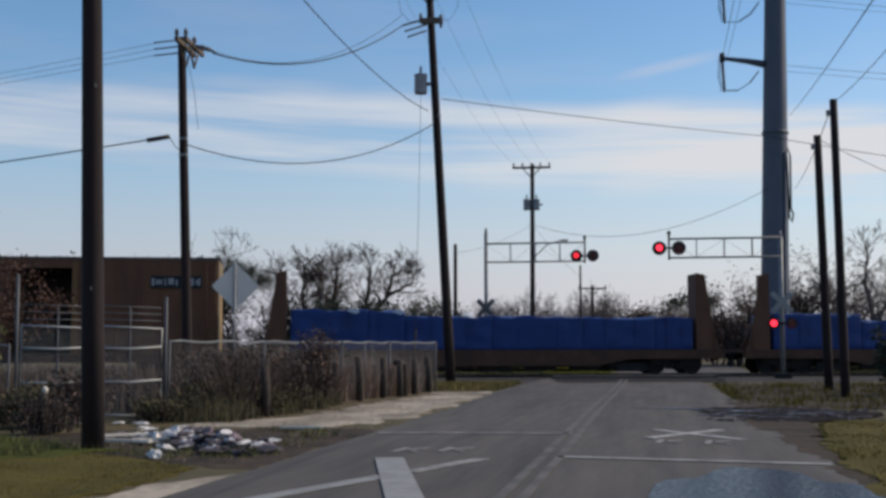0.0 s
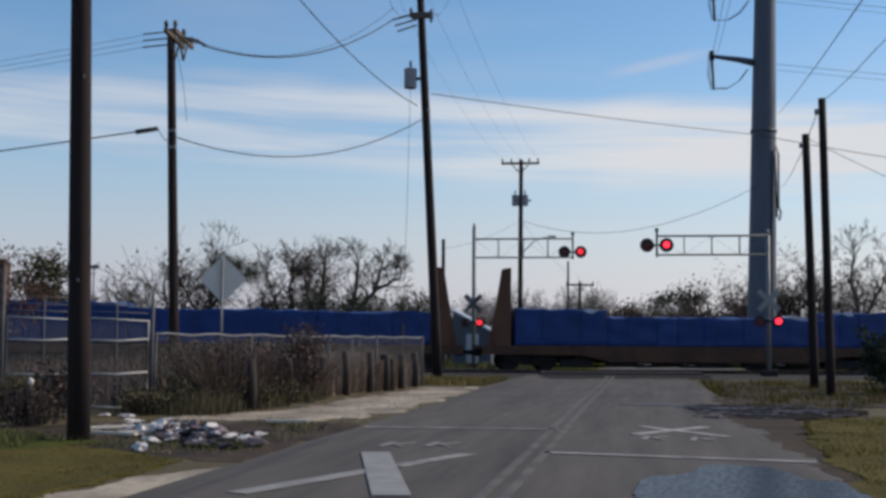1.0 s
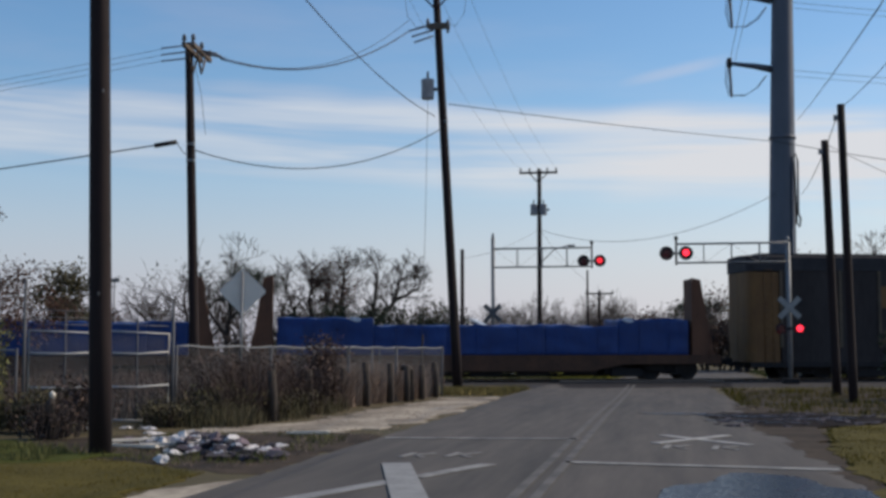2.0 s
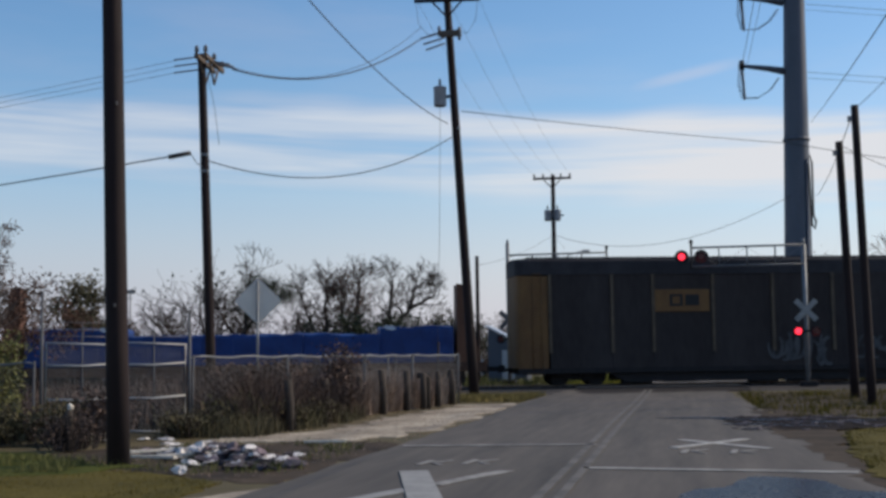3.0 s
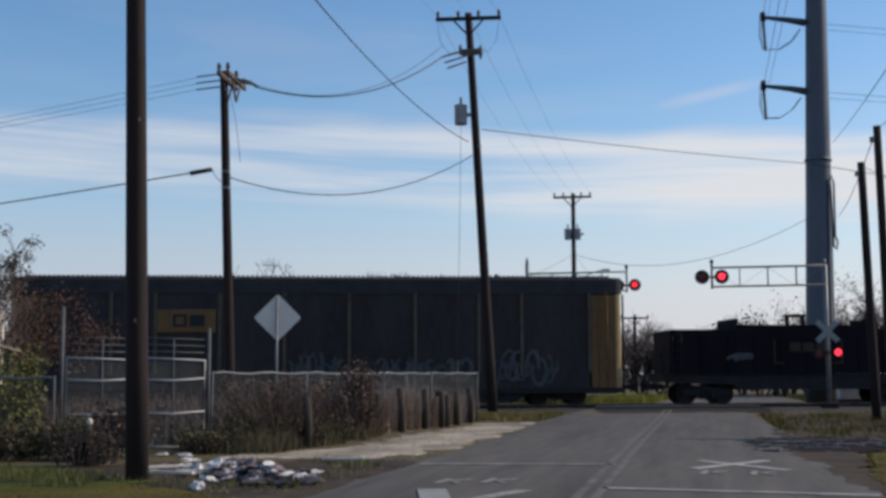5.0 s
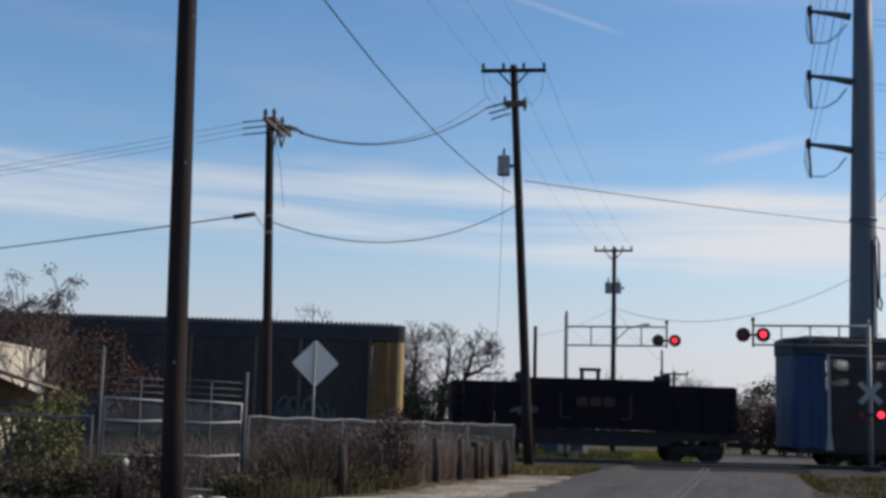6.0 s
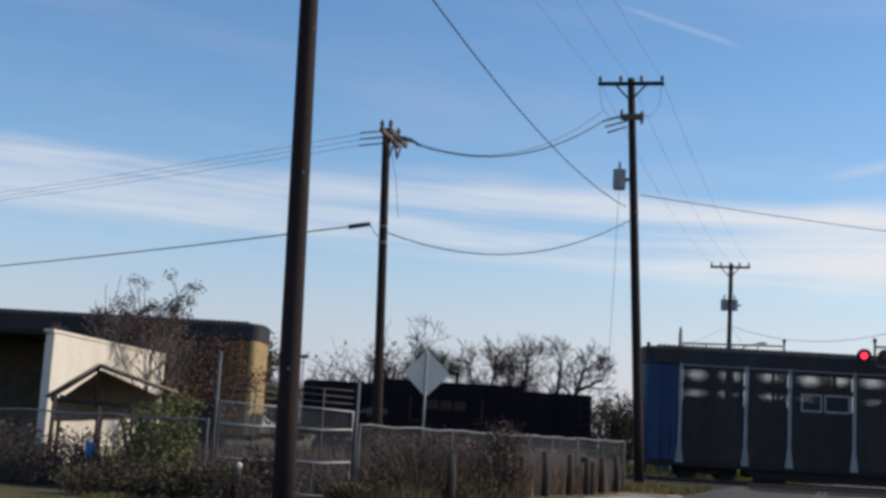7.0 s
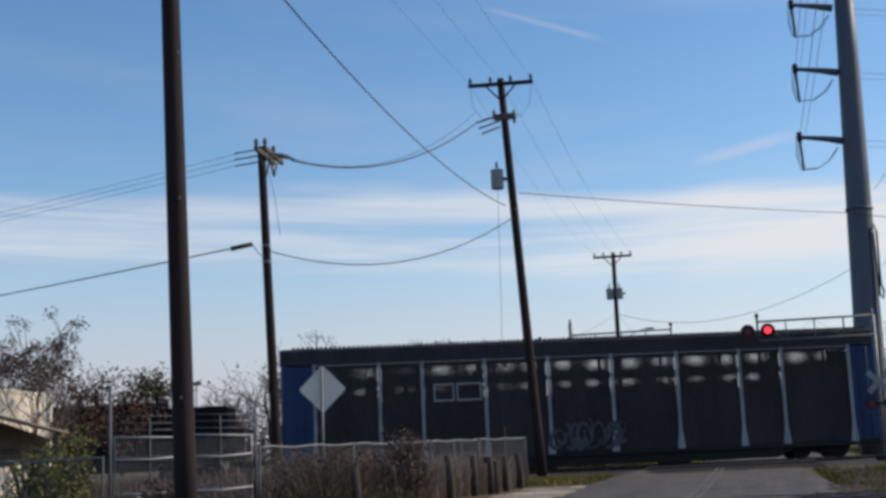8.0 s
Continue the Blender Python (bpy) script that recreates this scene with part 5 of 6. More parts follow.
def fence_run(pts, h, label, post_h=None, gap=0.09, lean=0.0, step=2.6, rail=True, strands=0):
    f = thing("chain_link_fence", (0, 0, 0), label, "fence", "chain-link fences")
    for a, b in zip(pts, pts[1:]):
        a, b = Vector((*a, 0)), Vector((*b, 0))
        n = max(1, round((b - a).length / step))
        for i in range(n + 1):
            p = a.lerp(b, i / n)
            part("post", tb([p - Vector((0, 0, 0.1)), p + Vector((lean * random.uniform(-1, 1), 0, (post_h or h) + random.uniform(0, 0.05)))], 0.024, 8), M_GALVDK, f)
        if rail:
            m = [a.lerp(b, i / 8) + Vector((0, 0, h + 0.02 * math.sin(i * 1.7))) for i in range(9)]
            part("top_rail", tb(m, 0.021, 6), M_GALV, f)
        for k in range(strands):
            part("barbed_strand", tb(sag_points(a + Vector((0, 0, h + 0.13 + 0.13 * k)), b + Vector((0, 0, h + 0.13 + 0.13 * k)), 0.03, 6), 0.006, 4), M_GALV, f)
        chain_mesh(f, a, b, 0.05, h - 0.02, gap)
    return f


def gate(a, b, h, label):
    """A double-leaf gate of pipe and woven wire, with tall posts at both sides."""
    g = thing("chain_link_gate", (0, 0, 0), label, "gate")
    a, b = Vector((*a, 0)), Vector((*b, 0))
    for p, top in ((a, 2.75), (b, 2.38)):
        part("gate_post", tb([p - Vector((0, 0, 0.1)), p + Vector((0, 0, top))], 0.032, 10), M_GALVDK, g)
    d = (b - a).normalized()
    cuts = [(a + d * 0.08, a.lerp(b, 0.52)), (a.lerp(b, 0.545), b - d * 0.08)]
    for k, (p, q) in enumerate(cuts):
        leaf = part("leaf_frame", tb([p + Vector((0, 0, 0.1)), p + Vector((0, 0, h)), q + Vector((0, 0, h - 0.05)), q + Vector((0, 0, 0.06)), p + Vector((0, 0, 0.1))], 0.027, 8), M_PIPE, g)
        for z in (0.74, 1.38):
            part("cross_rail", tb([p + Vector((0, 0, z)), p.lerp(q, 0.5) + Vector((0, 0, z - 0.02)), q + Vector((0, 0, z + 0.02))], 0.022, 6), M_PIPE, leaf)
        m = p.lerp(q, 0.48)
        part("stile", tb([m + Vector((0, 0, 0.08)), m + Vector((0, 0, h + 0.35))], 0.016, 6), M_GALVDK, leaf)
        for zz in range(3):
            part("barbed_strand", tb([p + Vector((0, 0, h + 0.13 + 0.13 * zz)), q + Vector((0, 0, h + 0.1 + 0.13 * zz))], 0.006, 4), M_GALV, leaf)
        chain_mesh(leaf, p, q, 0.08, h - 0.03, 0.07, 0.0026)
    return g


gate((-11.72, 21.42), (-9.53, 23.19), 1.80, "galvanised chain-link gate with three rails and barbed strands")
fence_run([(-9.53, 23.3), (-8.75, 27.0), (-8.15, 31.5), (-7.75, 35.5), (-7.05, 39.2)], 1.50, "low sagging chain-link fence overgrown with dead weeds", gap=0.10, lean=0.06)
fence_run([(-7.05, 39.25), (-9.5, 41.0), (-14.0, 43.0)], 1.50, "chain-link fence turning away along the railway", gap=0.12)
fence_run([(-11.8, 21.3), (-13.4, 21.2), (-17.0, 20.6), (-23.0, 19.8)], 1.42, "chain-link yard fence with a bent top rail", gap=0.10)

# stubby timber posts along the apron
rnd = random.Random(77)
for i, (x, y, h) in enumerate(((-9.45, 26.6, 1.05), (-7.95, 24.6, 1.02), (-8.15, 28.0, 0.98), (-7.98, 30.3, 0.98), (-7.72, 31.8, 1.12), (-7.55, 33.9, 1.08), (-7.27, 34.8, 0.95), (-7.2, 36.6, 1.0), (-7.1, 38.4, 1.05))):
    p = tagged(part("timber_post", tb([(0, 0, -0.1), (0.01, 0, h * 0.5), (rnd.uniform(-.05, .05), 0, h)], [0.10, 0.095, 0.085], 9), M_POST, None), "short weathered dark timber post beside the fence", "post", "timber posts")
    p.location = (x, y, 0)
pipe = tagged(part("bent_pipe", tb([(0, 0, -0.1), (0, 0, 0.85), (-0.12, 0, 0.95), (-0.3, 0, 0.92)], [0.09, 0.085, 0.08, 0.08], 8), M_POST, None), "dark bent vent pipe beside the fence", "pipe")
pipe.location = (-7.2, 35.1, 0)
stake = tagged(part("stake", tb([(0, 0, 0), (-0.1, 0, 1.15)], 0.03, 6), M_POST, None), "thin leaning pale wooden stake", "stake")
stake.location = (-7.85, 24.7, 0)

# diamond sign seen from behind
sign = thing("diamond_sign", (-11.67, 33.3, 0), "plain grey back of a diamond warning sign on a steel post", "road sign")
s = 0.645
bm = bmesh.new()
corners = []
for k in range(4):
    a = math.pi / 2 * k
    for q in (-0.035, 0.035):
        corners.append((s * math.cos(a) * (1 - abs(q) * 0.6) - q * math.sin(a), s * math.sin(a) * (1 - abs(q) * 0.6) + q * math.cos(a)))
prism(bm, corners, "y", -0.004, 0.004)
panel = part("sign_panel", bm, M_SIGNBACK, sign, "bare aluminium back of the panel")
panel.matrix_basis = pose(0, 0.05, 3.08, 0, 0, 20)
part("bolt", tb([(0, -0.02, 0.28), (0, 0.0, 0.28)], 0.02, 6), M_GALV, panel)
part("bolt", tb([(0, -0.02, -0.28), (0, 0.0, -0.28)], 0.02, 6), M_GALV, panel)
part("sign_post", tb([(0, 0, 0), (0, 0, 3.65)], 0.035, 8), M_GALV, sign)


# ---- plants ----
def grow(rnd, p, d, length, r, depth, out, tips, spread, rise, wob=0.2, kidset=(2, 3, 4)):
    """One limb and, from along it, its side limbs; each bends a little upwards."""
    n = 5
    pts, rad, ways = [p.copy()], [r], [d.copy()]
    bend = Vector((rnd.uniform(-1, 1), rnd.uniform(-1, 1), 0)) * wob * 0.6
    for i in range(n):
        d = (d + bend + Vector((rnd.uniform(-1, 1), rnd.uniform(-1, 1), rnd.uniform(-0.4, 0.8) * rise)) * wob).normalized()
        p = p + d * length / n
        pts.append(p.copy())
        ways.append(d.copy())
        rad.append(r * (1 - 0.42 * (i + 1) / n))
    out.append((pts, rad, depth))
    if depth == 0:
        tips.append(p.copy())
        return
    kids = rnd.choice(kidset)
    for k in range(kids):
        i = n if k == 0 else rnd.choice((2, 3, 4, 5))
        w = ways[i]
        side = w.cross(Vector((rnd.uniform(-1, 1), rnd.uniform(-1, 1), rnd.uniform(-1, 1)))).normalized()
        s = spread * (0.4 if k == 0 else rnd.uniform(0.8, 1.25))
        nd = (w * (1 - s * 0.6) + side * s + Vector((0, 0, 0.12 * rise))).normalized()
        grow(rnd, pts[i], nd, length * rnd.uniform(0.58, 0.86), rad[i] * rnd.uniform(0.58, 0.85) if k else rad[i] * 0.9, depth - 1, out, tips, spread, rise, wob, kidset)


def limbs_mesh(name, limbs, material, parent, rmin):
    verts, faces = [], []
    for pts, rad, depth in limbs:
        seg = 6 if depth > 2 else 3
        rows = []
        for i, p in enumerate(pts):
            d = (pts[min(i + 1, len(pts) - 1)] - pts[max(i - 1, 0)]).normalized()
            u = d.cross(Vector((0.3, 0.2, 1)) if abs(d.z) < 0.9 else Vector((0, 1, 0))).normalized()
            w = d.cross(u)
            r = max(rad[i], rmin)
            rows.append(len(verts))
            verts += [p + (u * math.cos(2 * math.pi * k / seg) + w * math.sin(2 * math.pi * k / seg)) * r for k in range(seg)]
        for a, b in zip(rows, rows[1:]):
            faces += [(a + k, a + (k + 1) % seg, b + (k + 1) % seg, b + k) for k in range(seg)]
    return raw(name, verts, faces, material, parent, True)


def leaf_mesh(name, spots, per, size, spread, material, parent, rnd):
    verts, faces = [], []
    for c in spots:
        for _ in range(per):
            o = c + Vector((rnd.gauss(0, spread), rnd.gauss(0, spread), rnd.gauss(0, spread * 0.8)))
            u = Vector((rnd.uniform(-1, 1), rnd.uniform(-1, 1), rnd.uniform(-1, 1))).normalized()
            v = u.cross(Vector((rnd.uniform(-1, 1), rnd.uniform(-1, 1), rnd.uniform(-1, 1)))).normalized()
            s = size * rnd.uniform(0.6, 1.4)
            i = len(verts)
            verts += [o - u * s, o + v * s * 0.5, o + u * s, o - v * s * 0.5]
            faces.append((i, i + 1, i + 2, i + 3))
    return raw(name, verts, faces, material, parent)


def tree(at, height, seed, label, stems=1, depth=5, spread=0.5, bark=None, leaf=None, per=8, size=0.06, lspread=0.15, rmin=0.008, trunk=None, group="bare trees", keep=1.0, rise=0.5, low=0.0):
    rnd = random.Random(seed)
    limbs, tips = [], []
    for k in range(stems):
        d = Vector((rnd.uniform(-0.25, 0.25) * (stems > 1) * 1.6, rnd.uniform(-0.25, 0.25) * (stems > 1), 1)).normalized()
        grow(rnd, Vector((rnd.uniform(-.1, .1) * stems, rnd.uniform(-.1, .1) * stems, -0.1)), d, height * 0.36, (trunk or height * 0.024), depth, limbs, tips, spread, rise, 0.2, (3, 4, 4) if depth < 4 else (2, 3, 4))
    top = max(p.z for pts, *_ in limbs for p in pts)
    k = height / top
    limbs = [([p * k for p in pts], [r * k for r in rad], dep) for pts, rad, dep in limbs]
    tips = [p * k for p in tips]
    t = thing("tree", at, label, "tree", group)
    t.rotation_euler[2] = rnd.uniform(0, 6.28)
    big = [l for l in limbs if l[2] >= depth - 1]
    limbs_mesh("trunk", big, bark or M_BARK, t, rmin)
    limbs_mesh("crown", [l for l in limbs if l[2] < depth - 1], bark or M_BARK, t, rmin)
    if leaf:
        spots = [p for p in tips if rnd.random() < keep and p.z > height * low]
        leaf_mesh("foliage", spots, per, size, lspread, leaf, t, rnd)["kind"] = "stuff"
    return t


def old_tree(at, stems, seed, label, bark, depth=3, leaf=None, clump=(0, 0, 0), reach=0.62, rmin=0.016):
    """A tree whose main stems follow given lines of (x, y, z), each with a radius at its foot; side limbs grow out of them."""
    rnd = random.Random(seed)
    t = thing("tree", at, label, "tree", "bare trees")
    big, fine, tips = [], [], []
    for line, r in stems:
        pts = []
        for a, b in zip(line, line[1:]):
            a, b = Vector((a[0], a[1], a[2] * 0.88)), Vector((b[0], b[1], b[2] * 0.88))
            for k in range(4):
                pts.append(a.lerp(b, k / 4) + Vector((rnd.uniform(-.06, .06), rnd.uniform(-.06, .06), 0)))
        pts.append(b.copy())
        n = len(pts)
        rad = [r * (1 - 0.75 * k / (n - 1)) for k in range(n)]
        big.append((pts, rad, 9))
        for k in range(n // 4, n):
            for _ in range(2 if k < n - 1 else 3):
                w = (pts[k] - pts[k - 1]).normalized()
                side = w.cross(Vector((rnd.uniform(-1, 1), rnd.uniform(-1, 1), rnd.uniform(-1, 1)))).normalized()
                d = (w * 0.5 + side * 0.75 + Vector((0, 0, 0.32))).normalized()
                grow(rnd, pts[k], d, reach * rnd.uniform(0.8, 1.5), max(rad[k] * 0.5, 0.03), depth, fine, tips, 0.6, 0.7, 0.2, (2, 3, 3))
    limbs_mesh("trunk", big, bark, t, rmin)
    limbs_mesh("crown", fine, bark, t, rmin)
    if leaf:
        c = Vector(clump)
        spots = [p for p in tips if (p - c).length < 1.5 + rnd.uniform(0, 0.7)]
        leaf_mesh("foliage", spots, 22, 0.045, 0.30, leaf, t, rnd)["kind"] = "stuff"
    return t


old_tree((-22.3, 77.0, 0), [(((0, 0, -0.1), (0.1, 0, 2.5), (-0.2, 0.1, 5.0), (0.0, 0, 7.2)), 0.20), (((0.1, 0, 2.0), (-1.2, 0.3, 4.2), (-1.9, 0.3, 6.4)), 0.13)], 301, "tall slender bare winter tree with fine upright branches", M_BARKDK)
old_tree((-20.4, 76.5, 0), [(((0, 0, -0.1), (0.05, 0, 3.0), (0.2, 0, 5.5), (0.3, 0.1, 7.4)), 0.24), (((0.05, 0, 2.6), (-0.7, -0.2, 4.6), (-0.8, -0.2, 6.4)), 0.14)], 302, "bare tree choked with withered reddish-brown vine", M_BARKDK, 3, M_LEAFBR, (0.1, 0, 5.6))
old_tree((-18.9, 77.5, 0), [(((0, 0, -0.1), (0.15, 0, 2.0), (0.5, 0.1, 4.6), (0.8, 0, 7.4)), 0.26), (((0.1, 0, 1.8), (0.9, -0.1, 3.9), (2.0, -0.2, 5.2), (3.6, -0.3, 6.1)), 0.24), (((1.9, -0.2, 5.1), (2.3, -0.2, 6.6), (2.9, -0.3, 7.0)), 0.12)], 303, "bare spreading winter tree with one long heavy limb", M_BARKDK)

# bare trees beyond the tracks
old_tree((-26.2, 72.0, 0), [(((0, 0, -0.1), (0.1, 0, 2.6), (0.3, 0, 5.2), (0.5, 0.1, 7.6)), 0.22), (((0.1, 0, 2.4), (-1.3, 0.2, 4.6), (-2.0, 0.2, 5.9)), 0.14), (((0.2, 0, 3.6), (1.4, -0.1, 5.4), (2.2, -0.1, 5.6)), 0.13)], 304, "dark bare tree with a few drooping leaves", M_BARKDK, 3, M_LEAFDK, (1.6, 0, 5.0))
old_tree((13.9, 84.5, 0), [(((0, 0, -0.1), (-0.1, 0, 3.2), (-0.6, 0, 6.0), (-0.4, 0.1, 8.6)), 0.20), (((-0.1, 0, 3.0), (1.2, 0.1, 5.6), (2.0, 0.1, 7.8)), 0.15)], 305, "pale bare tree with forking limbs", M_BARK)
T1 = tree((-25.6, 82.0, 0), 6.4, 3, "wide bare winter tree with dark tangled branches", 3, 5, 0.62, M_BARKDK, rmin=0.015, trunk=0.27, rise=0.6)
T2 = tree((-36.6, 84.5, 0), 6.4, 8, "bare branching winter tree beyond the tracks", 2, 5, 0.72, M_BARKDK, rmin=0.015, trunk=0.34, rise=0.5)
T3 = tree((-28.8, 76.0, 0), 6.6, 12, "twiggy dark bare tree beyond the tracks", 2, 5, 0.65, M_BARKDK, rmin=0.014, trunk=0.18, rise=0.6)
T4 = tree((-30.5, 73.0, 0), 6.0, 17, "low dark bare thicket tree", 5, 4, 0.55, M_BARKDK, rmin=0.014, trunk=0.09, rise=0.7)
# The lighter bark here paints in the haze over far trees.
T5 = tree((-13.5, 119, 0), 7.4, 23, "bare tree far beyond the tracks, paled for haze", 2, 5, 0.6, M_BARK, rmin=0.016, trunk=0.16, rise=0.6)
SRC = (T1, T2, T3, T4, T5)
rnd = random.Random(5)
for i, (x, y, sc, k) in enumerate(((-15.0, 84, 0.62, 0), (-12.6, 90, 0.5, 3), (-28.4, 80, 0.75, 1), (-34.5, 82, 0.78, 0), (-9.8, 98, 0.62, 4), (-6.2, 112, 0.75, 4), (-1.5, 125, 0.7, 4), (1.5, 130, 0.5, 3),
                                 (6.2, 98, 0.62, 1), (8.0, 96, 0.78, 0), (9.6, 92, 0.95, 2), (11.4, 90, 1.0, 1), (14.8, 86, 0.9, 4), (17.5, 84, 1.05, 2), (4.2, 118, 0.62, 3), (20, 88, 1.1, 1), (25, 92, 1.1, 0), (-41, 86, 0.8, 1), (-46, 84, 0.8, 2), (-60, 92, 0.9, 0), (-70, 90, 1.0, 1), (-17.0, 88, 0.8, 2), (-23, 88, 0.8, 1))):
    c = copy_thing(SRC[k], pose(x, y, 0, 0, 0, rnd.uniform(0, 360)))
    c.scale = (sc, sc, sc)

# leaf-bearing trees far off
tree((9.6, 84.5, 0), 7.6, 31, "tree still holding rust-brown leaves", 2, 4, 0.5, M_BARKDK, M_LEAFBR, 18, 0.07, 0.34, 0.012, group="leafy trees", keep=0.6)
tree((8.2, 92.0, 0), 5.6, 33, "small tree with rust-brown leaves", 2, 4, 0.5, M_BARKDK, M_LEAFBR, 6, 0.13, 0.3, 0.012, group="leafy trees")
tree((-52.0, 97.0, 0), 8.2, 35, "dark brownish shaggy tree with a rounded top", 1, 4, 0.6, M_BARKDK, M_OLIVE, 42, 0.16, 0.45, 0.014, group="leafy trees")
tree((-48.0, 99.0, 0), 5.2, 36, "low dark evergreen shrub tree", 2, 4, 0.6, M_BARKDK, M_LEAFBR, 12, 0.16, 0.4, 0.014, group="leafy trees")
tree((3.3, 128, 0), 6.4, 37, "small dark evergreen tree far beyond the tracks", 1, 4, 0.5, M_BARKDK, M_LEAFDK, 30, 0.16, 0.4, 0.014, group="leafy trees")
tree((-30, 76, 0), 8.5, 39, "bare tree with drooping dark leaves", 1, 4, 0.6, M_BARKDK, M_LEAFDK, 5, 0.12, 0.3, 0.014, keep=0.5, group="leafy trees")
for k, (x, y) in enumerate(((-17.3, 75), (-19.5, 74), (-21.5, 76), (-14.5, 78))):
    tree((x, y, 0), 4.3, 50 + k, "dense olive brush below the bare trees", 5, 3, 0.5, M_BARKDK, M_LEAFDK, 8, 0.10, 0.3, 0.012, group="brush")
for k, (x, y, h, l) in enumerate(((5.0, 85, 5.6, M_LEAFBR), (6.9, 90, 6.4, M_LEAFBR), (10.3, 88, 7.4, M_LEAFBR), (4.2, 110, 5.6, M_WOODS), (-15.6, 81, 4.6, M_OLIVE), (-13.2, 84, 4.2, M_OLIVE), (0.7, 127, 6.4, M_LEAFDK), (13.2, 91, 7.0, M_WOODS))):
    tree((x, y, 0), h, 140 + k, "scrubby tree with thin withered foliage beyond the tracks", 3, 4, 0.55, M_BARKDK, l, 5, 0.10, 0.3, 0.014, keep=0.6, group="scrub trees")
for k, (x, y, sc, s) in enumerate(((-11.5, 124, 0.85, 4), (-8.6, 124, 0.95, 4), (-4.7, 120, 1.05, 4), (-2.9, 122, 0.95, 4), (2.4, 118, 0.8, 4), (-16.5, 116, 0.8, 4), (-6.6, 126, 0.8, 4), (-14.6, 121, 0.9, 4))):
    c = copy_thing(SRC[s], pose(x, y, 0, 0, 0, k * 77))
    c.scale = (sc, sc, sc)
# thicket that closes the view across the railway
rnd = random.Random(66)
for k in range(10):
    tree((-4.0 + 1.35 * k, 92 + rnd.uniform(-1, 1.5), 0), rnd.uniform(3.4, 4.4), 360 + k, "dense brown winter brush across the railway", 5, 3, 0.5, M_BARKDK, M_LEAFBR if k % 3 else M_WEED, 9, 0.09, 0.32, 0.014, group="brush")
# far woods as a low band
rnd = random.Random(9)
spots = [Vector((x + rnd.uniform(-1, 1), 170 + rnd.uniform(-12, 12), rnd.uniform(0.3, 1) ** 1.5 * (6.4 + 2.2 * noise.noise(Vector((x * 0.07, 0, 0)))))) for x in np.arange(-140, 90, 0.22)]
spots += [Vector((x + rnd.uniform(-1, 1), 165 + rnd.uniform(-12, 12), rnd.uniform(0.0, 3.0))) for x in np.arange(-140, 90, 0.14)]
tagged(leaf_mesh("far_woods", spots, 18, 0.20, 0.6, M_WOODS, None, rnd), "low far winter woods, greyed for haze", "woods", kind="stuff")

# near trees by the yard
tree((-18.5, 29.6, 0), 5.35, 61, "leafless yard tree with dried seed clusters at its tips", 4, 3, 0.5, M_BARK, M_LEAFDRY, 52, 0.042, 0.10, 0.010, 0.06, "yard trees", 0.5, 1.0, 0.62)
tree((-20.7, 36.6, 0), 4.7, 64, "small yard tree with withered rust-brown leaves", 3, 3, 0.6, M_BARKDK, M_LEAFBR, 80, 0.055, 0.26, 0.009, 0.05, "yard trees", 1.0, 0.6)


def bush(at, w, h, seed, label, leaf, n=900, size=0.05, stems=26):
    rnd = random.Random(seed)
    b = thing("bush", at, label, "bush", "bushes")
    limbs = []
    for _ in range(stems):
        p = Vector((rnd.gauss(0, w * 0.3), rnd.gauss(0, w * 0.3), 0))
        q = p * 1.5 + Vector((rnd.gauss(0, w * 0.15), rnd.gauss(0, w * 0.15), h * rnd.uniform(0.6, 1.0)))
        limbs.append(([p, p.lerp(q, 0.5) + Vector((rnd.uniform(-.06, .06), 0, 0)), q], [0.012, 0.009, 0.004], 1))
    limbs_mesh("stem", limbs, M_BARKDK, b, 0.004)["kind"] = "stuff"
    spots = []
    for _ in range(n // 6):
        pts = rnd.choice(limbs)[0]
        f = rnd.uniform(0.25, 1.0)
        spots.append(pts[0].lerp(pts[2], f) + Vector((rnd.gauss(0, w * 0.1), rnd.gauss(0, w * 0.1), 0)))
    leaf_mesh("foliage", spots, 6, size, 0.09, leaf, b, rnd)["kind"] = "stuff"
    return b


bush((-12.85, 21.9, 0), 0.55, 2.1, 71, "tall green climbing shrub on the yard fence", M_LEAFGR, 3200, 0.045)
bush((-13.4, 21.5, 0), 0.4, 1.7, 72, "green shrub against the yard fence", M_LEAFGR, 1300, 0.05)
bush((-10.9, 20.7, 0), 0.6, 0.75, 73, "low brown-green tangle at the foot of the gate", M_OLIVE, 1500, 0.045)
bush((-9.95, 19.15, 0), 0.55, 0.62, 79, "brown brush heap round a stump", M_WEED, 1000, 0.03, 150)
bush((-10.1, 20.6, 0), 0.5, 0.95, 74, "dead brown brush at the foot of the gate", M_WEED, 1200, 0.045)
bush((-11.7, 20.3, 0), 0.6, 0.6, 75, "low dull olive tangle by the gate", M_OLIVE, 1300, 0.045)
for k, (x, y, w, h) in enumerate(((-9.2, 25.6, 0.6, 1.25), (-8.9, 27.4, 0.7, 1.5), (-8.25, 29.2, 0.75, 1.9), (-10.2, 27.5, 0.8, 1.4), (-9.8, 31.0, 0.9, 1.5))):
    bush((x, y, 0), w, h, 80 + k, "tangled dead brown brush grown through the fence", M_WEED, 2200, 0.05, 34)
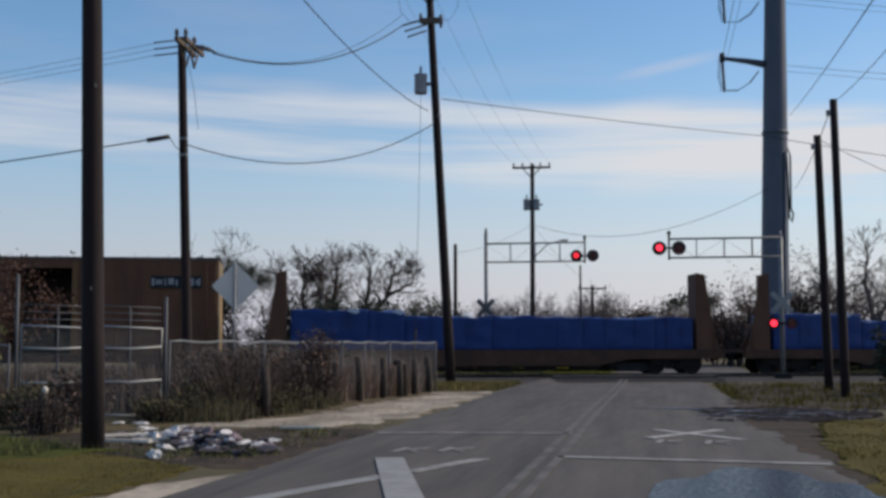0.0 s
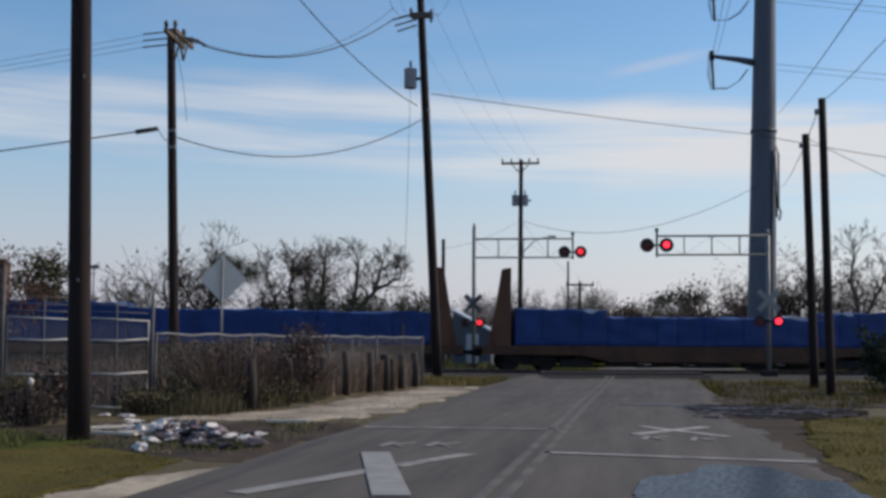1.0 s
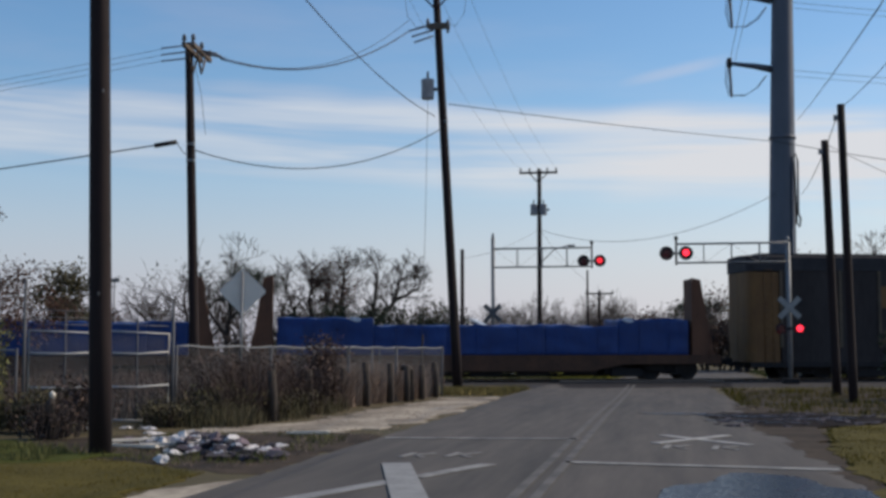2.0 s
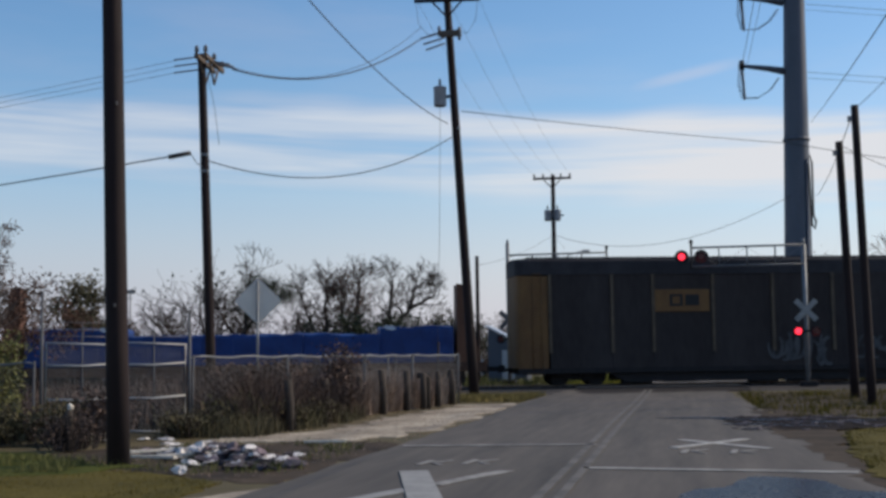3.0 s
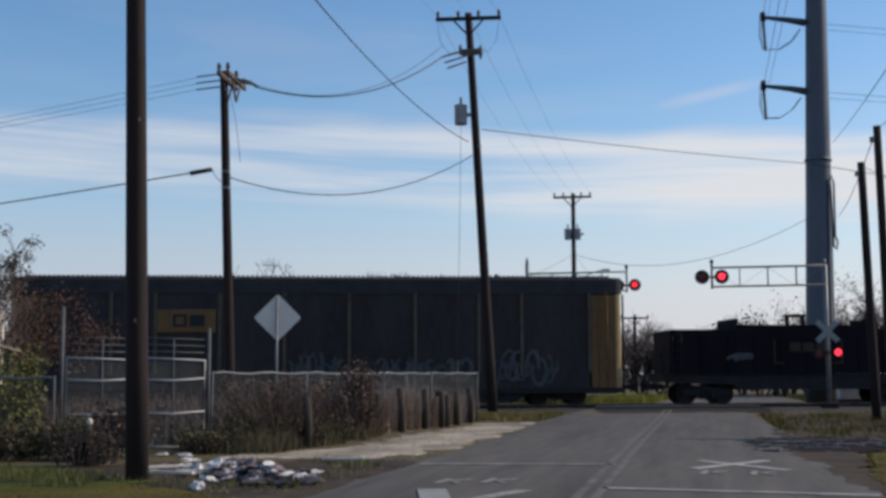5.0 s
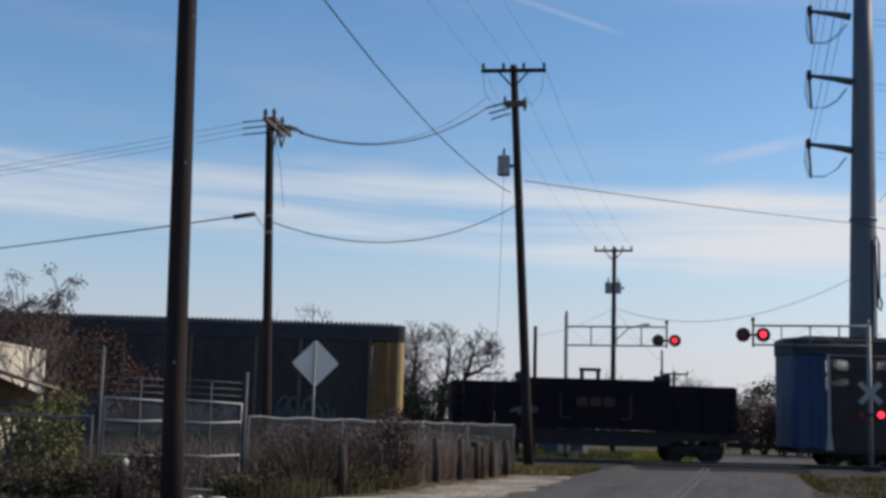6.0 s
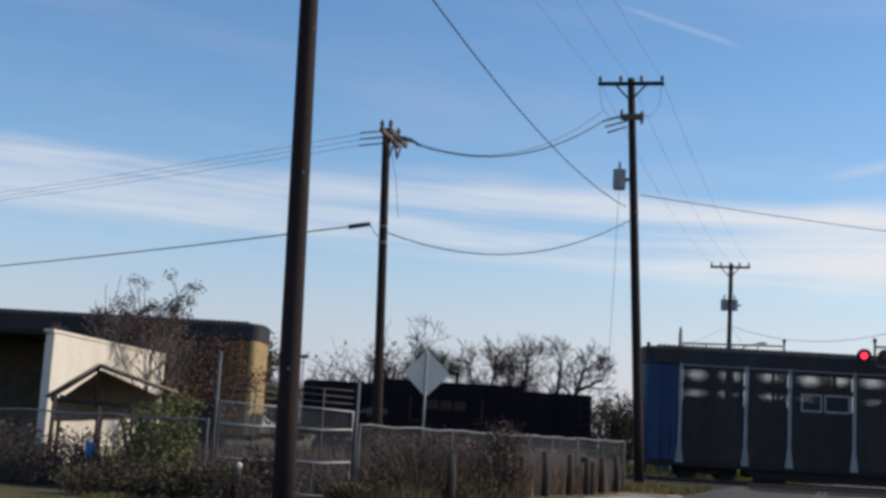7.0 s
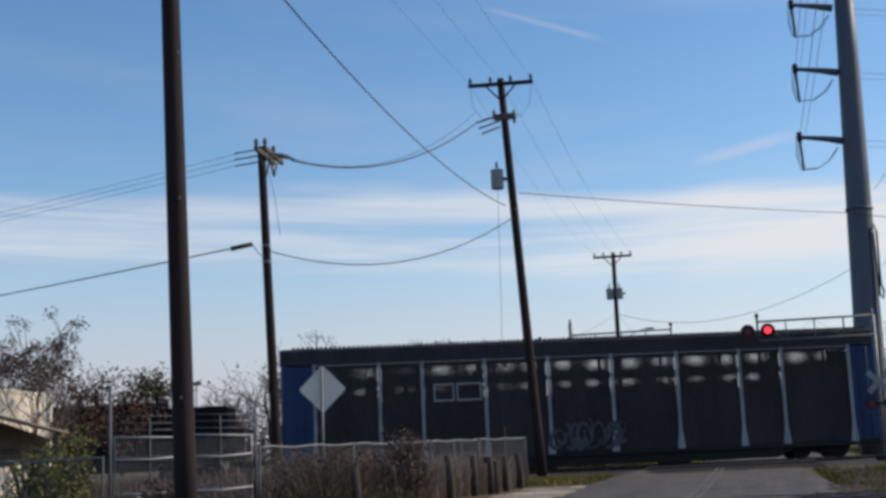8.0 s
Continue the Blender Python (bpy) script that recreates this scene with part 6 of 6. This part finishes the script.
for k, (x, y, w, h) in enumerate(((-9.0, 23.2, 0.5, 0.6), (-8.5, 24.0, 0.5, 0.7), (-8.2, 25.2, 0.5, 0.6), (-8.05, 26.6, 0.45, 0.5), (-9.4, 22.4, 0.45, 0.5), (-12.3, 20.0, 0.7, 0.7), (-13.2, 19.6, 0.7, 0.6))):
    bush((x, y, 0), w, h, 180 + k, "low olive-brown tangle of weeds at the fence foot", M_OLIVE, 1100, 0.03, 60)
bush((-9.0, 24.3, 0), 0.55, 0.8, 76, "olive brush beside the gate post", M_LEAFGR, 900, 0.045)
for k, (x, y, w, h) in enumerate(((-14.6, 21.5, 0.5, 1.1), (-15.3, 21.4, 0.5, 0.95), (-16.1, 21.2, 0.6, 1.2), (-17.0, 21.1, 0.6, 1.0), (-11.6, 23.6, 0.6, 1.1))):
    bush((x, y, 0), w, h, 280 + k, "dead brown brush behind the yard fence", M_WEED, 900, 0.045, 40)
bush((6.9, 37.5, 0), 0.9, 1.9, 77, "rounded dark green bush on the verge", M_LEAFDK, 2600, 0.07)
bush((8.4, 38.5, 0), 1.1, 2.2, 78, "big dark green bush on the verge", M_LEAFDK, 2600, 0.07)


def blades(name, label, n, area, h0, h1, w, material, seed, lean=0.35, keep=None, category="grass"):
    """Loose blades over an outline, joined."""
    rnd = random.Random(seed)
    xs, ys = [p[0] for p in area], [p[1] for p in area]

    def inside(x, y):
        hit = False
        for (ax, ay), (bx_, by) in zip(area, area[1:] + area[:1]):
            if (ay > y) != (by > y) and x < (bx_ - ax) * (y - ay) / (by - ay) + ax:
                hit = not hit
        return hit
    verts, faces = [], []
    while n > 0:
        x, y = rnd.uniform(min(xs), max(xs)), rnd.uniform(min(ys), max(ys))
        if not inside(x, y):
            n -= 0.3
            continue
        dense = noise.noise(Vector((x * 0.8, y * 0.8, seed)))
        if keep is not None and dense < keep + rnd.uniform(-0.2, 0.2):
            n -= 0.5
            continue
        n -= 1
        h = rnd.uniform(h0, h1) * (1 + 0.5 * dense)
        a = rnd.uniform(0, 6.28)
        d, l = Vector((math.cos(a), math.sin(a), 0)), rnd.uniform(0, lean) * h
        b = rnd.uniform(0, 6.28)
        e = Vector((math.cos(b), math.sin(b), 0)) * l
        p = Vector((x, y, -0.03))
        i = len(verts)
        verts += [p - d * w, p + d * w, p + d * w * 0.6 + e * 0.45 + Vector((0, 0, h * 0.6)), p - d * w * 0.6 + e * 0.45 + Vector((0, 0, h * 0.6)), p + e + Vector((0, 0, h))]
        faces += [(i, i + 1, i + 2, i + 3), (i + 3, i + 2, i + 4)]
    return tagged(raw(name, verts, faces, material), label, category, kind="stuff")


blades("grass", "short yellow-green mown grass in the corner", 34000, [(-10.5, 8), (-5.5, 8), (-5.3, 12.5), (-5.4, 14.2), (-7.2, 15.6), (-9.8, 16.8), (-12.2, 17.0)], 0.015, 0.045, 0.006, M_LAWN, 1, 0.9)
blades("grass", "greener grass tufts below the fence", 9000, [(-12.4, 14.6), (-8.0, 15.2), (-8.3, 16.5), (-9.8, 18.0), (-12.8, 19.4)], 0.05, 0.15, 0.006, M_GRASSG, 2, keep=-0.1)
blades("grass", "tawny grass on the verge beyond the mud", 38000, [(2.1, 8), (9, 8), (9, 26), (4.2, 25.2), (2.8, 23.5), (2.34, 18.5), (2.18, 16)], 0.05, 0.09, 0.008, M_LAWN, 3, 0.9)
blades("grass", "tawny grass strip before the tracks", 15000, [(1.9, 30), (4.5, 29), (12, 28), (14, 51), (6, 48.5), (1.9, 46.5)], 0.05, 0.20, 0.012, M_LAWN, 4, keep=0.0)
blades("grass", "dry grass by the foot of the leaning pole", 6500, [(-9, 39.6), (-5.0, 39.6), (-5.0, 46.5), (-9, 45.5)], 0.06, 0.24, 0.012, M_GRASS, 5)
blades("grass", "yellow-green weeds across the tracks", 9000, [(-24, 64), (-5.6, 61.5), (-4.9, 80), (-24, 80)], 0.1, 0.4, 0.02, M_GRASSG, 6)
blades("grass", "yellow-green grass verge across the tracks, coloured bright for sunlight", 9000, [(-5.6, 61.2), (-4.0, 60.8), (-2.5, 65.5), (-2.0, 78), (-5.2, 80)], 0.12, 0.38, 0.022, M_BRIGHTGR, 46)
blades("grass", "yellow-green verge across the tracks", 6000, [(5.3, 67), (14, 67), (14, 84), (5.3, 84)], 0.1, 0.35, 0.02, M_GRASSG, 16)
blades("dead_weeds", "tall dead brown weeds along the fence", 9000, [(-10.2, 23.6), (-8.3, 23.4), (-7.75, 29), (-7.9, 30.5), (-8.6, 31), (-9.8, 29)], 0.3, 1.35, 0.009, M_WEED, 7, 1.0, -0.35, "weeds")
blades("dead_weeds", "straw-coloured dead grass behind the fence", 12000, [(-9.5, 30), (-8.0, 30.8), (-7.2, 38.8), (-9.5, 40)], 0.3, 1.2, 0.010, M_STRAW, 8, 0.9, -0.2, "weeds")
blades("dead_weeds", "dark dead weeds inside the yard", 9000, [(-16, 24.5), (-10.2, 24.2), (-9.6, 30), (-12, 36), (-18, 30)], 0.3, 1.0, 0.012, M_WEED, 9, 0.5, -0.3, "weeds")
blades("dead_weeds", "dead weeds along the yard fence", 5000, [(-22, 20.2), (-12, 21.6), (-12, 23), (-22, 22)], 0.3, 0.9, 0.010, M_WEED, 10, 0.5, -0.3, "weeds")
blades("weeds", "low olive weeds at the fence foot", 5000, [(-9.8, 22.0), (-7.9, 22.4), (-7.5, 27.5), (-7.7, 30), (-8.6, 27)], 0.10, 0.5, 0.008, M_OLIVE, 11, 0.5, -0.1, "weeds")
blades("grass", "tall dry brush along the railway", 6000, [(-30, 44), (-9, 44.5), (-9, 52), (-30, 46)], 0.2, 0.9, 0.015, M_WEED, 12, 0.5, -0.2)
blades("grass", "thin grass tufts over the bare dirt", 2600, [(-9.6, 17.0), (-5.4, 14.6), (-4.9, 16), (-5.2, 21), (-8.4, 20.8)], 0.03, 0.14, 0.007, M_GRASSG, 13, 0.9, 0.05)
blades("straw_litter", "loose straw and litter on the dirt shoulder", 2500, [(-9.6, 17.0), (-5.2, 14.4), (-4.8, 16), (-4.9, 38), (-7.5, 38), (-8.6, 22)], 0.01, 0.04, 0.012, M_STRAW, 14, 3.0, None, "litter")


# ---- yard buildings ----
def house():
    h = thing("house", (-17.99, 24.81, 0), "flat-roofed house with a sunlit white stucco side and shaded porch", "house", rz=13.5)
    # local x to the east along the front, local y to the back
    H, D, W = 3.28, 8.5, 11.0
    part("side_wall", bx(-0.2, 0, 0, D, 0, H), M_STUCCO, h, "sunlit white stucco side wall")
    part("back_wall", bx(-W, -0.2, D - 0.2, D, 0, H), M_STUCCO, h)
    # Porch shade is put into the wall as a dark board colour.
    part("porch_wall", bx(-W, -0.2, 2.4, 2.6, 0, H - 0.12), M_TIE, h, "boarding under the porch, coloured dark for the shade")
    part("west_wall", bx(-W - 0.2, -W, 2.4, D, 0, H), M_STUCCO, h)
    part("roof", bx(-W - 0.3, -0.2, -0.1, D, H - 0.1, H + 0.04, bevel=0.02), M_DARKSTEEL, h)
    part("roof_edge", bx(-0.21, 0.03, -0.12, D + 0.02, H - 0.02, H + 0.05), M_STUCCO, h)
    for x in (-3.6, -7.2, -10.8):
        part("porch_post", bx(x - 0.06, x + 0.06, 0, 0.12, 0, H - 0.1), M_TIE, h)
    w = part("window", bx(-5.2, -4.0, 2.36, 2.40, 1.0, 2.1), M_GLASSDK, h, "dark window pane in the porch wall")
    part("window_frame", bx(-5.28, -5.2, 2.33, 2.41, 0.92, 2.18), M_WHITE, w)
    part("window_frame", bx(-4.0, -3.92, 2.33, 2.41, 0.92, 2.18), M_WHITE, w)
    part("window_sill", bx(-5.28, -3.92, 2.31, 2.42, 0.86, 0.92), M_WHITE, w)


def canopy():
    """Open lean-to with an uneven gable, on crooked posts."""
    c = thing("open_shed", (-15.07, 22.4, 0), "rickety open shed with an uneven gable of rusty tin", "shed")
    u = Vector((0.84, 0.53, 0))
    back = Vector((-0.53, 0.84, 0)) * 2.4
    L, A, R = u * -1.0 + Vector((0, 0, 1.70)), Vector((0, 0, 2.43)), u * 1.66 + Vector((0, 0, 1.95))
    for a, b in ((L, A), (A, R)):
        d = (b - a).normalized()
        n = d.cross(back.normalized())
        if n.z < 0:
            n = -n
        bm = bmesh.new()
        steps = 9
        rows = []
        for i in range(steps + 1):
            rows.append([a.lerp(b, j / 10) + back * (i / steps) - back.normalized() * 0.12 + n * (0.012 * (i % 2)) for j in range(11)])
        vs = [[bm.verts.new(p) for p in r] for r in rows]
        for r0, r1 in zip(vs, vs[1:]):
            for j in range(10):
                bm.faces.new((r0[j], r0[j + 1], r1[j + 1], r1[j]))
        bmesh.ops.solidify(bm, geom=bm.faces[:], thickness=0.02)
        part("roof_sheet", bm, M_ROOFTIN, c)
        e = back.normalized() * -0.13
        bm = tb([a + e, b + e], 0.032, 4)
        part("fascia_board", bm, M_ROOFTIN, c, "rusty peeling fascia board")
    part("tie_beam", tb([L + Vector((0, 0, -0.03)) + u * 0.1, u * 1.2 + Vector((0, 0, 1.62))], 0.045, 4), M_POST, c)
    part("king_strut", tb([Vector((0, 0, 1.55)), A - Vector((0, 0, 0.05))], 0.035, 4), M_POST, c)
    for p, top in ((u * -0.85, 1.8), (u * 0.05, 1.6), (u * 1.4, 2.02)):
        for o in (Vector((0, 0, 0)), back):
            part("post", tb([p + o, p + o + Vector((0.04, 0, top))], 0.05, 6), M_POST, c)
    part("back_board", prism(bmesh.new(), [(-0.9, 1.2), (1.3, 1.4), (1.3, 1.9), (0, 2.40), (-0.9, 1.65)], "y", -0.02, 0.02), M_ROOFTIN, c).matrix_basis = Matrix.Translation(back * 0.9) @ Matrix.Rotation(math.atan2(u.y, u.x), 4, "Z")


house()
canopy()
for i, (x, y, z, n, a) in enumerate(((-15.4, 22.6, 0.35, 1.5, 10), (-14.6, 22.9, 0.55, 1.3, 24), (-14.9, 22.5, 0.15, 1.8, 36), (-16.5, 22.2, 0.5, 1.4, 5), (-16.2, 22.0, 0.2, 1.7, 30))):
    b = tagged(part("board", bx(-n / 2, n / 2, -0.1, 0.1, -0.025, 0.025, bevel=0.005), M_WHITE if i % 2 else M_STUCCO, None), "old pale board stacked in the yard clutter", "board", "stacked boards")
    b.matrix_basis = pose(x, y, z, 6 * (i - 2), 3 * (i - 2), a)
    for k in (-0.4, 0.4):
        s = tagged(part("trestle", bx(-0.05, 0.05, -0.2, 0.2, 0, z - 0.02), M_POST, None), "rough timber block holding boards off the ground", "block", "timber blocks")
        s.matrix_basis = pose(x + k * n * math.cos(radians(a)), y + k * n * math.sin(radians(a)), 0, 0, 0, a)
blk = tagged(part("timber_block", bx(-0.15, 0.15, -0.15, 0.15, 0, 0.6, bevel=0.01), M_POST, None), "rough upright timber block in the yard", "block", "timber blocks")
blk.location = (-14.1, 20.9, 0)
bk = thing("bucket", (-14.1, 20.9, 0.6), "small bright blue plastic bucket standing on a block", "bucket")
part("drum", tb([(0, 0, 0), (0, 0, 0.02), (0, 0, 0.26), (0, 0, 0.28)], [0.06, 0.07, 0.085, 0.08], 14), M_BLUEPL, bk)
part("handle", tb([(-0.08, 0, 0.24), (-0.06, 0, 0.36), (0.06, 0, 0.36), (0.08, 0, 0.24)], 0.008, 5), M_GALV, bk)

# ---- rubbish heap ----
def scrap_mesh(seed, flat, material):
    rnd = random.Random(seed)
    bm = bmesh.new()
    bmesh.ops.create_icosphere(bm, subdivisions=2, radius=1.0)
    for v in bm.verts:
        k = 1 + 0.8 * noise.noise(v.co * 1.9 + Vector((seed * 3.1, 0, 0))) + 0.6 * noise.noise(v.co * 4.5 + Vector((0, seed, 0)))
        v.co = Vector((v.co.x * k, v.co.y * k * rnd.uniform(0.7, 1.0), max(v.co.z * k, -0.5) * flat))
    me = bpy.data.meshes.new("scrap")
    bm.to_mesh(me)
    bm.free()
    me.materials.append(material)
    return me


SCRAPS = [scrap_mesh(i, (0.35, 0.22, 0.4, 0.25)[i % 4], (M_TRASHW, M_TRASHD, M_TRASHP, M_TRASHW, M_TRASHD, M_TRASHP, M_TRASHW, M_TRASHD)[i]) for i in range(8)]
KINDS = (("plastic_bag", "crumpled white plastic bag on a roadside dump"), ("old_cloth", "dark discarded cloth on a roadside dump"), ("old_cloth", "faded mauve discarded cloth on a roadside dump"))
rnd = random.Random(21)
for i in range(210):
    f = rnd.random()
    x = -8.0 + 2.6 * f + rnd.gauss(0, 0.16)
    y = 18.6 - 2.1 * f + rnd.gauss(0, 0.42)
    k = rnd.choice((0, 3, 6, 0, 3, 5, 2, 1, 4)) if f < 0.35 or rnd.random() < 0.35 else rnd.choice((1, 4, 7, 1, 4, 2, 5, 6))
    s = rnd.uniform(0.04, 0.17) * (0.85 if k in (0, 3, 6) else 1.0)
    nm, lb = KINDS[{0: 0, 3: 0, 6: 0, 1: 1, 4: 1, 7: 1}.get(k, 2)]
    o = tagged(new(nm, SCRAPS[k]), lb, "rubbish", "roadside rubbish")
    o.matrix_basis = pose(x, y, s * 0.12 + (0.14 * rnd.random() if 0.3 < f < 0.85 and abs(y - 18.6 + 2.1 * f) < 0.35 else 0), rnd.uniform(-15, 15), rnd.uniform(-15, 15), rnd.uniform(0, 360)) @ Matrix.Diagonal((s, s * rnd.uniform(0.4, 1.5), s * rnd.uniform(0.8, 1.5), 1))
for x, y, s in ((-7.15, 18.0, 0.26), (-5.45, 16.65, 0.12), (-6.4, 15.25, 0.11), (-7.35, 17.75, 0.17)):
    o = tagged(new("plastic_bag", SCRAPS[6]), "full white rubbish bag dumped by the road", "rubbish", "roadside rubbish")
    o.matrix_basis = pose(x, y, s * 0.2, 0, 0, x * 90) @ Matrix.Diagonal((s, s * 0.8, s * 1.5, 1))
for a, b, w in (((-8.5, 17.9), (-7.35, 18.9), 0.12), ((-7.6, 17.3), (-6.9, 17.7), 0.08), ((-6.3, 20.3), (-5.6, 20.45), 0.08), ((-8.0, 17.2), (-7.2, 17.0), 0.07)):
    d = Vector((b[0] - a[0], b[1] - a[1], 0))
    o = tagged(part("plank", bx(0, d.length, -w / 2, w / 2, -0.02, 0.02, bevel=0.004), M_STUCCO, None), "pale broken plank lying on the dirt", "plank", "roadside rubbish")
    o.matrix_basis = pose(a[0], a[1], 0.05, 0, 0, math.degrees(math.atan2(d.y, d.x)))
for x, y, s in ((-9.75, 21.6, 0.10), (-9.2, 21.3, 0.13), (-8.75, 20.4, 0.09), (-8.5, 20.0, 0.12), (-8.1, 19.3, 0.08), (-10.35, 21.3, 0.09)):
    o = tagged(new("paper_scrap", SCRAPS[3]), "pale crumpled scrap at the foot of the gate", "rubbish", "roadside rubbish")
    o.matrix_basis = pose(x, y, s * 0.15, 0, 0, x * 140) @ Matrix.Diagonal((s * 1.4, s * 0.7, s, 1))
# pale ornament on the brush before the gate
o = thing("garden_ornament", (-9.9, 19.0, 0), "weathered dark stump with a pale cap", "ornament")
part("body", tb([(0, 0, 0), (0.02, 0, 0.3), (-0.02, 0, 0.52), (0.02, 0, 0.66)], [0.10, 0.07, 0.085, 0.05], 9), M_POST, o)
part("cap", tb([(0.02, 0, 0.65), (0.03, 0, 0.71), (0.01, 0, 0.76)], [0.04, 0.05, 0.02], 9), M_STUCCO, o)

# stones in the mud
rnd = random.Random(31)
for i in range(70):
    x, y, s = rnd.uniform(0.9, 4.6), rnd.uniform(24.0, 29.4), rnd.uniform(0.04, 0.13)
    o = tagged(new("clod", SCRAPS[(1, 4, 7)[i % 3]]), "dark wet clod of churned mud", "clod", "mud clods")
    o.matrix_basis = pose(x, y, 0.012, 0, 0, rnd.uniform(0, 360)) @ Matrix.Diagonal((s * 1.6, s, s * 0.8, 1))

# ---- beyond the tracks ----
cab = thing("signal_cabinet", (7.35, 67.0, 0), "pale silver railway signal equipment cabinet beyond the tracks", "cabinet", rz=TRACK_TURN)
part("body", bx(-0.75, 0.75, -0.7, 0.7, 0.15, 2.62, bevel=0.03), M_ALU, cab)
part("roof", prism(bmesh.new(), [(-0.82, 2.62), (0.82, 2.62), (0.82, 2.68), (0, 2.82), (-0.82, 2.68)], "y", -0.78, 0.78), M_ALU, cab)
for x in (-0.37, 0.37):
    leaf = part("door", bx(x - 0.34, x + 0.34, -0.73, -0.702, 0.3, 2.45, bevel=0.01), M_ALU, cab)
    part("handle", bx(x * 0.2 - 0.02, x * 0.2 + 0.02, -0.77, -0.731, 1.2, 1.5), M_GALVDK, leaf)
part("footing", bx(-0.75, 0.75, -0.7, 0.7, 0, 0.15), M_BALLAST, cab)
sh = thing("metal_shed", (-9.7, 69.8, 0), "small grey metal shed with a sloped pale roof", "shed")
part("wall", prism(bmesh.new(), [(-1.1, 0), (1.1, 0), (1.1, 1.9), (-1.1, 3.1)], "y", 0, 2.2), M_GREYSTEEL, sh)
part("roof", prism(bmesh.new(), [(-1.25, 3.15), (1.25, 1.85), (1.25, 1.95), (-1.25, 3.25)], "y", -0.15, 2.35), M_ALU, sh)
part("door", bx(-0.3, 0.4, -0.04, -0.002, 0.05, 1.8), M_ALU, sh)
tw = thing("light_tower", (-50.6, 108.8, 0), "far slim floodlight tower", "floodlight")
part("mast", tb([(0, 0, 0), (0, 0, 7.9)], [0.12, 0.07], 8), M_GALV, tw)
for x in (-0.35, 0.0, 0.35):
    part("floodlight_head", bx(x - 0.16, x + 0.16, -0.12, 0.12, 7.8, 8.15, bevel=0.02), M_GALV, tw)


def sedan(at, rz, label):
    c = thing("car", at, label, "car", "parked cars", rz=rz)
    part("body", prism(bmesh.new(), [(-2.2, 0.3), (2.2, 0.3), (2.25, 0.75), (1.3, 0.92), (0.7, 1.42), (-0.9, 1.45), (-1.6, 0.98), (-2.2, 0.9)], "y", -0.85, 0.85), M_CAR, c)
    part("side_window", prism(bmesh.new(), [(1.1, 0.95), (0.62, 1.36), (-0.8, 1.38), (-1.35, 0.98)], "y", -0.865, -0.852), M_GLASSDK, c)
    for x in (-1.35, 1.35):
        for y in (-0.78, 0.78):
            w = part("wheel", tb([(x, y - 0.1, 0.32), (x, y + 0.1, 0.32)], 0.32, 16), M_BLACK, c)
            part("rim", tb([(x, y - 0.11, 0.32), (x, y - 0.102, 0.32)], 0.19, 12), M_ALU, w)


sedan((-12.5, 86.0, 0), 12, "silver sedan parked beyond the railway")
sedan((-18.0, 85.0, 0), 8, "silver car parked beyond the bare trees")


# ---- what moves ----
def gone(t):
    """How far the train has run, in metres."""
    return 11.4 * t


# seconds during which the left lamp of each pair glows
LEFT_LIT = ((-1.0, 0.16), (1.2, 1.66), (2.6, 3.06), (4.0, 4.46), (5.4, 5.88), (6.9, 7.36))


def slack(t):
    """Coupler slack that the last car takes up late in the run."""
    s = min(max((t - 6.1) / 0.95, 0.0), 1.0)
    return 0.3 * (1 - s * s * (3 - 2 * s))


def motions():
    for c, x in CARS:
        z = c.matrix_basis.translation.z
        walk(c, [(k * 0.25, railwise(x - gone(k * 0.25) + (slack(k * 0.25) if c is rack2 else 0.0), TRACK_Y, z)) for k in range(33)])
    for w in WHEELS:
        dx = w.location.x
        walk(w, [(k / 30, pose(dx, 0, 0.46, 0, -math.degrees(gone(k / 30) / 0.46) % 360, 0)) for k in range(241)])
    for lens, side, lead in SIGNALS:
        p = lens.location.copy()
        changes = [(t - lead, lit) for a, b in LEFT_LIT for t, lit in ((a, True), (b, False)) if t > 0]
        lit = side < 0
        rows = [(0.0, 0.0 if lit else 180.0)]
        for t, left in changes:
            now = left == (side < 0)
            if now != lit:
                a0, a1 = (180.0, 360.0) if now else (0.0, 180.0)
                rows += [(t - 1 / 15 + k / 30, a0 + (a1 - a0) * k / 4) for k in range(5)]
                lit = now
        rows.append((8.0, 0.0 if lit else 180.0))
        walk(lens, [(t, pose(*p, 0, 0, a)) for t, a in rows])


motions()
